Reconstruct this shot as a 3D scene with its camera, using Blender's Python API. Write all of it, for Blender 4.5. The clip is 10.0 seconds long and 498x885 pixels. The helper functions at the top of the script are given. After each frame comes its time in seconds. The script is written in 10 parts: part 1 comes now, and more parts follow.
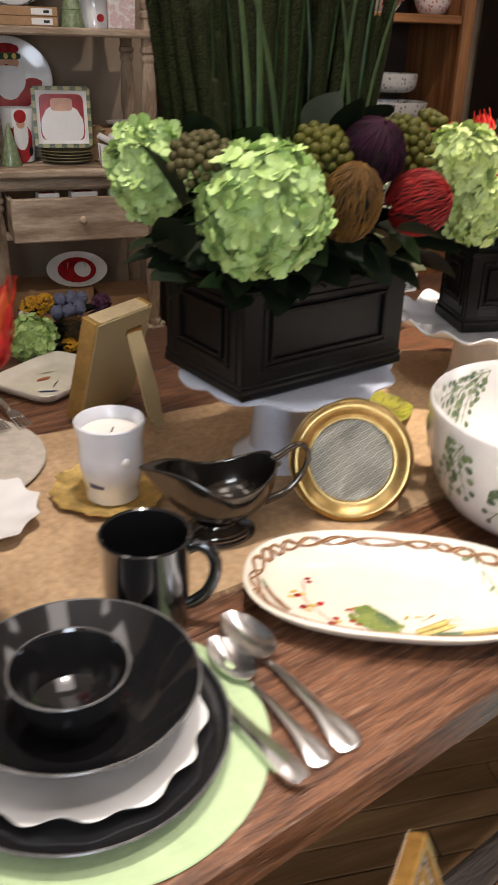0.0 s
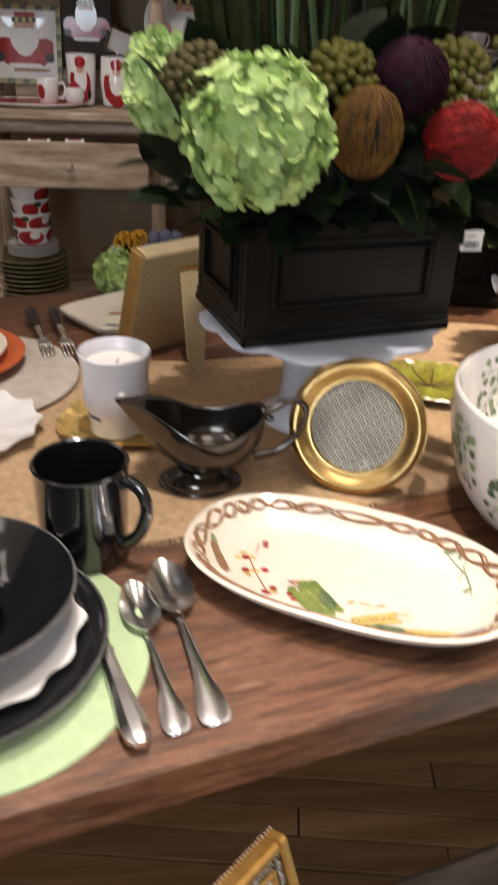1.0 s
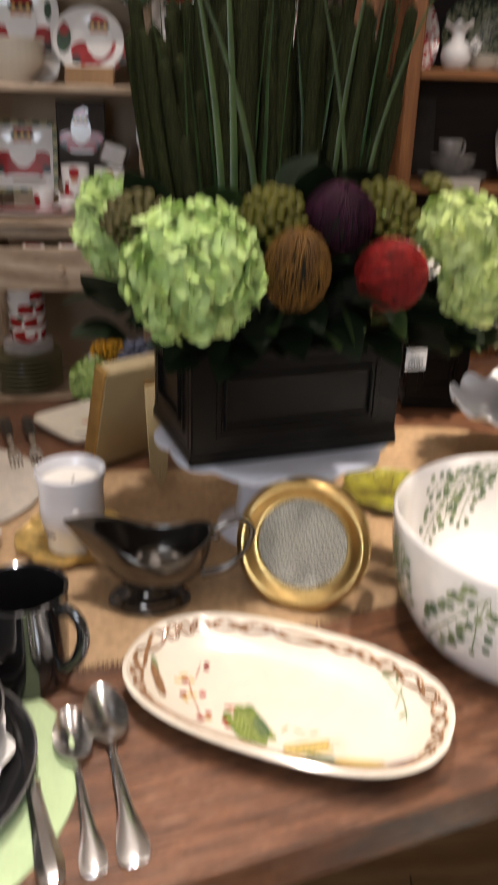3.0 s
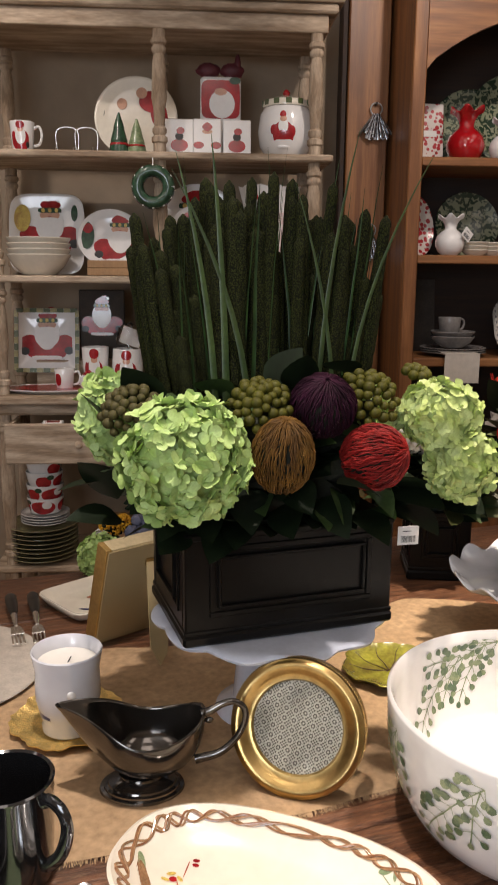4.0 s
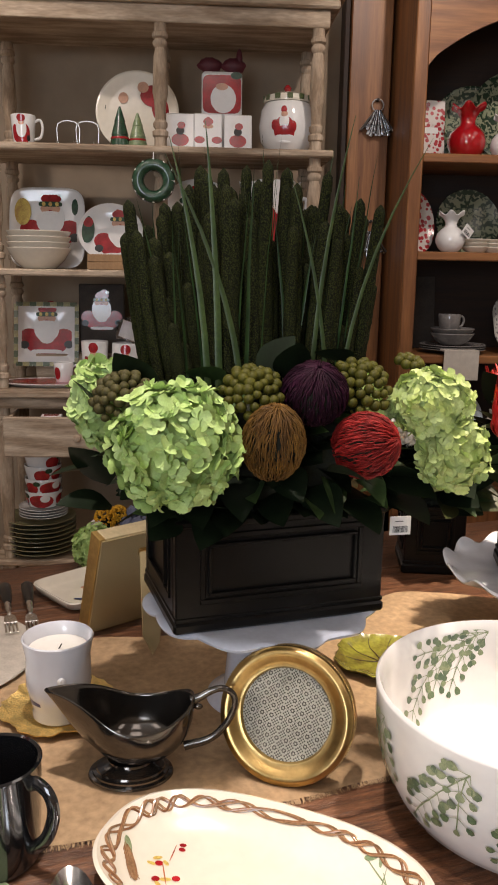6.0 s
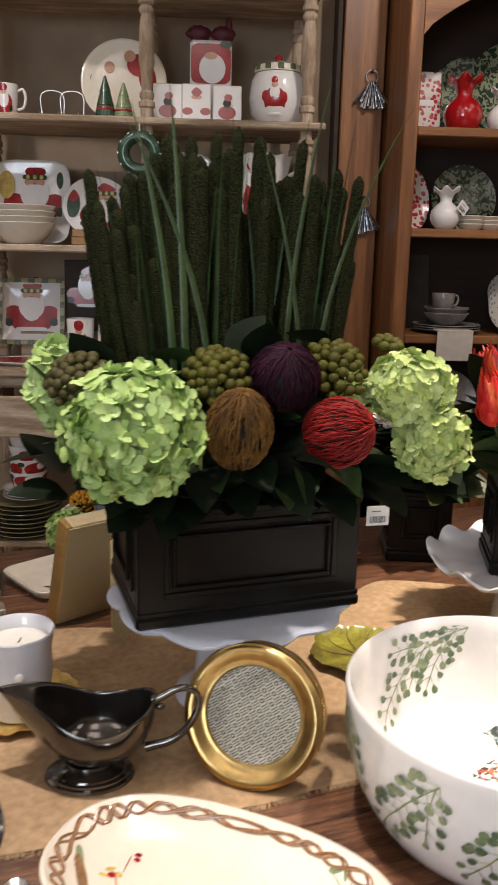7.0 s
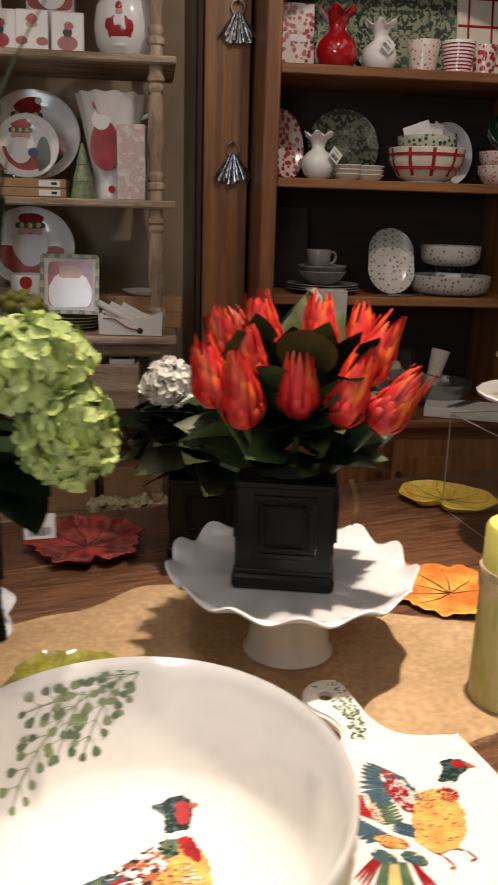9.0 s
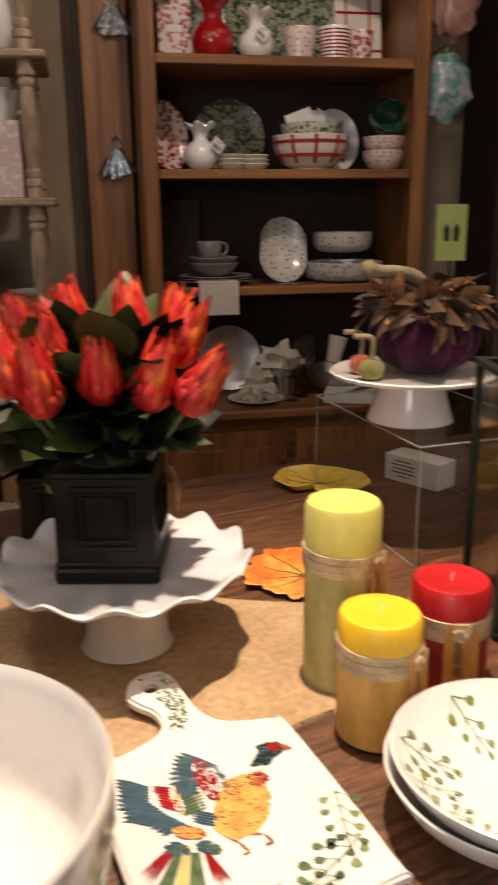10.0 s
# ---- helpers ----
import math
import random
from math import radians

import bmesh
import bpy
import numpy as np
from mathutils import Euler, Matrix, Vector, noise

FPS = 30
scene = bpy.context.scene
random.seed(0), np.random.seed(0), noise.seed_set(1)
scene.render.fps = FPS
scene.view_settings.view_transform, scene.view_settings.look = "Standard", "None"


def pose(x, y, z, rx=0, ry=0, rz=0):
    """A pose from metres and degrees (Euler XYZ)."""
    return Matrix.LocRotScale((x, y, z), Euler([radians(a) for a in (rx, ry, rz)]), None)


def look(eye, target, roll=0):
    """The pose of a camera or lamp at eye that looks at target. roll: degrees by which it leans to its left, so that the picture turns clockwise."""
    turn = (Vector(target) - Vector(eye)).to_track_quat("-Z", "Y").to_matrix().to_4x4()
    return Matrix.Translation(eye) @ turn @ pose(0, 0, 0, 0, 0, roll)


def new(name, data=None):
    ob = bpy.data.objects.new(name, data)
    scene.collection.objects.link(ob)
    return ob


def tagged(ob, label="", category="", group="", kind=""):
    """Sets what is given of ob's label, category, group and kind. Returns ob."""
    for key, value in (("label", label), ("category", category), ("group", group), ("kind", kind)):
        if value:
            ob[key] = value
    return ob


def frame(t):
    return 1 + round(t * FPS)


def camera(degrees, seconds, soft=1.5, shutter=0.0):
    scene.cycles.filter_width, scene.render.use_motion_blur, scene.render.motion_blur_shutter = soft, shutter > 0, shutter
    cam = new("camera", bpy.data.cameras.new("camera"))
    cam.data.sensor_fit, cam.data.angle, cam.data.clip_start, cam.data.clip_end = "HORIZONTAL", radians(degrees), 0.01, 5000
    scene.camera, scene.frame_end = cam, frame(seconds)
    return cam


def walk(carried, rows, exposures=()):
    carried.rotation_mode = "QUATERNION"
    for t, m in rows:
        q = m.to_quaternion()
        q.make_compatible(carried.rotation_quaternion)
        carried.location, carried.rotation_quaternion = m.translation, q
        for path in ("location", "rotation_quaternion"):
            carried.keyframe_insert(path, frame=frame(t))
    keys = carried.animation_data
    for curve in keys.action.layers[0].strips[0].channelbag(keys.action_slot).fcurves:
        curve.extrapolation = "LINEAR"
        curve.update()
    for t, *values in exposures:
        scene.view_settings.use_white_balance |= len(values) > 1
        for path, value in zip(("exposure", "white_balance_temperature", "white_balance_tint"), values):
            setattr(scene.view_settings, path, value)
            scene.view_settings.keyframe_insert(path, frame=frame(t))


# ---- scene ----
cam = camera(34.1, 10.0, 1.7, 0.6)
PATH = [
    (0, (0.287, 0.088, 1.313), (0.969, 1.75, 0.432), 1.7),
    (0.5, (0.419, 0.078, 1.335), (0.966, 1.788, 0.454), 3.8),
    (1, (0.534, 0.076, 1.267), (0.75, 1.82, 0.311), 2.8),
    (1.5, (0.596, 0.077, 1.24), (0.798, 1.763, 0.183), 2.3),
    (2, (0.601, 0.081, 1.228), (0.789, 1.738, 0.124), 3.1),
    (2.5, (0.608, 0.076, 1.246), (0.783, 1.764, 0.187), 2.4),
    (3, (0.607, 0.068, 1.322), (0.798, 1.899, 0.54), 1.8),
    (3.2, (0.611, 0.06, 1.345), (0.795, 1.941, 0.69), 1.3),
    (4.3, (0.645, 0.037, 1.351), (0.775, 1.996, 0.97), 0.6),
    (4.5, (0.645, 0.033, 1.351), (0.775, 1.993, 0.976), 0.7),
    (5, (0.645, 0.034, 1.349), (0.775, 1.995, 0.98), 1.0),
    (6.5, (0.662, 0.051, 1.335), (0.798, 1.998, 0.9), 1.0),
    (7, (0.692, 0.092, 1.336), (0.83, 2.034, 0.879), 1.3),
    (7.5, (0.784, 0.163, 1.342), (0.915, 2.104, 0.874), 1.4),
    (8, (0.856, 0.228, 1.332), (1.046, 2.153, 0.824), 0.4),
    (8.5, (0.934, 0.263, 1.325), (1.182, 2.174, 0.788), 0.9),
    (9, (1.036, 0.296, 1.317), (1.281, 2.205, 0.773), 1.7),
    (9.5, (1.12, 0.302, 1.313), (1.378, 2.209, 0.769), 1.2),
    (10, (1.191, 0.291, 1.297), (1.565, 2.178, 0.751), -0.6),
]
EXPOSURES = [(0, 0.27, 6300, 13), (1.0, 0.16, 6350, 14), (2.0, 0.10, 6400, 14), (4.5, 0.10, 6500, 15), (6.5, 0.10, 6450, 15), (7.0, 0.12, 6350, 14), (7.5, 0.10, 6300, 12), (8.0, 0.16, 6250, 11), (8.5, 0.04, 6550, 13), (9.0, -0.32, 6700, 13), (9.5, -0.42, 6950, 15), (10.0, -0.34, 7250, 18)]
walk(cam, [(t, look(eye, target, roll)) for t, eye, target, roll in PATH], EXPOSURES)

# ---- light ----
world = bpy.data.worlds.new("world")
scene.world = world
world.use_nodes = True
world.node_tree.nodes["Background"].inputs[0].default_value = (0.9, 0.75, 0.6, 1)
world.node_tree.nodes["Background"].inputs[1].default_value = 0.05


def spot(x, y, z, tx, ty, tz, watts, degrees=60, colour=(1.0, 0.84, 0.66), size=0.04, blend=0.6):
    lamp = bpy.data.lights.new("ceiling_spot", "SPOT")
    lamp.energy, lamp.color, lamp.shadow_soft_size = watts, colour, size
    lamp.spot_size, lamp.spot_blend = radians(degrees), blend
    ob = new("ceiling_spot", lamp)
    ob.matrix_world = look((x, y, z), (tx, ty, tz))
    return ob


# unseen area lamp, added for fill and for streaks in glossy ware
def panel(x, y, z, sx, sy, watts, colour=(1.0, 0.88, 0.74)):
    lamp = bpy.data.lights.new("fill_panel", "AREA")
    lamp.shape, lamp.size, lamp.size_y, lamp.energy, lamp.color = "RECTANGLE", sx, sy, watts, colour
    ob = new("fill_panel", lamp)
    ob.matrix_world = look((x, y, z), (x, y + 0.001, 0))
    return ob


WARM = (1.0, 0.885, 0.78)
spot(0.54, 0.72, 3.0, 0.51, 0.78, 0.8, 150, 43, WARM, 0.04, 1.0)
spot(1.46, 1.14, 3.0, 1.42, 1.12, 0.8, 410, 42, (1.0, 0.85, 0.68), 0.04, 1.0)
spot(-0.20, 1.9, 3.0, -0.04, 2.95, 1.30, 52, 62, WARM)
spot(1.62, 1.6, 3.0, 1.64, 3.05, 2.02, 70, 54, WARM)
spot(0.85, -0.10, 3.0, 0.85, 0.26, 0.0, 150, 37, WARM, 0.04, 0.8)
# three rows of added fill panels under the ceiling
for px in (-1.4, 0.6, 2.6):
    for py in (-1.5, 0.55, 2.35):
        panel(px, py, 3.12, 0.7, 1.5, (1.6 if px == 0.6 else 3.0) if py > 2 else 7.8, (1.0, 0.89, 0.80))


def window_light(x, y, z, sx, sz, watts):
    """Daylight of the shop window behind the walker."""
    lamp = bpy.data.lights.new("shop_window", "AREA")
    lamp.shape, lamp.size, lamp.size_y, lamp.energy, lamp.color = "RECTANGLE", sx, sz, watts, (0.80, 0.90, 1.0)
    ob = new("shop_window", lamp)
    ob.matrix_world = look((x, y, z), (x, y + 1, z))


window_light(-0.6, -3.15, 1.7, 1.3, 1.6, 60)

# ---- building helpers ----
TAU = 2 * math.pi
UX, UY = math.cos(radians(15.7)), math.sin(radians(15.7))
TOP = 0.76


class Mesh:
    """Collects vertices and faces; several materials by index."""

    def __init__(self):
        self.v, self.f, self.m = [], [], []

    def add(self, vf, m=None, mi=0):
        n = len(self.v)
        verts, faces = vf
        self.v += [tuple(m @ Vector(p)) for p in verts] if m is not None else [tuple(p) for p in verts]
        self.f += [tuple(i + n for i in f) for f in faces]
        self.m += [mi] * len(faces)
        return self


def make(name, shape, material, parent=None, label="", smooth=True, at=None, bevel=0.0, solid=0.0, angle=40):
    """One mesh object from a Mesh or a (verts, faces) pair."""
    if not isinstance(shape, Mesh):
        shape = Mesh().add(shape)
    data = bpy.data.meshes.new(name)
    data.from_pydata(shape.v, [], shape.f)
    mats = material if isinstance(material, (list, tuple)) else [material]
    for one in mats:
        data.materials.append(one)
    if len(mats) > 1:
        data.polygons.foreach_set("material_index", shape.m)
    data.polygons.foreach_set("use_smooth", [smooth] * len(data.polygons))
    if smooth and angle < 180:
        data.set_sharp_from_angle(angle=radians(angle))
    data.update()
    ob = new(name, data)
    if parent is not None:
        ob.parent = parent
    if at is not None:
        ob.matrix_basis = at
    if label:
        ob["label"] = label
    if solid:
        mod = ob.modifiers.new("solid", "SOLIDIFY")
        mod.thickness, mod.offset = solid, -1
    return ob


def part(name, shape, material, parent, label="", **more):
    return make(name, shape, material, parent, label, **more)


def thing(name, x, y, z, rz=0, label="", category="", group="", rx=0, ry=0):
    ob = new(name)
    ob.empty_display_size = 0.02
    ob.matrix_basis = pose(x, y, z, rx, ry, rz)
    return tagged(ob, label, category, group)


def structure(ob, label="", category=""):
    return tagged(ob, label, category, "", "structure")


def box(sx, sy, sz, c=(0, 0, 0), bev=0.003):
    """A box round c with its edges cut off."""
    h = (sx / 2, sy / 2, sz / 2)
    b = min(bev, 0.45 * min(h))
    verts, idx = [], {}
    for i in (-1, 1):
        for j in (-1, 1):
            for k in (-1, 1):
                for ax in range(3):
                    p = [s * (h[n] - b) for n, s in enumerate((i, j, k))]
                    p[ax] = (i, j, k)[ax] * h[ax]
                    idx[i, j, k, ax] = len(verts)
                    verts.append((p[0] + c[0], p[1] + c[1], p[2] + c[2]))
    faces = []
    for ax in range(3):
        o = [n for n in range(3) if n != ax]
        for s in (-1, 1):
            ring = []
            for a, b2 in ((-1, -1), (1, -1), (1, 1), (-1, 1)):
                key = [0, 0, 0]
                key[ax], key[o[0]], key[o[1]] = s, a, b2
                ring.append(idx[key[0], key[1], key[2], ax])
            faces.append(ring if (s > 0) == (ax != 1) else ring[::-1])
    for ax in range(3):
        o = [n for n in range(3) if n != ax]
        for a in (-1, 1):
            for b2 in (-1, 1):
                lo, hi = [0, 0, 0], [0, 0, 0]
                lo[ax], lo[o[0]], lo[o[1]] = -1, a, b2
                hi[ax], hi[o[0]], hi[o[1]] = 1, a, b2
                ring = [idx[(*lo, o[0])], idx[(*hi, o[0])], idx[(*hi, o[1])], idx[(*lo, o[1])]]
                faces.append(ring)
    for i in (-1, 1):
        for j in (-1, 1):
            for k in (-1, 1):
                faces.append([idx[i, j, k, ax] for ax in range(3)])
    return fixed(verts, faces, c)


def fixed(verts, faces, c):
    """Turns each face of a convex body outwards."""
    out, mid = [], Vector(c)
    for f in faces:
        p = [Vector(verts[i]) for i in f]
        n = (p[1] - p[0]).cross(p[2] - p[0])
        out.append(tuple(f) if n.dot(sum(p, Vector()) / len(p) - mid) > 0 else tuple(reversed(f)))
    return verts, out


def rings(loops, close=True, cap0=False, cap1=False):
    """Skin over a list of loops of points, all of one length."""
    n = len(loops[0])
    verts = [p for loop in loops for p in loop]
    faces = []
    for a in range(len(loops) - 1):
        for b in range(n if close else n - 1):
            c = (b + 1) % n
            faces.append((a * n + b, a * n + c, (a + 1) * n + c, (a + 1) * n + b))
    if cap0:
        faces.append(tuple(reversed(range(n))))
    if cap1:
        faces.append(tuple((len(loops) - 1) * n + b for b in range(n)))
    return verts, faces


def lathe(profile, seg=48, wave=None, sx=1.0, sy=1.0):
    """Turns a profile of (radius, z); wave(angle, index) gives an added (radius, z)."""
    loops = []
    for i, (r, z) in enumerate(profile):
        loop = []
        for k in range(seg):
            a = TAU * k / seg
            dr, dz = wave(a, i) if wave else (0, 0)
            loop.append(((r + dr) * math.cos(a) * sx, (r + dr) * math.sin(a) * sy, z + dz))
        loops.append(loop)
    return rings(loops, True, profile[0][0] > 1e-5, profile[-1][0] > 1e-5)


def smooth_path(points, n):
    """Catmull-Rom through the points, n steps a span."""
    p = [Vector(q) for q in points]
    p = [2 * p[0] - p[1], *p, 2 * p[-1] - p[-2]]
    out = []
    for i in range(1, len(p) - 2):
        for k in range(n):
            t = k / n
            a, b, c, d = p[i - 1 : i + 3]
            out.append(0.5 * (2 * b + (c - a) * t + (2 * a - 5 * b + 4 * c - d) * t * t + (3 * b - a - 3 * c + d) * t**3))
    return [*out, p[-2]]


def tube(points, radius, seg=10, flat=1.0, caps=True):
    """A round rod along points; radius is a number or one for each point."""
    pts = [Vector(p) for p in points]
    rad = radius if isinstance(radius, (list, tuple)) else [radius] * len(pts)
    loops, side = [], None
    for i, p in enumerate(pts):
        way = (pts[min(i + 1, len(pts) - 1)] - pts[max(i - 1, 0)]).normalized()
        if side is None:
            side = way.cross(Vector((0, 0, 1)) if abs(way.z) < 0.9 else Vector((0, 1, 0)))
        side = (side - way * side.dot(way)).normalized()
        up = way.cross(side)
        loops.append([p + rad[i] * (math.cos(TAU * k / seg) * side + flat * math.sin(TAU * k / seg) * up) for k in range(seg)])
    return rings([[tuple(q) for q in lo] for lo in loops], True, caps, caps)


def oval(a, b, power=2.0, n=72):
    """Outline of a rounded oblong."""
    out = []
    for k in range(n):
        t = TAU * k / n
        c, s = math.cos(t), math.sin(t)
        out.append((a * math.copysign(abs(c) ** (2 / power), c), b * math.copysign(abs(s) ** (2 / power), s)))
    return out


def blob(rx, ry, rz, c=(0, 0, 0), u=14, v=9, rough=0.0, seed=0):
    """A closed round body, with lumps if rough."""
    verts, faces = [(c[0], c[1], c[2] - rz)], []
    for j in range(1, v):
        p = math.pi * j / v - math.pi / 2
        for k in range(u):
            a = TAU * k / u
            d = Vector((math.cos(p) * math.cos(a), math.cos(p) * math.sin(a), math.sin(p)))
            s = 1 + (rough * noise.noise(d * 2.3 + Vector((seed, 0, 0))) if rough else 0)
            verts.append((c[0] + rx * d.x * s, c[1] + ry * d.y * s, c[2] + rz * d.z * s))
    verts.append((c[0], c[1], c[2] + rz))
    for k in range(u):
        faces.append((0, 1 + (k + 1) % u, 1 + k))
        faces.append((len(verts) - 1, len(verts) - 1 - u + k, len(verts) - 1 - u + (k + 1) % u))
        for j in range(v - 2):
            a = 1 + j * u
            faces.append((a + k, a + (k + 1) % u, a + u + (k + 1) % u, a + u + k))
    return verts, faces


def blade(length, width, bend=0.3, fold=0.25, n=7, tip=1.0, curl=0.0):
    """A leaf along +y, arched downwards, folded along its rib: two rows of faces."""
    verts, faces = [], []
    for i in range(n + 1):
        t = i / n
        w = width * 0.5 * (math.sin(math.pi * min(1, t ** 0.75)) ** 0.8 if tip else (1 - t) ** 0.5)
        if i in (0, n):
            w = 0.02 * width
        y, z = length * t, -bend * length * t * t + curl * length * t * t * t
        verts += [(-w, y, z + fold * w), (0, y, z), (w, y, z + fold * w)]
    for i in range(n):
        a = 3 * i
        faces += [(a, a + 1, a + 4, a + 3), (a + 1, a + 2, a + 5, a + 4)]
    return verts, faces


def turned(way, spin=0.0):
    """A turn that carries +y into the given way, and +z near upright."""
    y = Vector(way).normalized()
    x = y.cross(Vector((0, 0, 1)))
    x = x.normalized() if x.length > 1e-4 else Vector((1, 0, 0))
    z = x.cross(y)
    return Matrix((x, y, z)).transposed().to_4x4() @ pose(0, 0, 0, 0, spin, 0)


def flat_shape(outline, z=0.0):
    """One flat face over an outline."""
    return [(x, y, z) for x, y in outline], [tuple(range(len(outline)))]


def slab(outline, z0, z1, bev=0.0015):
    """A flat body over an outline, with its edges rounded off a little."""
    cx = sum(p[0] for p in outline) / len(outline)
    cy = sum(p[1] for p in outline) / len(outline)
    def inset(d, z):
        out = []
        for x, y in outline:
            r = math.hypot(x - cx, y - cy) + 1e-9
            out.append((x - (x - cx) / r * d, y - (y - cy) / r * d, z))
        return out
    return rings([inset(bev, z0), inset(0, z0 + bev), inset(0, z1 - bev), inset(bev, z1)], True, True, True)


# ---- materials ----
def surface(name, colour, rough=0.5, metal=0.0, vary=0.15, scale=20.0, bump=0.0, fine=0.0, stretch=(1, 1, 1), second=None, coat=0.0, spread=(0.35, 0.65), island=0.0, detail=5.0, sheen=0.0, spec=0.5):
    """Principled, with the colour varied by noise at two scales, relief, and a second colour if given."""
    mat = bpy.data.materials.new(name)
    mat.use_nodes = True
    nodes, links = mat.node_tree.nodes, mat.node_tree.links
    bsdf = nodes["Principled BSDF"]
    bsdf.inputs["Metallic"].default_value = metal
    bsdf.inputs["Coat Weight"].default_value = coat
    bsdf.inputs["Coat Roughness"].default_value = 0.08
    bsdf.inputs["Sheen Weight"].default_value = sheen
    bsdf.inputs["Specular IOR Level"].default_value = spec
    coord = nodes.new("ShaderNodeTexCoord")
    mapping = nodes.new("ShaderNodeMapping")
    mapping.inputs["Scale"].default_value = stretch
    links.new(coord.outputs["Object"], mapping.inputs["Vector"])
    big = nodes.new("ShaderNodeTexNoise")
    big.inputs["Scale"].default_value, big.inputs["Detail"].default_value = scale, detail
    small = nodes.new("ShaderNodeTexNoise")
    small.inputs["Scale"].default_value, small.inputs["Detail"].default_value = scale * 7, 3
    for tex in (big, small):
        links.new(mapping.outputs[0], tex.inputs["Vector"])
    ramp = nodes.new("ShaderNodeValToRGB")
    ramp.color_ramp.elements[0].position, ramp.color_ramp.elements[1].position = spread
    other = second or tuple(c * (1 - 2 * vary) for c in colour)
    ramp.color_ramp.elements[0].color = (*other, 1)
    ramp.color_ramp.elements[1].color = (*colour, 1)
    links.new(big.outputs["Fac"], ramp.inputs[0])
    value = nodes.new("ShaderNodeHueSaturation")
    grain = nodes.new("ShaderNodeMapRange")
    grain.inputs["From Min"].default_value, grain.inputs["From Max"].default_value = 0.3, 0.7
    grain.inputs["To Min"].default_value, grain.inputs["To Max"].default_value = 1 - vary, 1 + vary * 0.6
    links.new(small.outputs["Fac"], grain.inputs[0])
    links.new(ramp.outputs[0], value.inputs["Color"])
    last = grain.outputs[0]
    if island:
        geo, info = nodes.new("ShaderNodeNewGeometry"), nodes.new("ShaderNodeObjectInfo")
        total = nodes.new("ShaderNodeMath")
        total.operation = "ADD"
        links.new(geo.outputs["Random Per Island"], total.inputs[0])
        links.new(info.outputs["Random"], total.inputs[1])
        span = nodes.new("ShaderNodeMapRange")
        span.inputs["From Max"].default_value = 2.0
        span.inputs["To Min"].default_value, span.inputs["To Max"].default_value = 1 - island, 1 + island
        links.new(total.outputs[0], span.inputs[0])
        times = nodes.new("ShaderNodeMath")
        times.operation = "MULTIPLY"
        links.new(span.outputs[0], times.inputs[0])
        links.new(last, times.inputs[1])
        last = times.outputs[0]
    links.new(last, value.inputs["Value"])
    links.new(value.outputs[0], bsdf.inputs["Base Color"])
    rr = nodes.new("ShaderNodeMapRange")
    rr.inputs["To Min"].default_value, rr.inputs["To Max"].default_value = max(0.0, rough * 0.8), min(1.0, rough * 1.2)
    links.new(big.outputs["Fac"], rr.inputs[0])
    links.new(rr.outputs[0], bsdf.inputs["Roughness"])
    if bump or fine:
        mix = nodes.new("ShaderNodeMath")
        mix.operation = "MULTIPLY_ADD"
        mix.inputs[1].default_value = fine / max(bump, 1e-4) if bump else 1.0
        links.new(small.outputs["Fac"], mix.inputs[0])
        links.new(big.outputs["Fac"], mix.inputs[2])
        bumped = nodes.new("ShaderNodeBump")
        bumped.inputs["Strength"].default_value = 0.6
        bumped.inputs["Distance"].default_value = bump or fine
        links.new(mix.outputs[0], bumped.inputs["Height"])
        links.new(bumped.outputs[0], bsdf.inputs["Normal"])
    return mat


def speckle(mat, scale, bright, dark, depth, size=0.55, stretch=(1, 1, 1)):
    """Covers a surface with small raised grains: lit crowns and shaded gaps painted into the colour."""
    nodes, links = mat.node_tree.nodes, mat.node_tree.links
    coord, mapping, cell = nodes.new("ShaderNodeTexCoord"), nodes.new("ShaderNodeMapping"), nodes.new("ShaderNodeTexVoronoi")
    mapping.inputs["Scale"].default_value = stretch
    cell.inputs["Scale"].default_value = scale
    links.new(coord.outputs["Object"], mapping.inputs["Vector"])
    links.new(mapping.outputs[0], cell.inputs["Vector"])
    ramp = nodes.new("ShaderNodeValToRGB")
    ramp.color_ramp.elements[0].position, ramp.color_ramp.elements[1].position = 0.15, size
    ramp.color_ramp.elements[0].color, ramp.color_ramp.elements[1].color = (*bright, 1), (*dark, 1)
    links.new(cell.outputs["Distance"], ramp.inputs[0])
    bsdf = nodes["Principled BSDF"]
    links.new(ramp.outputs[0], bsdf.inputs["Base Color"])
    bumped = nodes.new("ShaderNodeBump")
    bumped.invert = True
    bumped.inputs["Strength"].default_value, bumped.inputs["Distance"].default_value = 0.8, depth
    links.new(cell.outputs["Distance"], bumped.inputs["Height"])
    links.new(bumped.outputs[0], bsdf.inputs["Normal"])
    return mat


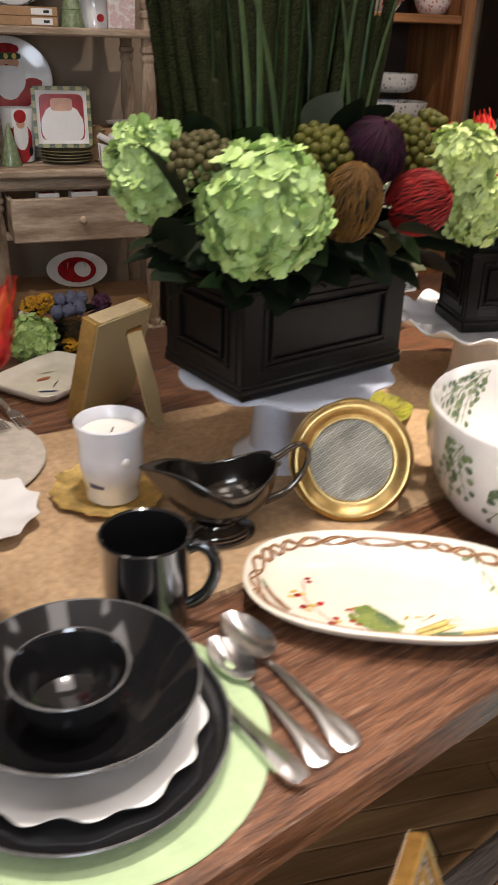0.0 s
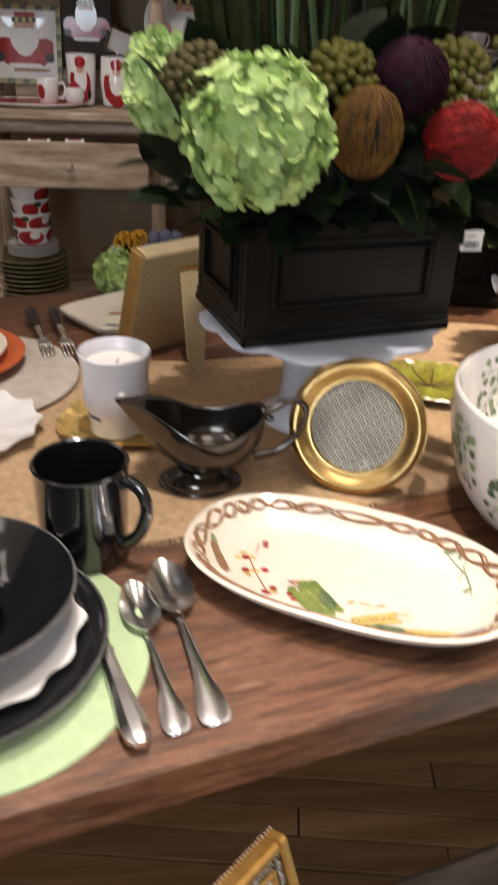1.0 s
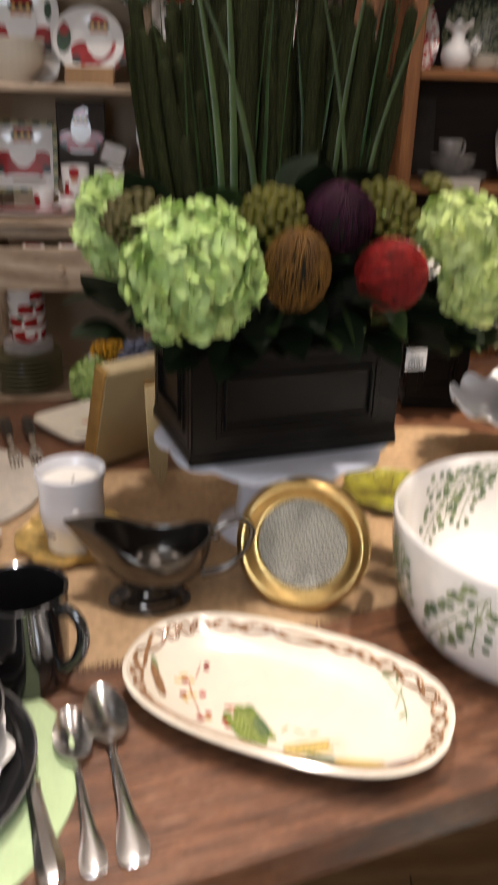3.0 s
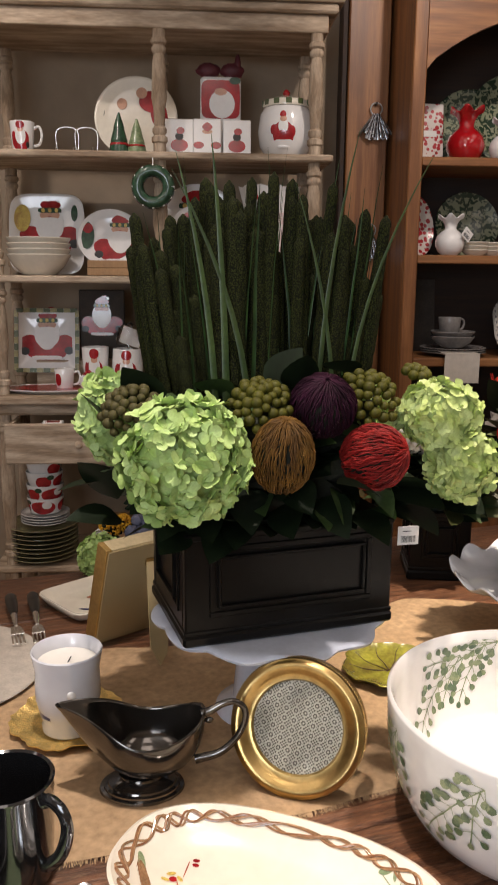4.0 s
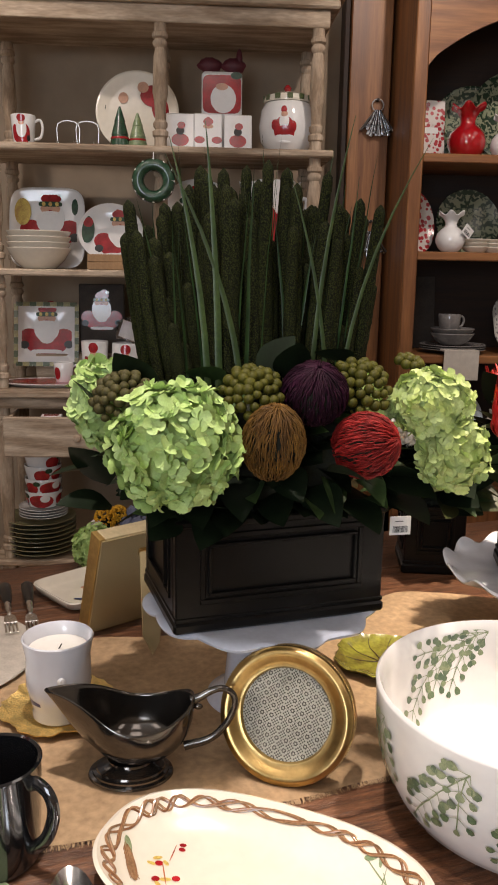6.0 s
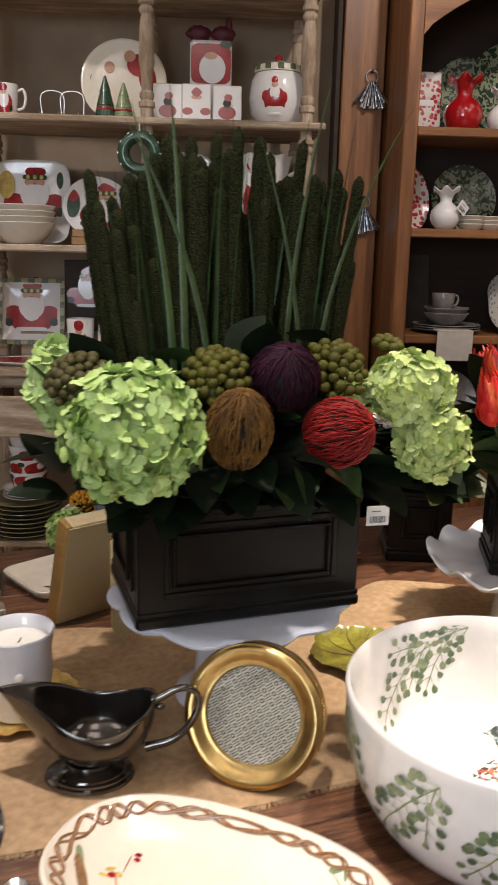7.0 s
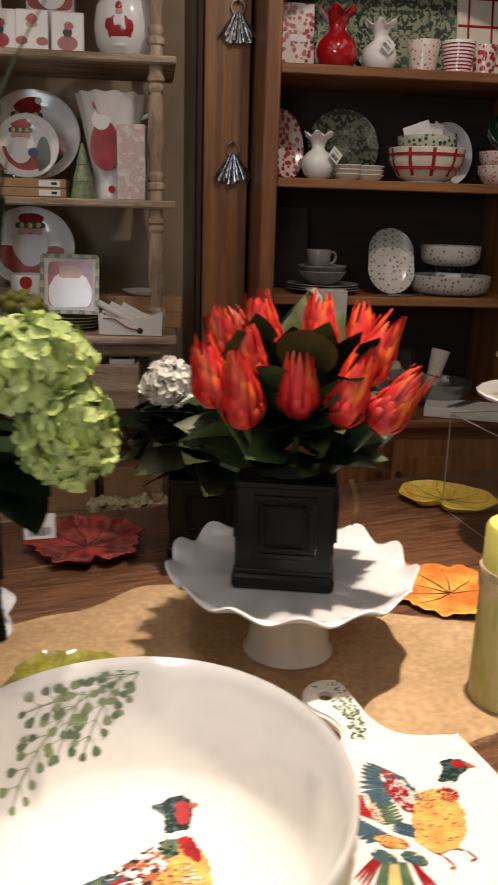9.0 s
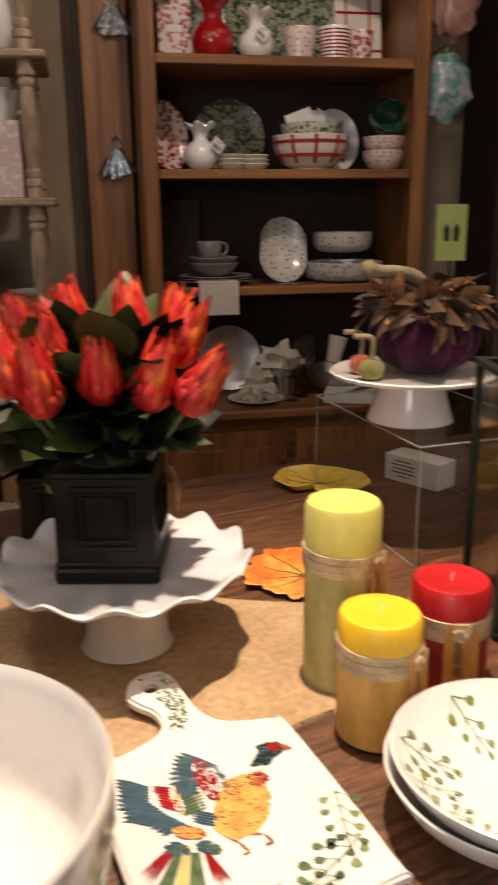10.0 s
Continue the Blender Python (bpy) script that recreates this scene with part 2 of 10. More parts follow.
def scuffed(mat, colour, stretch, low, high, amount):
    """Adds pale scuffs and scratches along the grain."""
    nodes, links = mat.node_tree.nodes, mat.node_tree.links
    bsdf = nodes["Principled BSDF"]
    before = bsdf.inputs["Base Color"].links[0].from_socket
    coord, mapping, tex, step, mix = nodes.new("ShaderNodeTexCoord"), nodes.new("ShaderNodeMapping"), nodes.new("ShaderNodeTexNoise"), nodes.new("ShaderNodeMapRange"), nodes.new("ShaderNodeMix")
    mapping.inputs["Scale"].default_value = stretch
    tex.inputs["Scale"].default_value, tex.inputs["Detail"].default_value, tex.inputs["Roughness"].default_value = 1.0, 6, 0.65
    links.new(coord.outputs["Object"], mapping.inputs["Vector"])
    links.new(mapping.outputs[0], tex.inputs["Vector"])
    step.inputs["From Min"].default_value, step.inputs["From Max"].default_value, step.inputs["To Max"].default_value = low, high, amount
    links.new(tex.outputs["Fac"], step.inputs[0])
    mix.data_type = "RGBA"
    mix.inputs["B"].default_value = (*colour, 1)
    links.new(before, mix.inputs["A"])
    links.new(step.outputs[0], mix.inputs["Factor"])
    links.new(mix.outputs["Result"], bsdf.inputs["Base Color"])
    return mat


def wood(name, light, dark, grain=(3, 40, 40), rough=0.5, bump=0.0006, island=0.12, coat=0.0, vary=0.16):
    """Wood with its grain along the first axis of the object."""
    return surface(name, light, rough, 0, vary, 1.3, bump, bump * 0.5, grain, dark, coat, (0.38, 0.66), island, 9)


def clear(name, colour=(1, 1, 1), rough=0.02, ior=1.49):
    mat = bpy.data.materials.new(name)
    mat.use_nodes = True
    bsdf = mat.node_tree.nodes["Principled BSDF"]
    bsdf.inputs["Base Color"].default_value = (*colour, 1)
    bsdf.inputs["Roughness"].default_value = rough
    bsdf.inputs["IOR"].default_value = ior
    bsdf.inputs["Transmission Weight"].default_value = 1.0
    return mat


# ---- surfaces of the place ----
plaster = surface("grey_plaster", (0.37, 0.285, 0.20), 0.9, 0, 0.10, 1.6, 0.004, 0.001, second=(0.24, 0.18, 0.122))
# walls and ceiling out of view: pale, to bounce fill and brighten reflections
bounce_wall_paint = surface("bounce_wall_paint", (0.66, 0.62, 0.55), 0.8, 0, 0.06, 2, 0.002)
bounce_ceiling_paint = surface("bounce_ceiling_paint", (0.74, 0.70, 0.64), 0.9, 0, 0.06, 2, 0.002)
floor_wood = wood("floor_oak", (0.50, 0.315, 0.150), (0.33, 0.190, 0.085), (1.5, 22, 22), 0.42, 0.0006, 0.28)
floor_gap = surface("floor_gap", (0.03, 0.02, 0.012), 0.9, 0, 0.2, 10)
walnut = scuffed(scuffed(wood("worn_walnut", (0.225, 0.098, 0.046), (0.078, 0.031, 0.014), (12.0, 130, 130), 0.40, 0.003, 0.10, 0.0, 0.48), (0.36, 0.22, 0.14), (34, 260, 260), 0.55, 0.70, 0.55), (0.030, 0.016, 0.010), (5, 16, 16), 0.54, 0.72, 0.65)
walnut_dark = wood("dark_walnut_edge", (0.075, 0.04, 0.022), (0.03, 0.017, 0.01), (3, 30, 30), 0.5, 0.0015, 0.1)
grey_wash = wood("whitewashed_wood", (0.54, 0.43, 0.315), (0.27, 0.190, 0.120), (3.5, 22, 22), 0.75, 0.0015, 0.06, 0.0, 0.22)
pine = wood("brown_pine", (0.33, 0.145, 0.05), (0.17, 0.066, 0.022), (1.6, 24, 24), 0.45, 0.0008, 0.10)
# dark pine; the shade inside the hutch is put into this colour
pine_dark = wood("dark_pine_and_shade", (0.036, 0.017, 0.008), (0.018, 0.008, 0.004), (1.6, 24, 24), 0.7, 0.0008, 0.15)
grey_upright = wood("whitewashed_upright", (0.54, 0.43, 0.315), (0.27, 0.190, 0.120), (22, 22, 5.0), 0.75, 0.0015, 0.06, 0.0, 0.22)
pine_upright = wood("brown_pine_upright", (0.33, 0.145, 0.05), (0.17, 0.066, 0.022), (24, 24, 1.6), 0.45, 0.0008, 0.10)
burlap = surface("burlap", (0.50, 0.345, 0.20), 0.95, 0, 0.22, 14, 0.0025, 0.0018, second=(0.36, 0.235, 0.125), spread=(0.3, 0.7))


# ---- room ----
def room():
    x0, x1, y0, y1, h = -3.0, 4.2, -3.2, 3.42, 3.2
    for name, size, c in (
        ("wall_back", (x1 - x0 + 0.4, 0.2, h), ((x0 + x1) / 2, y1 + 0.1, h / 2)),
        ("wall_front", (x1 - x0 + 0.4, 0.2, h), ((x0 + x1) / 2, y0 - 0.1, h / 2)),
        ("wall_west", (0.2, y1 - y0 - 0.002, h), (x0 - 0.1, (y0 + y1) / 2, h / 2)),
        ("wall_east", (0.2, y1 - y0 - 0.002, h), (x1 + 0.1, (y0 + y1) / 2, h / 2)),
    ):
        structure(make(name, box(*size, c, 0.002), plaster if name == "wall_back" else bounce_wall_paint, smooth=False), "rough grey-brown plaster wall of the shop" if name == "wall_back" else "unseen shop wall, pale to bounce fill light", "wall")
    structure(make("ceiling", box(x1 - x0 + 0.4, y1 - y0 + 0.4, 0.1, ((x0 + x1) / 2, (y0 + y1) / 2, h + 0.052)), bounce_ceiling_paint, smooth=False), "unseen shop ceiling, pale beige to bounce fill light", "ceiling")
    ground = structure(make("floor", box(x1 - x0 + 0.4, y1 - y0 + 0.4, 0.1, ((x0 + x1) / 2, (y0 + y1) / 2, -0.062), 0.002), floor_gap, smooth=False), "oiled oak plank floor with dark joints", "floor")
    return ground


floor = room()


# ---- large table ----
def table():
    """World place to table place: u along, v across."""
    ob = thing("display_table", 0, 0, 0, 15.7, "large worn dark walnut display table with a thick edge", "table")
    u0, u1, v0, v1, t = -1.1, 2.75, 0.331, 1.455, 0.046
    edges = [v0, v0 + 0.235, v0 + 0.46, v0 + 0.68, v0 + 0.905, v1]
    for a, b in zip(edges, edges[1:]):
        part("plank", box(u1 - u0, b - a - 0.0012, t, ((u0 + u1) / 2, (a + b) / 2, TOP - t / 2), 0.003), [walnut], ob, smooth=False)
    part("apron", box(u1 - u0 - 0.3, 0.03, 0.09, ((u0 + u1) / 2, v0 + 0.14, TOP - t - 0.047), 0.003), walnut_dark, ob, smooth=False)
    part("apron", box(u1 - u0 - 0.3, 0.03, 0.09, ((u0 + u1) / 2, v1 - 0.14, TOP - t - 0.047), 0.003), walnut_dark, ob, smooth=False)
    for x in (u0 + 0.2, u1 - 0.2):
        for y in (v0 + 0.2, v1 - 0.2):
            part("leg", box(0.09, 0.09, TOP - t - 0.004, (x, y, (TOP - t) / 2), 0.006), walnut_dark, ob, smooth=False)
    return ob


table()


def runner():
    """Burlap runner, a little wavy, with frayed ends of thread."""
    rng = random.Random(4)
    m = Mesh()
    nu, nv = 150, 30
    def edge(u):
        back = 1.075 + 0.028 * math.sin(u * 3.1 + 0.6) + 0.012 * math.sin(u * 11)
        q = max(0.0, min(1.0, (u - 1.26) / 0.2))
        back += (1.125 - (u - 1.39) * 0.72 - back) * q * q * (3 - 2 * q)
        return 0.612 + 0.006 * math.sin(u * 5) + 0.003 * math.sin(u * 31), back + 0.003 * math.sin(u * 47)
    verts, faces = [], []
    for i in range(nu + 1):
        u = -1.0 + 2.79 * i / nu
        a, b = edge(u)
        for j in range(nv + 1):
            s = j / nv
            v = a + (b - a) * s
            z = 0.0035 + 0.0045 * max(0, noise.noise(Vector((u * 3, v * 5, 1)))) + 0.0006 * noise.noise(Vector((u * 40, v * 40, 3)))
            verts.append((u, v, TOP + z))
    for i in range(nu):
        for j in range(nv):
            a = i * (nv + 1) + j
            faces.append((a, a + nv + 1, a + nv + 2, a + 1))
    m.add((verts, faces))
    ob = make("table_runner", m, burlap, at=pose(0, 0, 0, 0, 0, 15.7), angle=180)
    tagged(ob, "tan burlap table runner with frayed edges lying on table", "table runner")
    threads = Mesh()
    for side in (0, 1):
        for k in range(3200):
            u = -1.0 + 2.79 * rng.random()
            v = edge(u)[side]
            w, l = 0.00028, rng.uniform(0.002, 0.0075)
            d = (1 if side else -1) * l
            s = rng.uniform(-0.5, 0.5) * l
            threads.add(([(u - w, v, TOP + 0.004), (u + w, v, TOP + 0.004), (u + w + s, v + d, TOP + 0.0016), (u - w + s, v + d, TOP + 0.0016)], [(0, 1, 2, 3) if side else (3, 2, 1, 0)]))
    tagged(part("fringe", threads, burlap, ob), kind="stuff")
    return ob


runner()


# ---- whitewashed shelf unit ----
SX0, SX1, SY0, SY1 = -0.06, 1.098, 2.925, 3.27


def turned_post(h):
    """Outline of a turned post of height h: square block ends, rings, a slim vase-shaped shaft."""
    return [(0.021, 0.0), (0.021, 0.03), (0.027, 0.035), (0.027, 0.05), (0.018, 0.056), (0.024, 0.066), (0.024, 0.078), (0.017, 0.086), (0.020, 0.14), (0.026, 0.45 * h), (0.022, h - 0.10), (0.017, h - 0.075), (0.024, h - 0.066), (0.024, h - 0.056), (0.018, h - 0.048), (0.026, h - 0.042), (0.026, h - 0.03), (0.021, h - 0.026), (0.021, h)]


def shelf_unit():
    ob = thing("shelf_unit", 0, 0, 0, 0, "tall whitewashed wooden display shelf with turned posts", "shelf")
    w, d, cx, cy = SX1 - SX0, SY1 - SY0, (SX0 + SX1) / 2, (SY0 + SY1) / 2
    levels = [0.30, 1.345, 1.755]
    for z in levels:
        part("shelf", box(w + 0.05, d + 0.03, 0.024, (cx, cy, z - 0.012), 0.006), grey_wash, ob, smooth=False)
    part("counter_top", box(w + 0.06, d + 0.075, 0.026, (cx, cy - 0.028, 0.932 - 0.013), 0.007), grey_wash, ob, smooth=False)
    part("counter_moulding", box(w + 0.02, d + 0.03, 0.042, (cx, cy - 0.015, 0.8845), 0.009), grey_wash, ob, smooth=False)
    part("cornice", box(w + 0.10, d + 0.06, 0.028, (cx, cy, 2.242), 0.008), grey_wash, ob, smooth=False)
    part("cornice_moulding", box(w + 0.06, d + 0.03, 0.03, (cx, cy, 2.2125), 0.012), grey_wash, ob, smooth=False)
    part("frieze", box(w, d - 0.01, 0.055, (cx, cy, 2.169), 0.003), grey_wash, ob, smooth=False)
    posts_x = (SX0 + 0.035, 0.535, SX1 - 0.035)
    for z0, z1 in ((0.0, 0.276), (0.3, 0.863), (0.932, 1.321), (1.345, 1.731), (1.755, 2.1415)):
        for x in posts_x:
            for y in (SY0 + 0.025, SY1 - 0.025):
                if z0 in (0.0,):
                    part("foot", box(0.05, 0.05, z1 - z0, (x, y, (z0 + z1) / 2), 0.004), grey_upright, ob, smooth=False)
                else:
                    part("post", lathe(turned_post(z1 - z0), 18), grey_upright, ob, at=pose(x, y, z0))
    # drawers, one of them pulled out
    for x0, x1, pull in ((SX0 + 0.07, 0.505, 0.16), (0.565, SX1 - 0.09, 0.14)):
        y0, y1, zb, zt = SY0 - pull, SY0 + 0.22, 0.718, 0.856
        cx2 = (x0 + x1) / 2
        drawer = part("drawer", box(x1 - x0, 0.02, zt - zb, (cx2, y0 + 0.01, (zb + zt) / 2), 0.005), grey_wash, ob, smooth=False)
        for x in (x0 + 0.007, x1 - 0.007):
            part("drawer_side", box(0.014, y1 - y0 - 0.021, zt - zb - 0.02, (x, (y0 + y1) / 2 + 0.0105, (zb + zt) / 2), 0.002), grey_wash, drawer, smooth=False)
        part("drawer_bottom", box(x1 - x0 - 0.029, y1 - y0 - 0.021, 0.01, (cx2, (y0 + y1) / 2 + 0.0105, zb + 0.018), 0.002), grey_wash, drawer, smooth=False)
        part("knob", blob(0.013, 0.013, 0.013, (cx2, y0 - 0.012, (zb + zt) / 2), 12, 8), grey_wash, drawer)
    part("rail", box(w - 0.06, 0.03, 0.03, (cx, SY0 + 0.03, 0.71), 0.003), grey_wash, ob, smooth=False)
    return ob


shelf_unit()


# ---- brown pine hutch ----
HX0, HX1, HY0, HY1 = 1.395, 2.325, 2.955, 3.39


def hutch():
    ob = thing("hutch", 0, 0, 0, 0, "tall brown pine hutch with arched open shelves and cupboard", "hutch")
    cx, w = (HX0 + HX1) / 2, HX1 - HX0
    top = 2.62
    for x in (HX0 + 0.011, HX1 - 0.011):
        part("side_panel", box(0.022, HY1 - HY0 - 0.024, top, (x, (HY0 + HY1) / 2 + 0.012, top / 2), 0.002), pine_upright, ob, smooth=False)
    for x in (HX0 + 0.024, HX1 - 0.024):
        part("stile", box(0.048, 0.024, top - 0.66, (x, HY0 + 0.012, 0.66 + (top - 0.66) / 2), 0.004), pine_upright, ob, smooth=False)
    # near-black board colour stands in for shade behind the shelves
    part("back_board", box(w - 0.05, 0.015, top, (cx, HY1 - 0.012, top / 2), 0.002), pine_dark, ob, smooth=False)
    part("roof_board", box(w + 0.04, HY1 - HY0, 0.03, (cx, (HY0 + HY1) / 2, top + 0.016), 0.006), pine, ob, smooth=False)
    for z in (1.762, 1.428, 1.058):
        shelf = part("shelf", box(w - 0.048, HY1 - HY0 - 0.045, 0.022, (cx, (HY0 + HY1) / 2 + 0.01, z - 0.011), 0.003), pine, ob, smooth=False)
        part("shelf_lip", box(w - 0.098, 0.016, 0.030, (cx, HY0 + 0.018, z - 0.014), 0.005), pine, shelf, smooth=False)
    # arched fascia
    x0, x1 = HX0 + 0.048, HX1 - 0.048
    loops, n = [], 28
    for y in (HY0 + 0.002, HY0 + 0.022):
        lo = []
        for k in range(n + 1):
            s = k / n
            x = x0 + (x1 - x0) * s
            rise = 2.058 + 0.168 * (1 - (2 * s - 1) ** 2) if 0 < k < n else 2.045
            lo.append((x, y, rise))
        for k in range(n, -1, -1):
            lo.append((x0 + (x1 - x0) * k / n, y, top))
        loops.append(lo)
    verts = loops[0] + loops[1]
    m2 = 2 * (n + 1)
    faces = []
    for k in range(n):
        faces.append((k, k + 1, m2 - 2 - k, m2 - 1 - k))
        faces.append((m2 + k + 1, m2 + k, 2 * m2 - 1 - k, 2 * m2 - 2 - k))
        faces.append((k + 1, k, m2 + k, m2 + k + 1))
    part("arched_fascia", (verts, faces), pine, ob, smooth=False)
    # base cupboard, deeper than the shelves
    part("base_top", box(w + 0.04, HY1 - HY0 + 0.09, 0.03, (cx, (HY0 + HY1) / 2 - 0.045, 0.645), 0.006), pine, ob, smooth=False)
    part("base_body", box(w + 0.0, HY1 - HY0 + 0.03, 0.56, (cx, (HY0 + HY1) / 2 - 0.01, 0.348), 0.004), pine, ob, smooth=False)
    for s in (-1, 1):
        door = part("door", box(w / 2 - 0.04, 0.02, 0.48, (cx + s * (w / 4 - 0.006), HY0 - 0.04, 0.34), 0.004), pine_upright, ob, smooth=False)
        part("panel", box(w / 2 - 0.15, 0.012, 0.36, (cx + s * (w / 4 - 0.006), HY0 - 0.052, 0.34), 0.008), pine_upright, door, smooth=False)
        part("knob", blob(0.012, 0.012, 0.012, (cx + s * 0.035, HY0 - 0.066, 0.46), 12, 8), pine_dark, door)
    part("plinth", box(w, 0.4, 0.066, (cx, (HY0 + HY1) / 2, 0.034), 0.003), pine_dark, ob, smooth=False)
    return ob


hutch()


def wood_board():
    """Upright pine board between the shelf unit and the hutch."""
    ob = thing("wall_panel", 1.305, 3.30, 0, 0, "tall upright brown pine board beside the hutch", "panel")
    part("board", box(0.155, 0.10, 2.9, (0, 0, 1.45), 0.004), pine_upright, ob, smooth=False)
    part("edge_strip", box(0.022, 0.08, 2.9, (-0.090, 0.008, 1.45), 0.004), pine_dark, ob, smooth=False)
    return ob


wood_board()


# ---- surfaces of the tableware ----
worn_rim = surface("worn_black_rim", (0.20, 0.195, 0.19), 0.25, 0.2, 0.25, 40, 0.0002, second=(0.10, 0.098, 0.095))
black_glaze = surface("black_glaze", (0.012, 0.012, 0.013), 0.07, 0, 0.1, 15, 0.0002, coat=1.0)
gunmetal = surface("gunmetal_glaze", (0.17, 0.155, 0.14), 0.13, 0.9, 0.12, 12, 0.0003, second=(0.09, 0.084, 0.077))
white_glaze = surface("white_glaze", (0.80, 0.79, 0.77), 0.16, 0, 0.03, 8, 0.0002, coat=0.5)
cream_glaze = surface("cream_glaze", (0.78, 0.72, 0.60), 0.16, 0, 0.04, 8, 0.0003, coat=0.5)
cool_glaze = surface("glossy_white_glaze", (0.73, 0.75, 0.79), 0.13, 0, 0.04, 14, 0.0010, coat=0.6)
blue_white = surface("cool_white_glaze", (0.68, 0.73, 0.84), 0.2, 0, 0.05, 20, 0.0008, coat=0.4)
mint = surface("mint_felt", (0.46, 0.60, 0.34), 0.8, 0, 0.06, 30, 0.0004, 0.0004)
silver = surface("polished_silver", (0.97, 0.96, 0.94), 0.21, 1.0, 0.06, 20, 0.0005)
gold_foil = surface("gold_foil", (0.95, 0.68, 0.24), 0.36, 0.7, 0.2, 60, 0.004, 0.002)
brass = surface("aged_brass", (0.60, 0.42, 0.17), 0.30, 1.0, 0.14, 14, 0.0004, second=(0.46, 0.31, 0.11))
wax_white = surface("white_wax", (0.80, 0.78, 0.72), 0.45, 0, 0.04, 10, 0.0006)
brown_glaze = surface("brown_glaze_trim", (0.20, 0.085, 0.035), 0.25, 0, 0.3, 60, 0.0002, second=(0.34, 0.18, 0.09), coat=0.4)
tan_glaze = surface("tan_glaze_trim", (0.42, 0.24, 0.12), 0.25, 0, 0.3, 60, coat=0.4)
leaf_glaze = surface("green_glaze", (0.13, 0.20, 0.09), 0.3, 0, 0.3, 90, second=(0.28, 0.33, 0.18), coat=0.3)
leaf_glaze_dark = surface("dark_green_glaze", (0.05, 0.105, 0.055), 0.3, 0, 0.3, 90, second=(0.13, 0.19, 0.09), coat=0.3)
leaf_bright = surface("lime_green_glaze", (0.27, 0.33, 0.075), 0.3, 0, 0.35, 110, second=(0.13, 0.20, 0.05), coat=0.3)
yellow_glaze = surface("yellow_glaze", (0.70, 0.56, 0.13), 0.3, 0, 0.3, 60, second=(0.5, 0.32, 0.08))
red_glaze = surface("red_glaze", (0.42, 0.02, 0.025), 0.2, 0, 0.2, 30, coat=0.4)
vein_pale = surface("pale_green_glaze", (0.46, 0.50, 0.20), 0.3, 0, 0.2, 80)
wheat_pale = surface("wheat_glaze", (0.72, 0.60, 0.24), 0.3, 0, 0.25, 120, second=(0.62, 0.46, 0.14))
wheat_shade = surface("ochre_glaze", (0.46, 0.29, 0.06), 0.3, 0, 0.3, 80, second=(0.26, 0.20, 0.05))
rust_glaze = surface("rust_glaze", (0.48, 0.15, 0.05), 0.3, 0, 0.3, 50, second=(0.30, 0.05, 0.03))
blue_glaze = surface("indigo_glaze", (0.045, 0.05, 0.17), 0.3, 0, 0.2, 50)
teal_glaze = surface("slate_blue_glaze", (0.035, 0.075, 0.115), 0.3, 0, 0.4, 70, second=(0.06, 0.125, 0.15))
orange_glaze = surface("orange_glaze", (0.70, 0.30, 0.08), 0.3, 0, 0.4, 70, second=(0.72, 0.50, 0.16))
ink_green = surface("ink_green_glaze", (0.012, 0.036, 0.028), 0.6, 0, 0.3, 90, spec=0.2)
tin_dark = surface("black_handle", (0.02, 0.017, 0.015), 0.3, 0, 0.2, 20)


def lattice_cloth(name, ink=(0.07, 0.075, 0.06), ground=(0.76, 0.75, 0.66), pitch=0.0100):
    """Small printed all-over pattern: ringed rosettes on a square net, with fine dots between them."""
    mat = surface(name, ground, 0.6, 0, 0.06, 30, 0.0002)
    nodes, links = mat.node_tree.nodes, mat.node_tree.links
    coord = nodes.new("ShaderNodeTexCoord")
    split = nodes.new("ShaderNodeSeparateXYZ")
    links.new(coord.outputs["Object"], split.inputs[0])
    def maths(op, *values):
        n = nodes.new("ShaderNodeMath")
        n.operation = op
        for i, v in enumerate(values):
            if isinstance(v, float):
                n.inputs[i].default_value = v
            else:
                links.new(v, n.inputs[i])
        return n.outputs[0]
    u, v = maths("DIVIDE", split.outputs[0], pitch), maths("DIVIDE", split.outputs[1], pitch)
    fu, fv = maths("SUBTRACT", maths("FRACT", u), 0.5), maths("SUBTRACT", maths("FRACT", v), 0.5)
    r = maths("SQRT", maths("ADD", maths("MULTIPLY", fu, fu), maths("MULTIPLY", fv, fv)))
    lobes = maths("MULTIPLY", maths("COSINE", maths("MULTIPLY", maths("ARCTAN2", fv, fu), 6.0)), 0.03)
    ring = maths("LESS_THAN", maths("ABSOLUTE", maths("SUBTRACT", r, maths("ADD", lobes, 0.170))), 0.058)
    net = maths("MULTIPLY", maths("COSINE", maths("MULTIPLY", u, 18.8496)), maths("COSINE", maths("MULTIPLY", v, 18.8496)))
    between = maths("MULTIPLY", maths("GREATER_THAN", net, 0.10), maths("GREATER_THAN", maths("ADD", r, lobes), 0.39))
    mix = nodes.new("ShaderNodeMix")
    mix.data_type = "RGBA"
    mix.inputs["A"].default_value = (*ground, 1)
    mix.inputs["B"].default_value = (*ink, 1)
    links.new(maths("MAXIMUM", ring, between), mix.inputs["Factor"])
    links.new(mix.outputs["Result"], nodes["Principled BSDF"].inputs["Base Color"])
    return mat


lattice = lattice_cloth("printed_lattice", (0.085, 0.082, 0.055), (0.72, 0.71, 0.62), 0.0116)
lattice_gold = lattice_cloth("printed_gold_lattice", (0.10, 0.07, 0.035), (0.48, 0.38, 0.20), 0.0110)


# ---- place setting ----
PX, PY = 0.357, 0.626


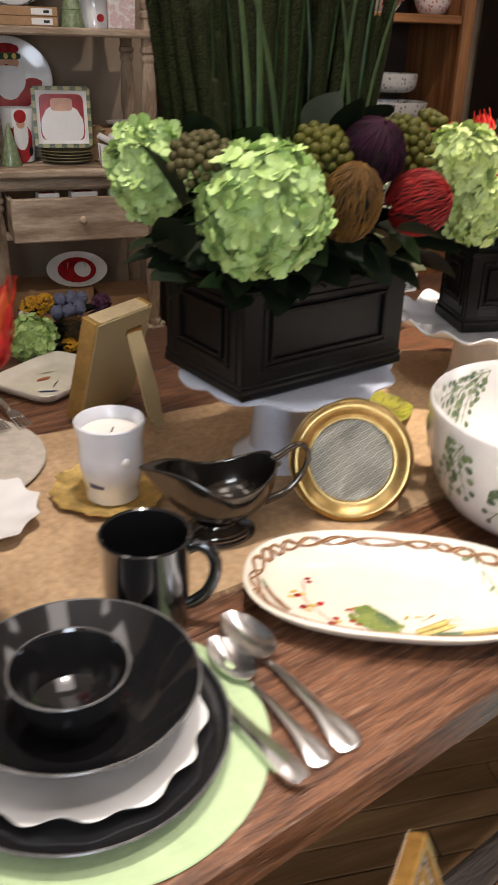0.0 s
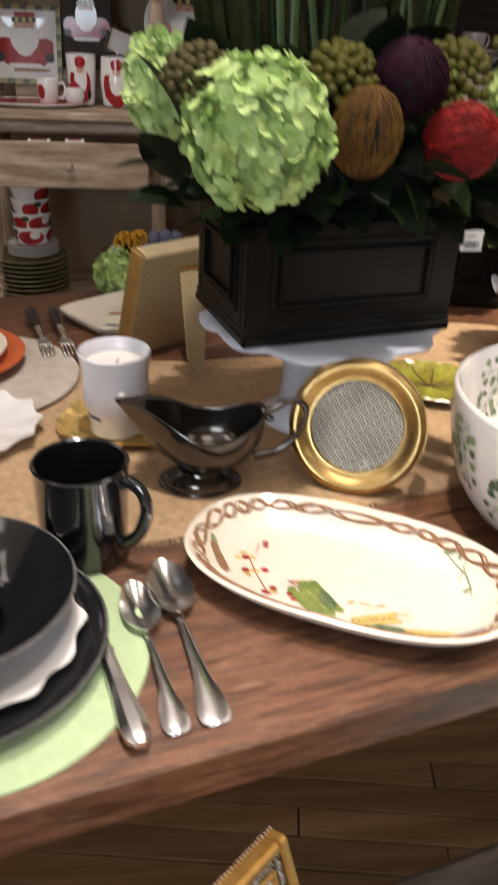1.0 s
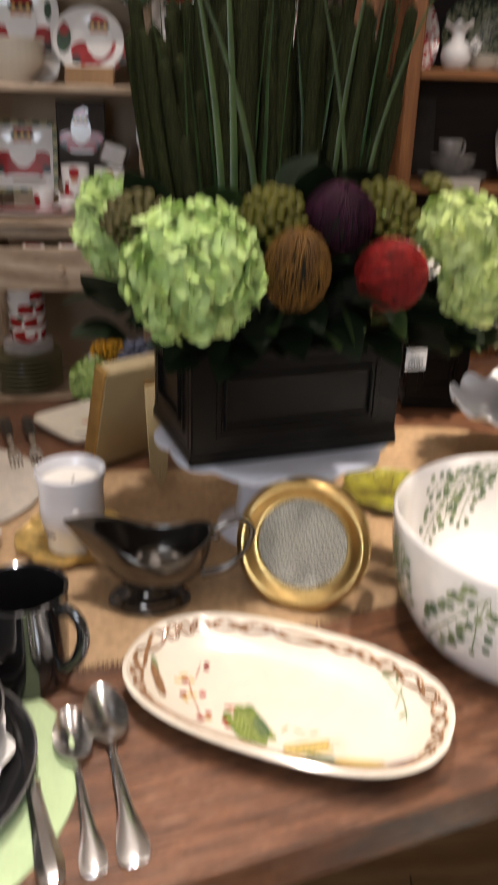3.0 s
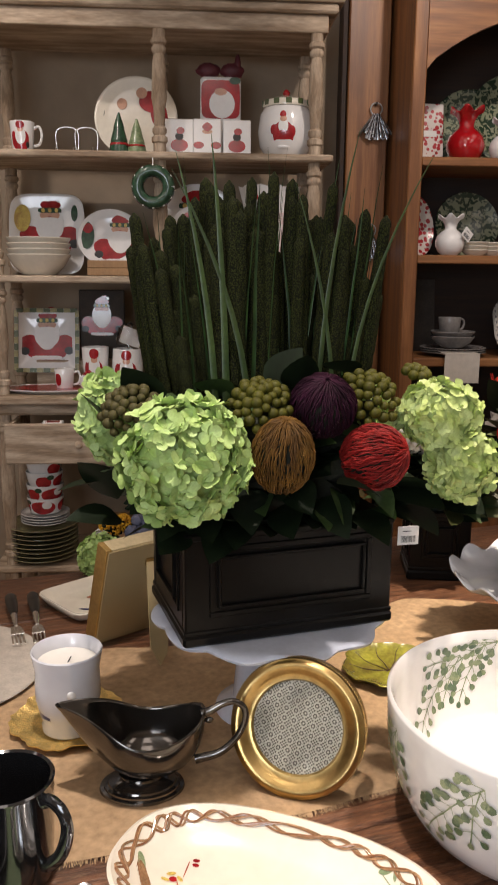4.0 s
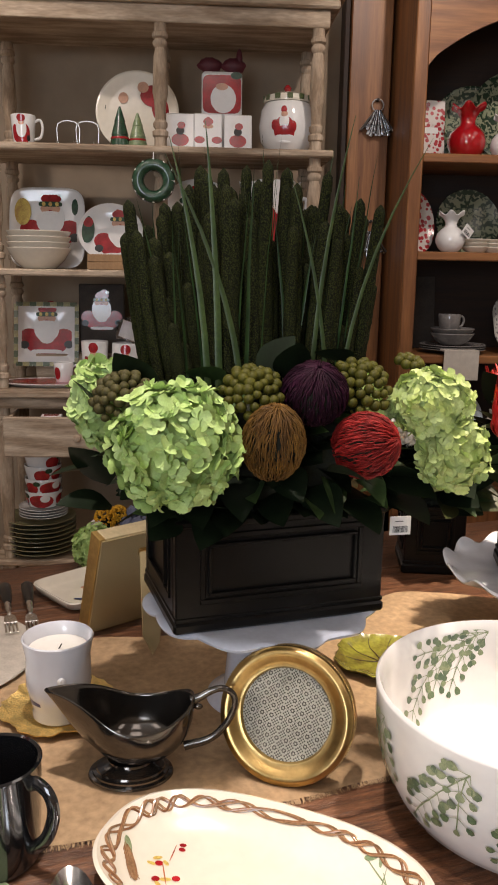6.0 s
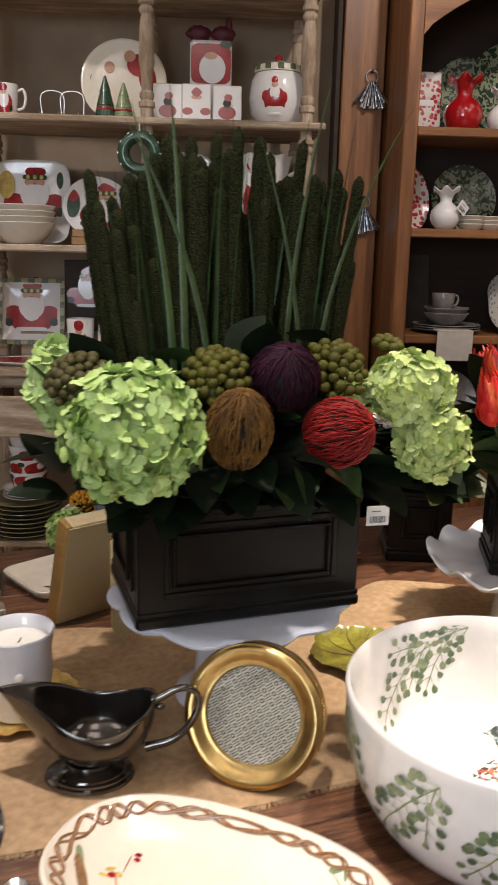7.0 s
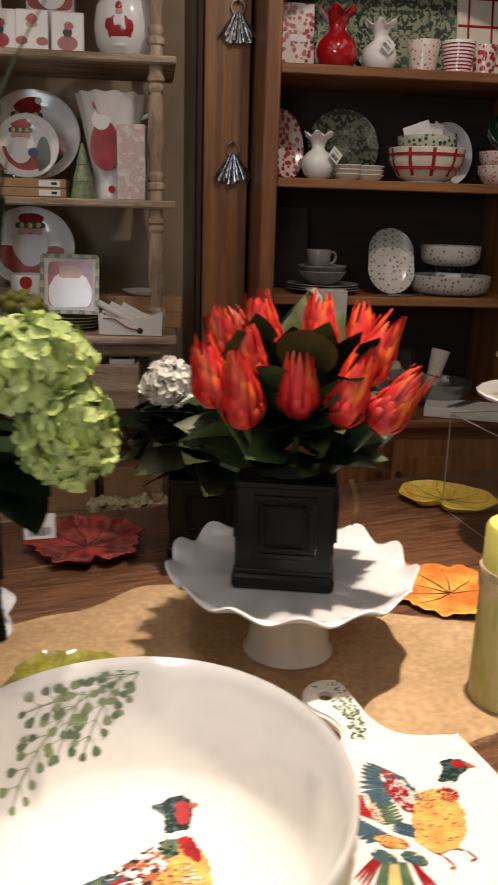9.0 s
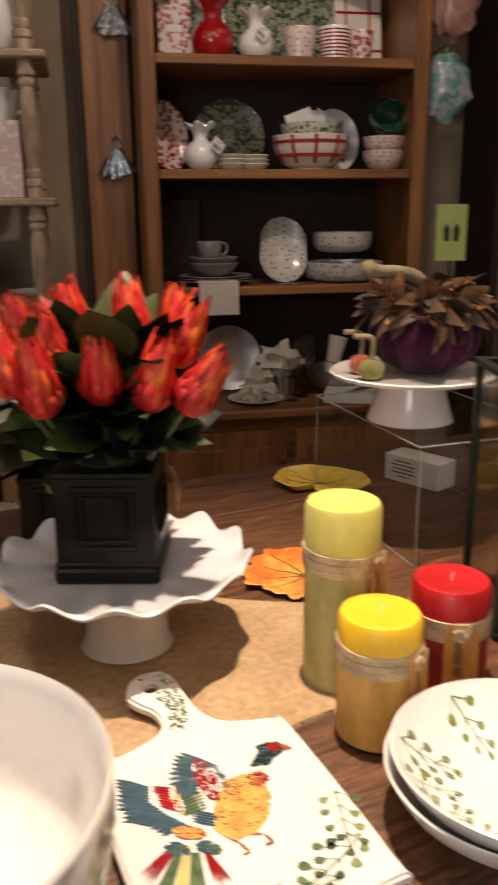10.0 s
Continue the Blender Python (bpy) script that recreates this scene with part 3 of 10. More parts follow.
def placemat():
    ob = make("placemat", lathe([(0, 0.0003), (0.148, 0.0003), (0.150, 0.0015), (0.149, 0.003), (0, 0.0032)], 72), mint, at=pose(0.373, 0.62, TOP))
    tagged(ob, "round pale green felt placemat under black dishes", "placemat")


def plates():
    z = TOP + 0.0035
    charger = make("dinner_plate", lathe([(0, 0.0), (0.075, 0.0), (0.08, 0.003), (0.104, 0.011), (0.124, 0.0185), (0.1245, 0.021), (0.122, 0.0215), (0.103, 0.0145), (0.08, 0.0068), (0, 0.0062)], 72), black_glaze, at=pose(PX, PY - 0.004, z))
    tagged(charger, "large glossy black stoneware dinner plate on placemat", "plate")

    def frill(a, i):
        s = 0.0035 * math.sin(14 * a) + 0.0015 * math.sin(5 * a + 1)
        return (s, 0.002 * math.sin(7 * a + 2)) if 3 <= i <= 6 else (0, 0)

    white = make("scalloped_plate", lathe([(0, 0.0), (0.055, 0.0), (0.06, 0.003), (0.09, 0.012), (0.106, 0.017), (0.1075, 0.0195), (0.105, 0.020), (0.088, 0.0155), (0.06, 0.0062), (0, 0.006)], 112, frill), white_glaze, at=pose(PX, PY - 0.003, z + 0.0066))
    tagged(white, "white scalloped salad plate stacked between black dishes", "plate")
    bowl = make("pasta_bowl", lathe([(0, 0.0), (0.045, 0.0), (0.047, 0.004), (0.075, 0.020), (0.098, 0.045), (0.104, 0.053), (0.1055, 0.056), (0.103, 0.0575), (0.096, 0.050), (0.073, 0.0255), (0.045, 0.0095), (0, 0.008)], 72), black_glaze, at=pose(PX, PY, z + 0.0130))
    tagged(bowl, "wide glossy black stoneware bowl on a white plate", "bowl")
    small = make("small_bowl", lathe([(0, 0.0), (0.026, 0.0), (0.028, 0.003), (0.041, 0.016), (0.048, 0.038), (0.0495, 0.052), (0.051, 0.0555), (0.049, 0.0575), (0.0465, 0.052), (0.0445, 0.038), (0.036, 0.016), (0.02, 0.0085), (0, 0.008)], 56), black_glaze, at=pose(PX - 0.005, PY + 0.003, z + 0.0215))
    tagged(small, "small glossy black bowl nested in a larger one", "bowl")
    for dish, r, zz in ((charger, 0.1243, 0.0213), (bowl, 0.1045, 0.0567), (small, 0.0502, 0.0567)):
        part("rim", tube([(r * math.cos(TAU * k / 72), r * math.sin(TAU * k / 72), zz) for k in range(73)], 0.0013, 6, 1.0, False), worn_rim, dish, "grey worn rim")
    charger.scale = (1.04, 1.04, 1.0)


def spoon(name, end, tip, wide, label):
    """Handle end and bowl tip on the table."""
    length = math.hypot(tip[0] - end[0], tip[1] - end[1])
    ob = thing(name, end[0], end[1], TOP + 0.0015, math.degrees(math.atan2(tip[1] - end[1], tip[0] - end[0])), label, "spoon", "silver spoons")
    loops = []
    stations = [(0.0, 0.12), (0.008, 0.55), (0.022, 0.82), (0.045, 0.96), (0.08, 1.0), (0.14, 0.84), (0.25, 0.5), (0.45, 0.33), (0.58, 0.28), (0.63, 0.42)]
    for s, w in stations:
        h = 0.0012 + 0.007 * math.sin(math.pi * min(1, s / 0.7))
        hw = wide * 0.32 * w
        loops.append([(s * length, hw * math.cos(TAU * k / 10), h + (0.0011 + 0.0012 * s) * math.sin(TAU * k / 10) + (0.0008 if abs(math.cos(TAU * k / 10)) < 0.5 and s < 0.2 else 0)) for k in range(10)])
    part("handle", rings(loops, True, True, True), silver, ob)
    # bowl of the spoon: an egg-shaped dish with thickness
    verts, faces, nr, na = [], [], 7, 28
    bl = length * 0.385
    cx = length - bl / 2
    for layer in (0, 1):
        for i in range(nr + 1):
            r = i / nr
            for k in range(na):
                a = TAU * k / na
                x = cx + bl / 2 * r * math.cos(a)
                y = wide / 2 * r * math.sin(a) * (1.0 - 0.14 * math.cos(a))
                z = 0.0105 * (r * r - 1) + 0.0115 - (0.0012 if layer else 0)
                verts.append((x, y, z))
    for layer in (0, 1):
        o = layer * (nr + 1) * na
        for i in range(nr):
            for k in range(na):
                q = (o + i * na + k, o + i * na + (k + 1) % na, o + (i + 1) * na + (k + 1) % na, o + (i + 1) * na + k)
                faces.append(q[::-1] if layer == 0 else q)
    o1, o2 = nr * na, (2 * nr + 1) * na
    for k in range(na):
        faces.append((o1 + k, o1 + (k + 1) % na, o2 + (k + 1) % na, o2 + k))
    part("bowl", (verts, faces), silver, ob)
    return ob


def knife():
    end, tip = (0.517, 0.508), (0.447, 0.730)
    length = math.hypot(tip[0] - end[0], tip[1] - end[1])
    ob = thing("table_knife", end[0], end[1], TOP + 0.004, math.degrees(math.atan2(tip[1] - end[1], tip[0] - end[0])), "silver table knife with a faceted handle half on placemat", "knife")
    loops = []
    for s, w, h in ((0, 0.006, 0.004), (0.006, 0.0105, 0.0065), (0.02, 0.0125, 0.0075), (0.06, 0.0085, 0.006), (0.10, 0.0068, 0.005), (0.108, 0.0085, 0.006), (0.113, 0.0065, 0.004)):
        loops.append([(s, w * math.cos(TAU * (k + 0.5) / 8), 0.0072 + h * math.sin(TAU * (k + 0.5) / 8)) for k in range(8)])
    part("handle", rings(loops, True, True, True), silver, ob, angle=25)
    out = [(0.112, -0.006), (0.20, -0.009), (0.225, -0.006), (length, 0.004), (0.225, 0.008), (0.112, 0.006)]
    part("blade", slab(out, 0.0064, 0.0082, 0.0006), silver, ob, "polished blade", smooth=False)


def mug():
    ob = thing("mug", 0.456, 0.769, TOP + 0.0, 0, "straight glossy black stoneware mug", "mug")
    part("body", lathe([(0, 0.0), (0.036, 0.0), (0.039, 0.003), (0.0415, 0.05), (0.0425, 0.094), (0.0435, 0.0965), (0.042, 0.098), (0.0395, 0.0965), (0.0385, 0.05), (0.036, 0.008), (0, 0.006)], 56), black_glaze, ob, at=Matrix.Diagonal((1.1, 1.1, 1.12, 1)))
    path = smooth_path([(0.040, 0, 0.082), (0.052, 0, 0.086), (0.065, 0, 0.078), (0.069, 0, 0.060), (0.061, 0, 0.036), (0.048, 0, 0.022), (0.039, 0, 0.018)], 5)
    part("handle", tube(path, 0.0052, 10, 1.3), black_glaze, ob, at=pose(0.003, -0.002, 0.006, 0, 0, -28) @ Matrix.Diagonal((1, 1, 1.08, 1)))


placemat()
plates()
spoon("tablespoon", (0.577, 0.530), (0.532, 0.737), 0.043, "large polished silver spoon lying on bare table")
spoon("teaspoon", (0.546, 0.523), (0.5045, 0.704), 0.036, "smaller polished silver spoon beside green placemat")
knife()
mug()


# ---- gravy boat ----
def gravy_boat():
    ob = thing("gravy_boat", 0.580, 0.898, TOP + 0.004, 0, "dark gunmetal glazed gravy boat on a stepped foot", "gravy boat")
    part("foot", lathe([(0, 0), (0.047, 0.0), (0.0495, 0.0022), (0.0485, 0.0048), (0.0445, 0.0062), (0.0440, 0.0082), (0.0400, 0.0094), (0.0390, 0.0114), (0.0345, 0.0124), (0.0285, 0.0142), (0.0245, 0.0168), (0.0235, 0.0192), (0.027, 0.0215), (0, 0.0215)], 64, None, 1.0, 0.78), gunmetal, ob, angle=25)
    # hull: rings of an egg-shaped outline with a long raised spout, outside then inside
    def loop(level, wall):
        out = []
        for k in range(72):
            a = TAU * k / 72
            c, s = math.cos(a), math.sin(a)
            grow = (1 - (1 - level) ** 2.1) ** 0.55
            back = max(0.0, -c)
            spout = back ** 4
            rx = (0.068 if c > 0 else 0.063) * grow + 0.034 * spout * level ** 1.6 - wall
            ry = 0.0475 * grow * (1 - 0.62 * back ** 5) - wall * (1 - 0.3 * spout)
            x = rx * c + 0.006
            lift = level ** 2.2 * (0.040 * back ** 1.8 + 0.022 * max(0, c) ** 2.2)
            lip = 0.006 * back ** 10 * level ** 6
            out.append((x - lip, ry * math.copysign(abs(s) ** 0.85, s), 0.0175 + 0.0575 * level + lift - 1.2 * lip + (0.003 if wall and level < 0.3 else 0)))
        return out
    levels = [0.03, 0.08, 0.17, 0.3, 0.45, 0.6, 0.75, 0.88, 0.96, 1.0]
    loops = [loop(q, 0.0) for q in levels]
    lip = [(x, y, z + 0.0014) for x, y, z in loop(1.0, 0.0010)]
    inner = [loop(q, 0.003) for q in reversed(levels)]
    part("body", rings([*loops, lip, *inner], True, True, True), gunmetal, ob, angle=60)
    path = smooth_path([(0.070, 0, 0.092), (0.080, 0, 0.096), (0.094, 0, 0.104), (0.108, 0, 0.106), (0.119, 0, 0.097), (0.119, 0, 0.080), (0.108, 0, 0.058), (0.090, 0, 0.042), (0.062, 0, 0.034)], 6)
    part("handle", tube(path, [0.0030 + 0.0016 * abs(2 * i / (len(path) - 1) - 1) ** 2 for i in range(len(path))], 10, 1.25), gunmetal, ob)
    part("thumb_leaf", blob(0.0055, 0.0032, 0.0038, (0.078, 0, 0.084), 12, 8), gunmetal, ob)
    return ob


gravy_boat()


# ---- candle in a white jar on a gold dish ----
def gold_dish():
    def edge(a, i):
        k = 0.0025 * math.sin(6 * a + 0.5) + 0.002 * math.sin(11 * a) + 0.0015 * math.sin(23 * a)
        return (k * min(1, i / 3) if i < 4 else k, 0.0016 * math.sin(8 * a) if 2 <= i <= 4 else 0)
    ob = make("gold_leaf_dish", lathe([(0, 0.0005), (0.05, 0.001), (0.066, 0.003), (0.077, 0.0085), (0.0775, 0.0105), (0.066, 0.006), (0.045, 0.0042), (0, 0.004)], 96, edge), gold_foil, at=pose(0.477, 1.042, TOP + 0.0045))
    tagged(ob, "crinkled gold foil dish with uneven leaf-like rim", "dish")


jar_white = surface("cool_white_glass", (0.70, 0.71, 0.75), 0.14, 0, 0.03, 8, 0.0002, coat=0.6)


def candle_jar():
    ob = thing("candle_jar", 0.478, 1.024, TOP + 0.0092, 0, "white waisted ceramic jar candle on a gold dish", "candle")
    part("jar", lathe([(0, 0), (0.030, 0.0), (0.0335, 0.003), (0.034, 0.010), (0.0325, 0.015), (0.036, 0.024), (0.0405, 0.045), (0.0405, 0.062), (0.0400, 0.082), (0.0435, 0.099), (0.0445, 0.1035), (0.043, 0.105), (0.041, 0.103), (0.037, 0.080), (0.038, 0.055), (0.03, 0.02), (0, 0.018)], 56), jar_white, ob, at=Matrix.Diagonal((1.03, 1.03, 1.06, 1)))
    part("wax", lathe([(0, 0.064), (0.0375, 0.064), (0.0385, 0.089), (0.03, 0.0875), (0, 0.087)], 40), wax_white, ob, "smooth white wax", at=Matrix.Diagonal((1, 1, 1.06, 1)))
    part("wick", tube([(0, 0, 0.086), (0.001, 0, 0.092), (0.005, 0.001, 0.099)], 0.0008, 6), tin_dark, ob)
    deco = Mesh()
    for a0, a1, z0, z1 in ((-150, -118, 0.028, 0.036), (-148, -130, 0.036, 0.040)):
        lo = []
        for k in range(9):
            a = radians(a0 + (a1 - a0) * k / 8)
            r = 0.0412
            lo.append(((r - 0.003) * math.cos(a), (r - 0.003) * math.sin(a), z0))
        hi = [(x * 1.03, y * 1.03, z1 - 0.003 * (k / 8)) for k, (x, y, z) in enumerate(lo)]
        deco.add(rings([lo, hi], False))
    part("painted_feather", deco, blue_glaze, ob, "painted indigo feather")
    part("medallion", blob(0.006, 0.003, 0.006, (0.010, -0.0405, 0.066), 12, 8), white_glaze, ob)


gold_dish()
candle_jar()


# ---- round brass frame ----
def round_frame():
    ob = thing("round_photo_frame", 0.752, 0.872, TOP + 0.003, -21, "round brass photo frame with printed lattice card", "photo frame")
    lean = pose(0, 0, 0.0, 72, 0, 0) @ pose(0, 0.0785, 0)
    # the turned ring lies in its own plane and is then stood up
    part("ring", lathe([(0.053, -0.002), (0.053, 0.001), (0.055, 0.0038), (0.058, 0.0040), (0.062, 0.0062), (0.067, 0.0098), (0.0715, 0.0118), (0.0745, 0.0112), (0.076, 0.0085), (0.0785, 0.0075), (0.0795, 0.004), (0.0795, -0.016), (0.053, -0.0162), (0.053, -0.002)], 96), brass, ob, at=lean, angle=50)
    part("printed_card", lathe([(0, 0.0), (0.0555, 0.0)], 64), lattice, ob, "off-white card with small dark lattice print", at=lean @ pose(0, 0, 0, 0, 0, -7))
    knurl = Mesh()
    for k in range(150):
        a = TAU * k / 150
        knurl.add(box(0.0016, 0.0018, 0.012, (0, 0, 0), 0.0004), pose(0.0797 * math.cos(a), 0.0797 * math.sin(a), -0.004, 0, 0, math.degrees(a)))
    tagged(part("knurled_edge", knurl, brass, ob, at=lean, smooth=False), kind="stuff")
    part("easel_leg", box(0.03, 0.115, 0.004, (0, -0.01, 0), 0.001), brass, ob, at=pose(0, 0.068, 0.052, 116, 0, 0), smooth=False)


round_frame()


# ---- oval platter ----
def platter():
    a, b = 0.164, 0.097
    rz = -26.5
    ob = thing("oval_platter", 0.715, 0.702, TOP + 0.001, rz, "long oval cream platter with brown twig rim and autumn motifs", "platter")
    def ringz(d, z, ex=0):
        return [(x, y, z) for x, y in oval(a - d, b - d, 2.5, 96)]
    loops = [ringz(0.045, 0), ringz(0.030, 0.002), ringz(0.012, 0.016), ringz(0.0, 0.030), ringz(-0.0008, 0.0325), ringz(0.003, 0.034), ringz(0.018, 0.021), ringz(0.034, 0.009), ringz(0.05, 0.0066), ringz(0.085, 0.006)]
    part("dish", rings(loops, True, True, True), cream_glaze, ob, angle=60)
    def height(x, y):
        """Upper face of the dish at a place."""
        def inside(d):
            return (abs(x) / (a - d)) ** 2.5 + (abs(y) / (b - d)) ** 2.5 <= 1
        steps = [(0.003, 0.034), (0.018, 0.021), (0.034, 0.009), (0.05, 0.0066), (0.085, 0.006)]
        lo, hi = 0.0, 0.09
        for _ in range(18):
            mid = (lo + hi) / 2
            lo, hi = (mid, hi) if inside(mid) else (lo, mid)
        for (d0, z0), (d1, z1) in zip(steps, steps[1:]):
            if lo <= d1:
                t = max(0, (lo - d0) / (d1 - d0))
                return z0 + (z1 - z0) * t
        return 0.006
    # woven twig band just inside the rim: two twigs, each of two thin shoots, crossing one another
    for strand, phase in enumerate((0.0, 0.55, math.pi + 0.1, math.pi + 0.75)):
        pts = []
        for k in range(421):
            t = TAU * k / 420
            wob = 14 * t + 0.7 * math.sin(5 * t) + 0.35 * math.sin(9 * t + strand) + phase
            d = 0.0125 + (0.0034 + 0.0026 * abs(math.cos(t)) ** 3 + 0.0006 * math.sin(7 * t + strand)) * math.sin(wob)
            c, s = math.cos(t), math.sin(t)
            x = (a - d) * math.copysign(abs(c) ** (2 / 2.5), c)
            y = (b - d) * math.copysign(abs(s) ** (2 / 2.5), s)
            pts.append((x, y, height(x, y) + 0.0006 + 0.0006 * math.cos(wob)))
        part("twig_band", tube(pts[:-1] + [pts[0]], 0.00145, 6, 0.8, False), (brown_glaze, tan_glaze)[strand % 2], ob)
    # painted motifs, raised a hair over the glaze
    def motif(name, shapes, mat, lift=0.0007):
        m = Mesh()
        for cx, cy, lx, ly, turn in shapes:
            n = 14
            out = [(0, 0)] + [(lx * math.cos(TAU * k / n), ly * math.sin(TAU * k / n)) for k in range(n)]
            ca, sa = math.cos(radians(turn)), math.sin(radians(turn))
            pts = [(cx + ca * x - sa * y, cy + sa * x + ca * y) for x, y in out]
            m.add(([(x, y, height(x, y) + lift) for x, y in pts], [(0, k + 1, (k + 1) % n + 1) for k in range(n)]))
        tagged(part(name, m, mat, ob, angle=180), kind="stuff")
    def along(x0, y0, x1, y1, n, off, lx, ly, flip):
        """Shapes in two rows along a line, as on an ear of wheat."""
        turn = math.degrees(math.atan2(y1 - y0, x1 - x0))
        nx, ny = -math.sin(radians(turn)), math.cos(radians(turn))
        return [(x0 + (x1 - x0) * k / (n - 1) + off * side * nx, y0 + (y1 - y0) * k / (n - 1) + off * side * ny, lx, ly, turn + side * flip) for k in range(n) for side in (-1, 1)]
    motif("painted_leaf", [(-0.024, -0.035, 0.024, 0.010, -42), (-0.016, -0.047, 0.026, 0.011, -38)] + along(-0.036, -0.028, -0.004, -0.056, 6, 0.0125, 0.0065, 0.0045, 20), leaf_bright)
    motif("painted_leaf", [(-0.009, -0.038, 0.015, 0.0065, -48), (0.058, -0.058, 0.020, 0.004, -4), (0.063, -0.054, 0.014, 0.003, 8)], leaf_glaze_dark, 0.0009)
    motif("leaf_vein", [(-0.019, -0.042, 0.026, 0.0007, -40)] + along(-0.034, -0.030, -0.006, -0.053, 6, 0.006, 0.008, 0.0005, 40), vein_pale, 0.0011)
    ears = ((0.026, -0.058, 0.056, -0.038, 7, 0.0040, 0.0050, 0.0029), (0.072, -0.056, 0.108, -0.046, 9, 0.0034, 0.0045, 0.0024))
    for x0, y0, x1, y1, n, off, lx, ly in ears:
        motif("wheat_shade", along(x0, y0, x1, y1, n, off, lx * 1.22, ly * 1.3, 34), wheat_shade)
        motif("painted_wheat", along(x0, y0, x1, y1, n, off, lx * 0.86, ly * 0.82, 34), wheat_pale, 0.0010)
    motif("wheat_beard", [(0.066, -0.030, 0.010, 0.0004, 20), (0.068, -0.036, 0.008, 0.0004, 5), (0.062, -0.028, 0.009, 0.0004, 40), (0.116, -0.044, 0.009, 0.0004, 10), (0.115, -0.041, 0.008, 0.0004, 28), (0.013, -0.032, 0.005, 0.0016, 62), (0.026, -0.029, 0.006, 0.0011, 10), (0.041, -0.025, 0.005, 0.0014, 30), (0.034, -0.032, 0.011, 0.0004, 36)], wheat_shade)
    motif("painted_berry", [(-0.094, 0.026, 0.0038, 0.0026, 10), (-0.092, 0.020, 0.0036, 0.0025, 0), (-0.104, -0.006, 0.0042, 0.0034, 0), (-0.097, -0.026, 0.0042, 0.0036, 0), (-0.079, -0.018, 0.0042, 0.0036, 0), (-0.062, -0.042, 0.004, 0.003, 0), (-0.066, -0.052, 0.005, 0.003, 0), (-0.044, -0.044, 0.0040, 0.0030, 0), (-0.038, -0.050, 0.0040, 0.0027, 0)], red_glaze)
    motif("painted_petal", [(-0.109, 0.000, 0.005, 0.0024, 30), (-0.098, -0.003, 0.0045, 0.002, -30), (-0.111, -0.009, 0.005, 0.002, 0), (-0.088, -0.023, 0.006, 0.0025, 20), (-0.092, -0.031, 0.005, 0.002, -30), (-0.060, -0.048, 0.005, 0.0022, 20)], yellow_glaze)
    motif("painted_twig", [(-0.098, 0.012, 0.012, 0.0007, 100), (-0.093, -0.016, 0.017, 0.0007, -55), (-0.074, -0.040, 0.015, 0.0007, -50), (-0.040, -0.032, 0.014, 0.0006, -38), (-0.046, -0.024, 0.007, 0.002, 20)], rust_glaze)
    motif("painted_feather", [(-0.128, -0.020, 0.021, 0.0048, -47), (-0.122, -0.028, 0.015, 0.0044, -44)], tan_glaze)
    motif("feather_tip", [(-0.139, -0.006, 0.009, 0.0036, -50)], leaf_glaze, 0.0009)
    motif("feather_shaft", [(-0.127, -0.022, 0.025, 0.0005, -46)] + along(-0.138, -0.010, -0.115, -0.035, 9, 0.003, 0.0045, 0.0005, 24), brown_glaze, 0.0010)
    motif("painted_tendril", [(0.100, 0.056, 0.018, 0.0006, -40), (0.112, 0.044, 0.016, 0.0006, -62), (0.106, 0.048, 0.014, 0.0006, -95), (0.118, 0.028, 0.008, 0.0006, -80), (0.090, 0.069, 0.007, 0.0028, 10), (0.114, 0.030, 0.006, 0.0022, 60), (0.100, 0.066, 0.005, 0.0018, 100)], leaf_glaze)
    motif("painted_violet_leaf", [(0.126, -0.040, 0.014, 0.0028, 34)], blue_glaze)


platter()


# ---- big serving bowl ----
BX, BY, BR, BH = 1.0196, 0.8146, 0.170, 0.165


def bowl_wall(z):
    """Outer radius of the serving bowl at a height."""
    t = max(0.0, min(1.0, z / BH))
    return 0.118 + (BR - 0.118) * (1 - (1 - t) ** 2.6) ** 0.8 if t > 0 else 0.118


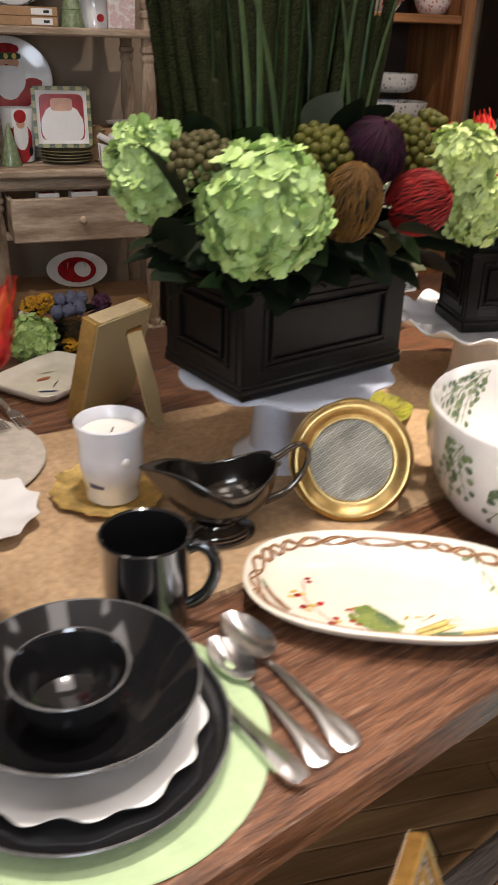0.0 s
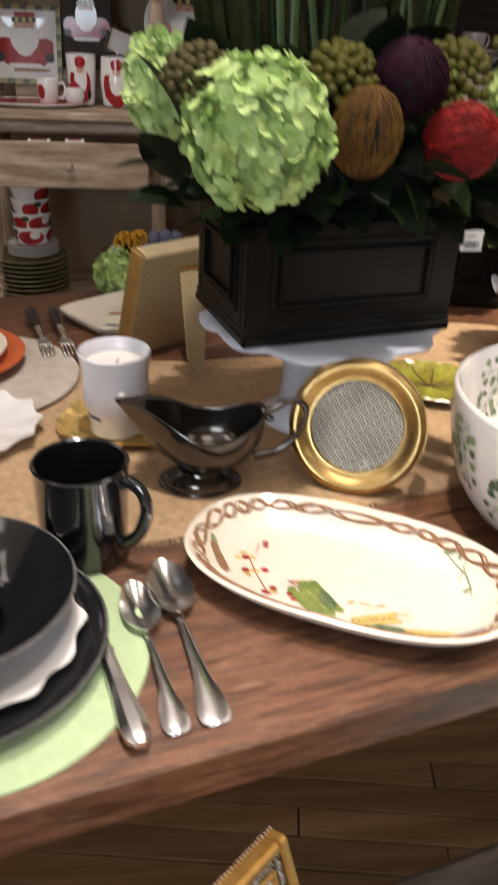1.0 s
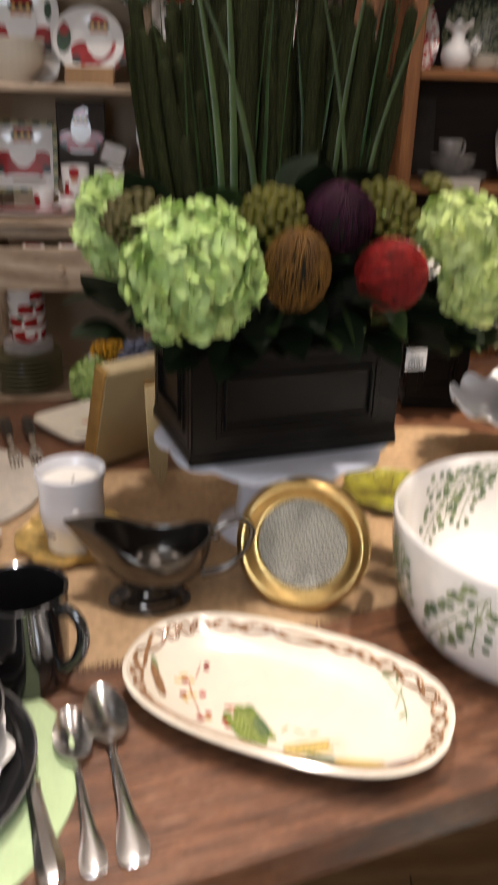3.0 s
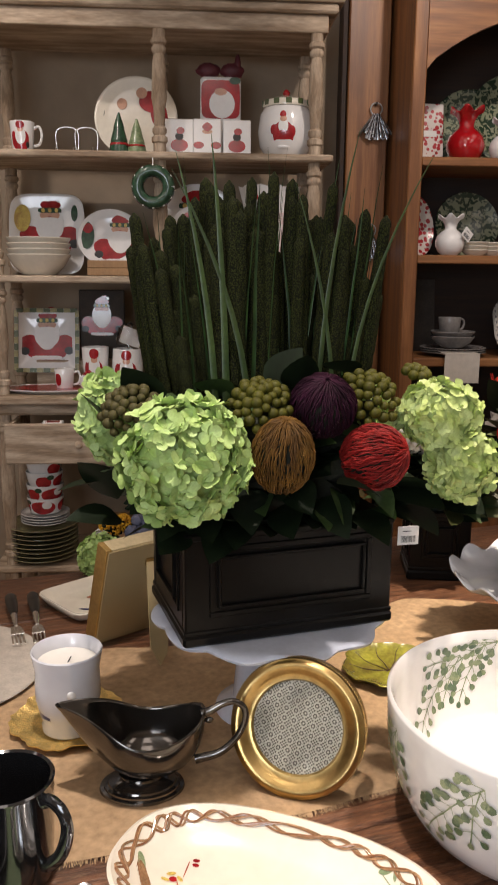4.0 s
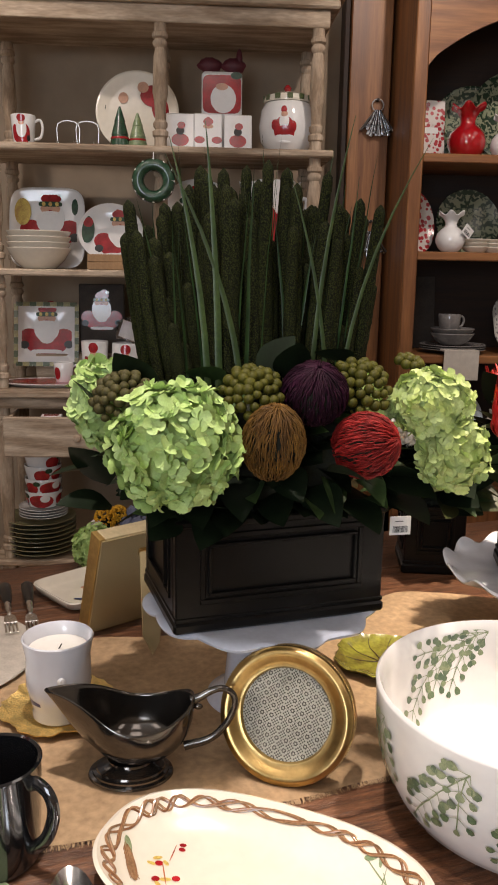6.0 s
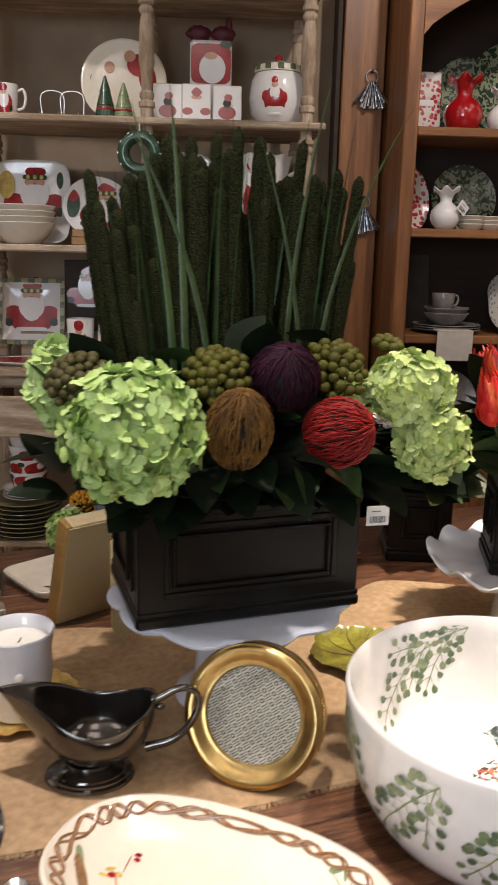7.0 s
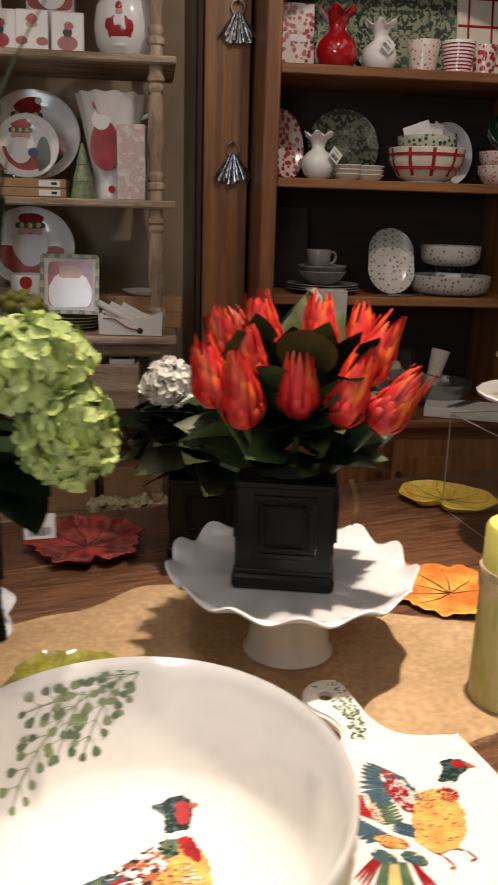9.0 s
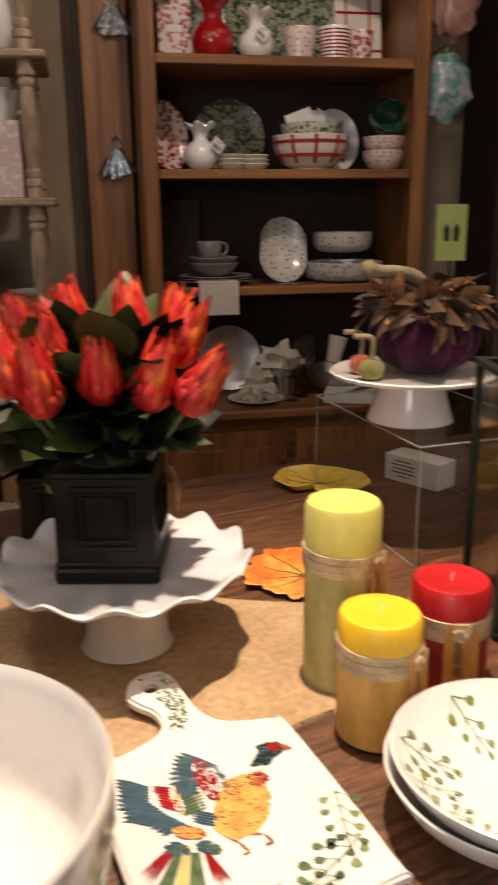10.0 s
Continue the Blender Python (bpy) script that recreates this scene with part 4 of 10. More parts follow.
def sprig(m, place, u0, v0, turn, length, rng, mi_leaf=(0, 1), mi_stem=2, grow=1.0):
    """A drooping fern sprig on a surface given by place(u, v): stem, side stems and fan leaves."""
    def strip(a, b, w):
        d = (b - a).normalized()
        s = Vector((-d.y, d.x)) * w
        p = [a + s, a - s, b - s * 0.6, b + s * 0.6]
        m.add(([place(q.x, q.y) for q in p], [(0, 1, 2, 3)]), None, mi_stem)
    def fan(c, way, size):
        d = Vector((math.cos(way), math.sin(way)))
        s = Vector((-d.y, d.x))
        pts = [c, c + size * (0.35 * d + 0.34 * s), c + size * (0.72 * d + 0.45 * s), c + size * (1.02 * d + 0.26 * s), c + size * (1.04 * d - 0.20 * s), c + size * (0.74 * d - 0.43 * s), c + size * (0.35 * d - 0.32 * s)]
        m.add(([place(q.x, q.y) for q in pts], [(0, 6, 5, 4, 3, 2, 1)]), None, rng.choice(mi_leaf))
    stem, way = Vector((u0, v0)), turn
    n = max(3, int(8 * length / 0.13 / grow))
    for i in range(n):
        nxt = stem + length / n * Vector((math.cos(way), math.sin(way)))
        strip(stem, nxt, 0.0009 * grow)
        for side in (-1, 1):
            w2 = way + side * rng.uniform(0.7, 1.0)
            sub = stem.copy()
            count = rng.choice((1, 1, 2)) if i < n - 2 else 1
            for k in range(count):
                b = sub + 0.0115 * Vector((math.cos(w2), math.sin(w2)))
                strip(sub, b, 0.0005)
                fan(b, w2 + rng.uniform(-0.3, 0.3), grow * rng.uniform(0.0092, 0.0125))
                if k and rng.random() < 0.6:
                    fan(b, w2 + side * rng.uniform(0.8, 1.3), grow * rng.uniform(0.008, 0.011))
                sub, w2 = b, w2 - side * rng.uniform(0.1, 0.35)
        stem, way = nxt, way + rng.uniform(-0.16, 0.08)
    fan(stem, way, 0.009)


def dabs(m, cx, cy, rx, ry, turn, n, size, mis, rng, place):
    """Brush dabs scattered over an oval patch."""
    size *= 0.46
    for _ in range(int(4.2 * n)):
        a, r = rng.uniform(0, TAU), math.sqrt(rng.random())
        x, y = rx * r * math.cos(a), ry * r * math.sin(a)
        px, py = cx + x * math.cos(turn) - y * math.sin(turn), cy + x * math.sin(turn) + y * math.cos(turn)
        w = turn + rng.uniform(-0.5, 0.5)
        l, h = size * rng.uniform(0.6, 1.3), size * rng.uniform(0.3, 0.5)
        o = rng.uniform(0, 0.0006)
        pts = [place(px + l * math.cos(w + q) * (1 if k % 2 == 0 else h / l), py + l * math.sin(w + q) * (1 if k % 2 == 0 else h / l), o) for k, q in enumerate((0, math.pi / 2, math.pi, 1.5 * math.pi))]
        m.add((pts, [(0, 1, 2, 3)]), None, rng.choice(mis))


def wash(m, outline, step, mis, rng, place, size=1.3):
    """Covers an outlined patch with close small brush marks."""
    def inside(x, y):
        odd = False
        for (x0, y0), (x1, y1) in zip(outline, outline[1:] + outline[:1]):
            if (y0 > y) != (y1 > y) and x < x0 + (y - y0) / (y1 - y0) * (x1 - x0):
                odd = not odd
        return odd
    xs, ys = [p[0] for p in outline], [p[1] for p in outline]
    x = min(xs)
    while x < max(xs):
        y = min(ys)
        while y < max(ys):
            px, py = x + rng.uniform(-0.4, 0.4) * step, y + rng.uniform(-0.4, 0.4) * step
            if inside(px, py):
                w, l, o = rng.uniform(0, TAU), step * size * rng.uniform(0.8, 1.2), rng.uniform(0, 0.0003)
                m.add(([place(px + l * math.cos(w + q), py + l * 0.8 * math.sin(w + q), o) for q in (0, 1.05, 2.09, 3.14, 4.19, 5.24)], [(0, 1, 2, 3, 4, 5)]), None, rng.choice(mis))
            y += step
        x += step


def vane(m, roots, tips, n, mi, place, rng, wide=0.62):
    """Feathers side by side: each runs from a line of roots to a line of tips."""
    def on(line, t):
        k = min(len(line) - 2, int(t * (len(line) - 1)))
        return Vector(line[k]).lerp(Vector(line[k + 1]), t * (len(line) - 1) - k)
    gap = sum((Vector(p) - Vector(q)).length for p, q in zip(tips, tips[1:])) / n * wide
    for k in range(n):
        t = (k + 0.5) / n
        r, e = on(roots, t), on(tips, t)
        e = r + (e - r) * rng.uniform(0.93, 1.05)
        d = (e - r).normalized()
        s = Vector((-d.y, d.x)) * gap * 0.5
        mid = r.lerp(e, 0.78)
        pts = [r + s * 0.55, r - s * 0.55, r.lerp(e, 0.45) - s, mid - s * 0.9, e, mid + s * 0.9, r.lerp(e, 0.45) + s]
        m.add(([place(p.x, p.y, 0.0001 * (k % 3)) for p in pts], [tuple(range(7))]), None, mi)


def painted_bird(place, rng, flying=False):
    """Pheasant in brush dabs. Local frame: x along the body towards the head, y up. Materials: see BIRD."""
    m = Mesh()
    # 0 slate blue, 1 red, 2 orange, 3 rust, 4 dark green, 5 white, 6 yellow
    if flying:
        # raised wing: primaries, green coverts, red bar, blue edge
        vane(m, [(-0.006, 0.036), (-0.026, 0.022), (-0.024, -0.007)], [(-0.050, 0.063), (-0.058, 0.037), (-0.056, 0.002), (-0.049, -0.016)], 12, 0, place, rng, 0.8)
        vane(m, [(-0.022, -0.003), (-0.014, -0.030)], [(-0.047, -0.018), (-0.038, -0.041)], 6, 4, place, rng, 0.85)
        vane(m, [(0.002, -0.038), (-0.004, -0.054)], [(-0.026, -0.030), (-0.030, -0.047)], 5, 0, place, rng, 0.85)
        dabs(m, -0.017, 0.014, 0.034, 0.010, radians(-69), 55, 0.007, (1, 1, 1, 5), rng, place)
        dabs(m, -0.0015, 0.018, 0.020, 0.004, radians(-67), 18, 0.006, (0, 0, 5), rng, place)
        # spread wing
        vane(m, [(-0.075, 0.004), (-0.072, -0.019), (-0.05, -0.039), (-0.032, -0.050)], [(-0.111, 0.018), (-0.108, -0.001), (-0.103, -0.024), (-0.095, -0.045), (-0.073, -0.052), (-0.053, -0.068)], 17, 0, place, rng, 0.85)
        vane(m, [(-0.046, 0.002), (-0.034, -0.036)], [(-0.074, 0.006), (-0.060, -0.026)], 8, 1, place, rng, 0.8)
        dabs(m, -0.045, -0.016, 0.022, 0.005, radians(-70), 20, 0.006, (5, 5, 2), rng, place)
        # tail
        dabs(m, -0.030, -0.061, 0.016, 0.008, -0.2, 36, 0.007, (2, 2, 3), rng, place)
        vane(m, [(-0.040, -0.082), (-0.034, -0.086)], [(-0.066, -0.170), (-0.046, -0.180)], 5, 4, place, rng)
        vane(m, [(-0.026, -0.086), (-0.018, -0.086)], [(-0.024, -0.178), (-0.002, -0.168)], 5, 4, place, rng)
        vane(m, [(-0.034, -0.078), (-0.026, -0.078)], [(-0.042, -0.19), (-0.026, -0.19)], 4, 6, place, rng)
        vane(m, [(-0.046, -0.078), (-0.040, -0.084)], [(-0.072, -0.112), (-0.058, -0.124)], 4, 1, place, rng)
        vane(m, [(-0.014, -0.086), (-0.008, -0.088)], [(-0.002, -0.126), (0.014, -0.120)], 4, 1, place, rng)
        dabs(m, -0.039, -0.082, 0.012, 0.008, -0.5, 26, 0.007, (0, 0, 4), rng, place)
        dabs(m, -0.010, -0.080, 0.012, 0.007, -0.4, 22, 0.007, (0, 0, 4), rng, place)
        # body, neck, head, legs
        wash(m, [(0.006, 0.012), (0.026, 0.022), (0.040, 0.012), (0.048, -0.010), (0.046, -0.036), (0.034, -0.060), (0.014, -0.070), (-0.004, -0.058), (-0.006, -0.030), (0.000, -0.008)], 0.0024, (2, 2, 2, 6), rng, place)
        dabs(m, 0.021, -0.027, 0.022, 0.036, 0.0, 44, 0.007, (3, 6, 2, 2), rng, place)
        dabs(m, 0.012, 0.002, 0.012, 0.012, 0.3, 24, 0.007, (2, 3), rng, place)
        dabs(m, 0.036, 0.013, 0.011, 0.011, 0.3, 26, 0.006, (1, 1, 3), rng, place)
        dabs(m, 0.039, 0.030, 0.009, 0.004, 0.2, 12, 0.005, (5,), rng, place)
        wash(m, [(0.030, 0.034), (0.047, 0.034), (0.053, 0.048), (0.064, 0.058), (0.066, 0.067), (0.058, 0.074), (0.046, 0.072), (0.036, 0.066), (0.040, 0.060)], 0.0018, (8, 0, 8), rng, place)
        wash(m, [(0.048, 0.069), (0.060, 0.070), (0.062, 0.062), (0.052, 0.058)], 0.0016, (1,), rng, lambda x, y, o: place(x, y, o + 0.0003))
        wash(m, [(0.064, 0.070), (0.076, 0.063), (0.065, 0.060)], 0.0014, (3,), rng, place)
        for x0, y0, x1, y1 in ((0.006, -0.066, 0.018, -0.074), (0.018, -0.074, 0.028, -0.086), (0.028, -0.086, 0.021, -0.090), (0.022, -0.062, 0.042, -0.064), (0.042, -0.064, 0.050, -0.074), (0.050, -0.074, 0.042, -0.078)):
            vane(m, [(x0, y0 + 0.001), (x0, y0 - 0.001)], [(x1, y1 + 0.0015), (x1, y1 - 0.0015)], 1, 3, place, rng, 1.0)
    else:
        # over() lays a patch on top of the golden ground
        def over(x, y, o=0.0):
            return place(x, y, 0.5 * o + 0.0009)
        def top_coat(x, y, o=0.0):
            return place(x, y, 0.5 * o + 0.0016)
        # tail, golden body
        vane(m, [(-0.066, 0.024), (-0.070, 0.010)], [(-0.132, 0.000), (-0.128, -0.012)], 6, 3, place, rng, 0.9)
        wash(m, [(0.032, 0.084), (0.048, 0.0855), (0.058, 0.070), (0.066, 0.050), (0.066, 0.036), (0.060, 0.020), (0.045, 0.006), (0.020, -0.002), (-0.010, 0.000), (-0.045, 0.008), (-0.075, 0.013), (-0.070, 0.022), (-0.040, 0.040), (-0.011, 0.0555), (0.012, 0.072)], 0.0022, (2, 6, 2, 2), rng, place)
        # pale brown shoulder, dark back, red and teal wing patches
        wash(m, [(0.030, 0.082), (0.010, 0.071), (-0.010, 0.056), (-0.004, 0.036), (0.012, 0.034), (0.024, 0.050), (0.034, 0.066)], 0.0024, (3, 5, 3, 5, 7), rng, over)
        wash(m, [(-0.010, 0.056), (-0.042, 0.039), (-0.072, 0.020), (-0.050, 0.008), (-0.020, 0.010), (-0.002, 0.036)], 0.0022, (0, 7, 0, 5, 4), rng, over)
        wash(m, [(-0.034, 0.030), (-0.010, 0.044), (0.002, 0.036), (-0.008, 0.018), (-0.030, 0.012)], 0.0026, (1, 1, 1, 1, 5), rng, top_coat)
        wash(m, [(0.000, 0.032), (0.014, 0.036), (0.024, 0.022), (0.022, 0.002), (0.002, 0.000), (-0.008, 0.012)], 0.0024, (0, 0, 4, 5), rng, top_coat)
        dabs(m, 0.052, 0.034, 0.008, 0.020, radians(10), 14, 0.006, (6, 5), rng, over)
        dabs(m, 0.036, 0.040, 0.014, 0.022, radians(-30), 16, 0.006, (3, 6), rng, over)
        wash(m, [(0.040, 0.084), (0.051, 0.082), (0.060, 0.066), (0.057, 0.056), (0.046, 0.068)], 0.0022, (1,), rng, over)
        wash(m, [(0.030, 0.082), (0.040, 0.082), (0.040, 0.068), (0.030, 0.064), (0.024, 0.074)], 0.0020, (4, 4, 8), rng, top_coat)
        # neck and head: white collar, green neck with a crest, red face, tan bill
        wash(m, [(0.031, 0.088), (0.050, 0.0895), (0.0495, 0.0845), (0.032, 0.083)], 0.0018, (5,), rng, over)
        wash(m, [(0.0165, 0.1180), (0.028, 0.1190), (0.036, 0.1235), (0.046, 0.1240), (0.053, 0.1200), (0.055, 0.1120), (0.0535, 0.104), (0.051, 0.096), (0.050, 0.089), (0.030, 0.0875), (0.0305, 0.098), (0.029, 0.110)], 0.0016, (8, 8, 8, 0), rng, place)
        wash(m, [(0.041, 0.117), (0.049, 0.1175), (0.0525, 0.112), (0.0515, 0.103), (0.048, 0.096), (0.0435, 0.097), (0.041, 0.106)], 0.0016, (1,), rng, over)
        wash(m, [(0.053, 0.1170), (0.0625, 0.1125), (0.054, 0.1105)], 0.0012, (3,), rng, place)
    return m


BIRD = [teal_glaze, red_glaze, orange_glaze, rust_glaze, leaf_glaze_dark, white_glaze, yellow_glaze, tin_dark, ink_green]
SPRIG = [leaf_glaze, leaf_glaze_dark, leaf_glaze]


def serving_bowl():
    ob = thing("serving_bowl", BX, BY, TOP + 0.0015, 0, "large deep white serving bowl painted with green sprigs and a pheasant", "bowl")
    ob.scale = (1.0065, 1.0065, 0.912)
    outer = [(0, 0.0), (0.095, 0.0), (0.098, 0.004), (0.118, 0.010)]
    outer += [(bowl_wall(z) - 0.0008 * (1 if k % 2 else 0), z) for k, z in enumerate((0.020, 0.028, 0.036, 0.044, 0.06, 0.09, 0.12, 0.15, 0.161))]
    inner = [(BR - 0.0035, BH + 0.001), (BR - 0.007, 0.158)] + [(bowl_wall(z) - 0.0085, z) for z in (0.14, 0.11, 0.08, 0.055, 0.038)] + [(0.105, 0.022), (0.08, 0.0145), (0.05, 0.0125), (0, 0.012)]
    part("body", lathe(outer + [(BR - 0.0005, BH - 0.0015)] + inner, 112), white_glaze, ob, angle=60)
    rng = random.Random(11)
    # sprigs inside: u runs round the wall in metres, v is the height
    def inside(u, v, o=0.0):
        a, z = u / BR, min(v, 0.155)
        r = (bowl_wall(z) - 0.0085) - 0.0009
        return (r * math.cos(a), r * math.sin(a), z)
    def outside(u, v, o=0.0):
        a, z = -u / BR, min(v, 0.158)
        r = bowl_wall(z) + 0.0012
        return (r * math.cos(a), r * math.sin(a), z)
    deg = BR * math.pi / 180
    for a in (0, 172):
        m = Mesh()
        for da, v, tt, ll in ((88, 0.152, 20, 0.175), (94, 0.148, 62, 0.085), (106, 0.136, 60, 0.066), (110, 0.132, -2, 0.045), (88, 0.150, 0, 0.04)):
            sprig(m, inside, (a + da) * deg, v, radians(-tt), ll, rng, grow=0.98)
        tagged(part("painted_sprig", m, SPRIG, ob, angle=180), kind="stuff")
    for a, turn in ((-262, 30), (-228, 28), (-188, 40), (-150, 35), (-110, 32), (-70, 32), (-30, 32), (10, 32)):
        m = Mesh()
        sprig(m, outside, a * deg, 0.145, radians(-turn - 18), 0.12, rng)
        sprig(m, outside, a * deg + 0.004, 0.140, radians(-turn - 50), 0.07, rng)
        tagged(part("painted_sprig", m, SPRIG, ob, angle=180), kind="stuff")
    # pheasant on the floor and the lower wall of the bowl, laid out along the curve of the glaze
    curve = [(0.0, 0.012), (0.05, 0.0125), (0.08, 0.0145), (0.105, 0.022), (bowl_wall(0.038) - 0.0085, 0.038), (bowl_wall(0.055) - 0.0085, 0.055), (bowl_wall(0.08) - 0.0085, 0.08), (bowl_wall(0.11) - 0.0085, 0.11)]
    def ground(x, y, o=0.0):
        px, py = x, y
        s, a = math.hypot(px, py), math.atan2(py, px)
        for (r0, z0), (r1, z1) in zip(curve, curve[1:]):
            step = math.hypot(r1 - r0, z1 - z0)
            if s <= step:
                break
            s -= step
        q = min(1, s / step)
        r, z = r0 + (r1 - r0) * q, z0 + (z1 - z0) * q
        lift = 0.0012 + o
        return ((r - lift * (z1 - z0) / step) * math.cos(a), (r - lift * (z1 - z0) / step) * math.sin(a), z + lift * (r1 - r0) / step)
    part("painted_pheasant", painted_bird(ground, rng), BIRD, ob, "pheasant painted in orange, red and green", angle=180)


serving_bowl()


# ---- white cutting board with handle ----
def cutting_board():
    """Built in the frame of its handle: hole at the origin, body below."""
    ob = thing("cutting_board", 1.236, 1.097, TOP + 0.0045, 12.7, "white ceramic cutting board with curved handle and painted pheasant", "cutting board")
    body = smooth_path([(-0.024, 0.010), (-0.030, -0.006), (-0.022, -0.020), (-0.010, -0.034), (-0.006, -0.052), (-0.016, -0.070), (-0.050, -0.085), (-0.085, -0.092), (-0.095, -0.11), (-0.098, -0.30), (-0.088, -0.335), (0.10, -0.335), (0.115, -0.31), (0.117, -0.115), (0.108, -0.095), (0.078, -0.086), (0.054, -0.074), (0.040, -0.050), (0.034, -0.025), (0.030, 0.0), (0.022, 0.016), (0.005, 0.022), (-0.012, 0.019), (-0.024, 0.010)], 5)
    out = [(p.x, p.y) for p in body[:-1]]
    hole = [(0.0085 * math.cos(TAU * k / 24), 0.0065 * math.sin(TAU * k / 24)) for k in range(24)]
    def rise(y):
        """The handle curls up."""
        q = max(0.0, min(1.0, (y + 0.065) / 0.08))
        return 0.016 * q * q
    bm = bmesh.new()
    loops = []
    for pts in (out, hole):
        vs = [bm.verts.new((x, y, 0.013)) for x, y in pts]
        es = [bm.edges.new((vs[i], vs[(i + 1) % len(vs)])) for i in range(len(vs))]
        loops += es
    bmesh.ops.triangle_fill(bm, edges=loops, use_beauty=True)
    res = bmesh.ops.extrude_face_region(bm, geom=bm.faces[:])
    bmesh.ops.translate(bm, vec=(0, 0, -0.012), verts=[v for v in res["geom"] if isinstance(v, bmesh.types.BMVert)])
    bmesh.ops.recalc_face_normals(bm, faces=bm.faces[:])
    sharp = [e for e in bm.edges if len(e.link_faces) == 2 and e.calc_face_angle(0) > 0.7]
    bmesh.ops.bevel(bm, geom=sharp, offset=0.003, segments=3, affect="EDGES")
    for v in bm.verts:
        v.co.z += rise(v.co.y)
    data = bpy.data.meshes.new("board")
    bm.to_mesh(data)
    bm.free()
    data.materials.append(white_glaze)
    data.polygons.foreach_set("use_smooth", [True] * len(data.polygons))
    data.set_sharp_from_angle(angle=radians(45))
    board = new("board", data)
    board.parent = ob
    rng = random.Random(21)
    def lift(x, y, o=0.0):
        return (x, y, 0.0138 + o + rise(y))
    turn = radians(-23.75)
    def bird(x, y, o=0.0):
        return lift(0.0133 + 0.92 * (x * math.cos(turn) - y * math.sin(turn)), -0.177 + 0.92 * (x * math.sin(turn) + y * math.cos(turn)), o)
    part("painted_pheasant", painted_bird(bird, rng, True), BIRD, ob, "flying pheasant painted in teal, red and orange", angle=180)
    m = Mesh()
    for _ in range(150):
        t = rng.random()
        base = Vector((0.004 + 0.012 * math.sin(t * 3) , 0.012 - 0.085 * t))
        c = base + Vector((rng.uniform(-0.013, 0.013) * (1.2 - 0.6 * t), rng.uniform(-0.004, 0.004)))
        if math.hypot(c.x / 0.0135, c.y / 0.011) < 1:
            continue
        a, s = rng.uniform(0, TAU), rng.uniform(0.0018, 0.0032)
        m.add(([lift(c.x + s * math.cos(a + q) * (1 if k % 2 else 0.55), c.y + s * math.sin(a + q) * (1 if k % 2 else 0.55)) for k, q in enumerate((0, 1.57, 3.14, 4.71))], [(0, 1, 2, 3)]), None, rng.choice((0, 1, 1)))
    tagged(part("painted_leaves", m, SPRIG, ob, angle=180), kind="stuff")
    m = Mesh()
    for x, y, tt in ((0.108, -0.225, 250), (0.10, -0.28, 215), (0.06, -0.315, 185)):
        sprig(m, lift, x, y, radians(tt), 0.07, rng)
    tagged(part("painted_sprig", m, SPRIG, ob, angle=180), kind="stuff")


cutting_board()


# ---- pillar candles ----
wax_green = surface("green_wax", (0.72, 0.64, 0.15), 0.4, 0, 0.06, 12, 0.001, second=(0.62, 0.57, 0.16), spread=(0.3, 0.75))
wax_yellow = surface("yellow_wax", (0.92, 0.60, 0.030), 0.4, 0, 0.05, 12, 0.001, second=(0.82, 0.50, 0.03))
wax_red = surface("red_wax", (0.55, 0.015, 0.02), 0.38, 0, 0.12, 22, 0.001)
wax_mottled_green = surface("mottled_green_wax", (0.56, 0.46, 0.21), 0.5, 0, 0.14, 26, 0.001, 0.0005, (1, 1, 0.35), second=(0.33, 0.31, 0.08))
wax_mottled_gold = surface("mottled_gold_wax", (0.66, 0.39, 0.10), 0.5, 0, 0.14, 26, 0.001, 0.0005, (1, 1, 0.35), second=(0.52, 0.27, 0.05))
wax_mottled_red = surface("mottled_red_wax", (0.36, 0.02, 0.02), 0.5, 0, 0.15, 12, 0.0015, 0.0005, second=(0.28, 0.02, 0.02))
raffia = surface("raffia_band", (0.66, 0.50, 0.30), 0.8, 0, 0.2, 50, 0.0006)
kraft = surface("kraft_tag", (0.62, 0.30, 0.075), 0.8, 0, 0.15, 30, second=(0.5, 0.22, 0.05))
ink_brown = surface("brown_ink", (0.10, 0.06, 0.03), 0.8, 0, 0.1, 30)


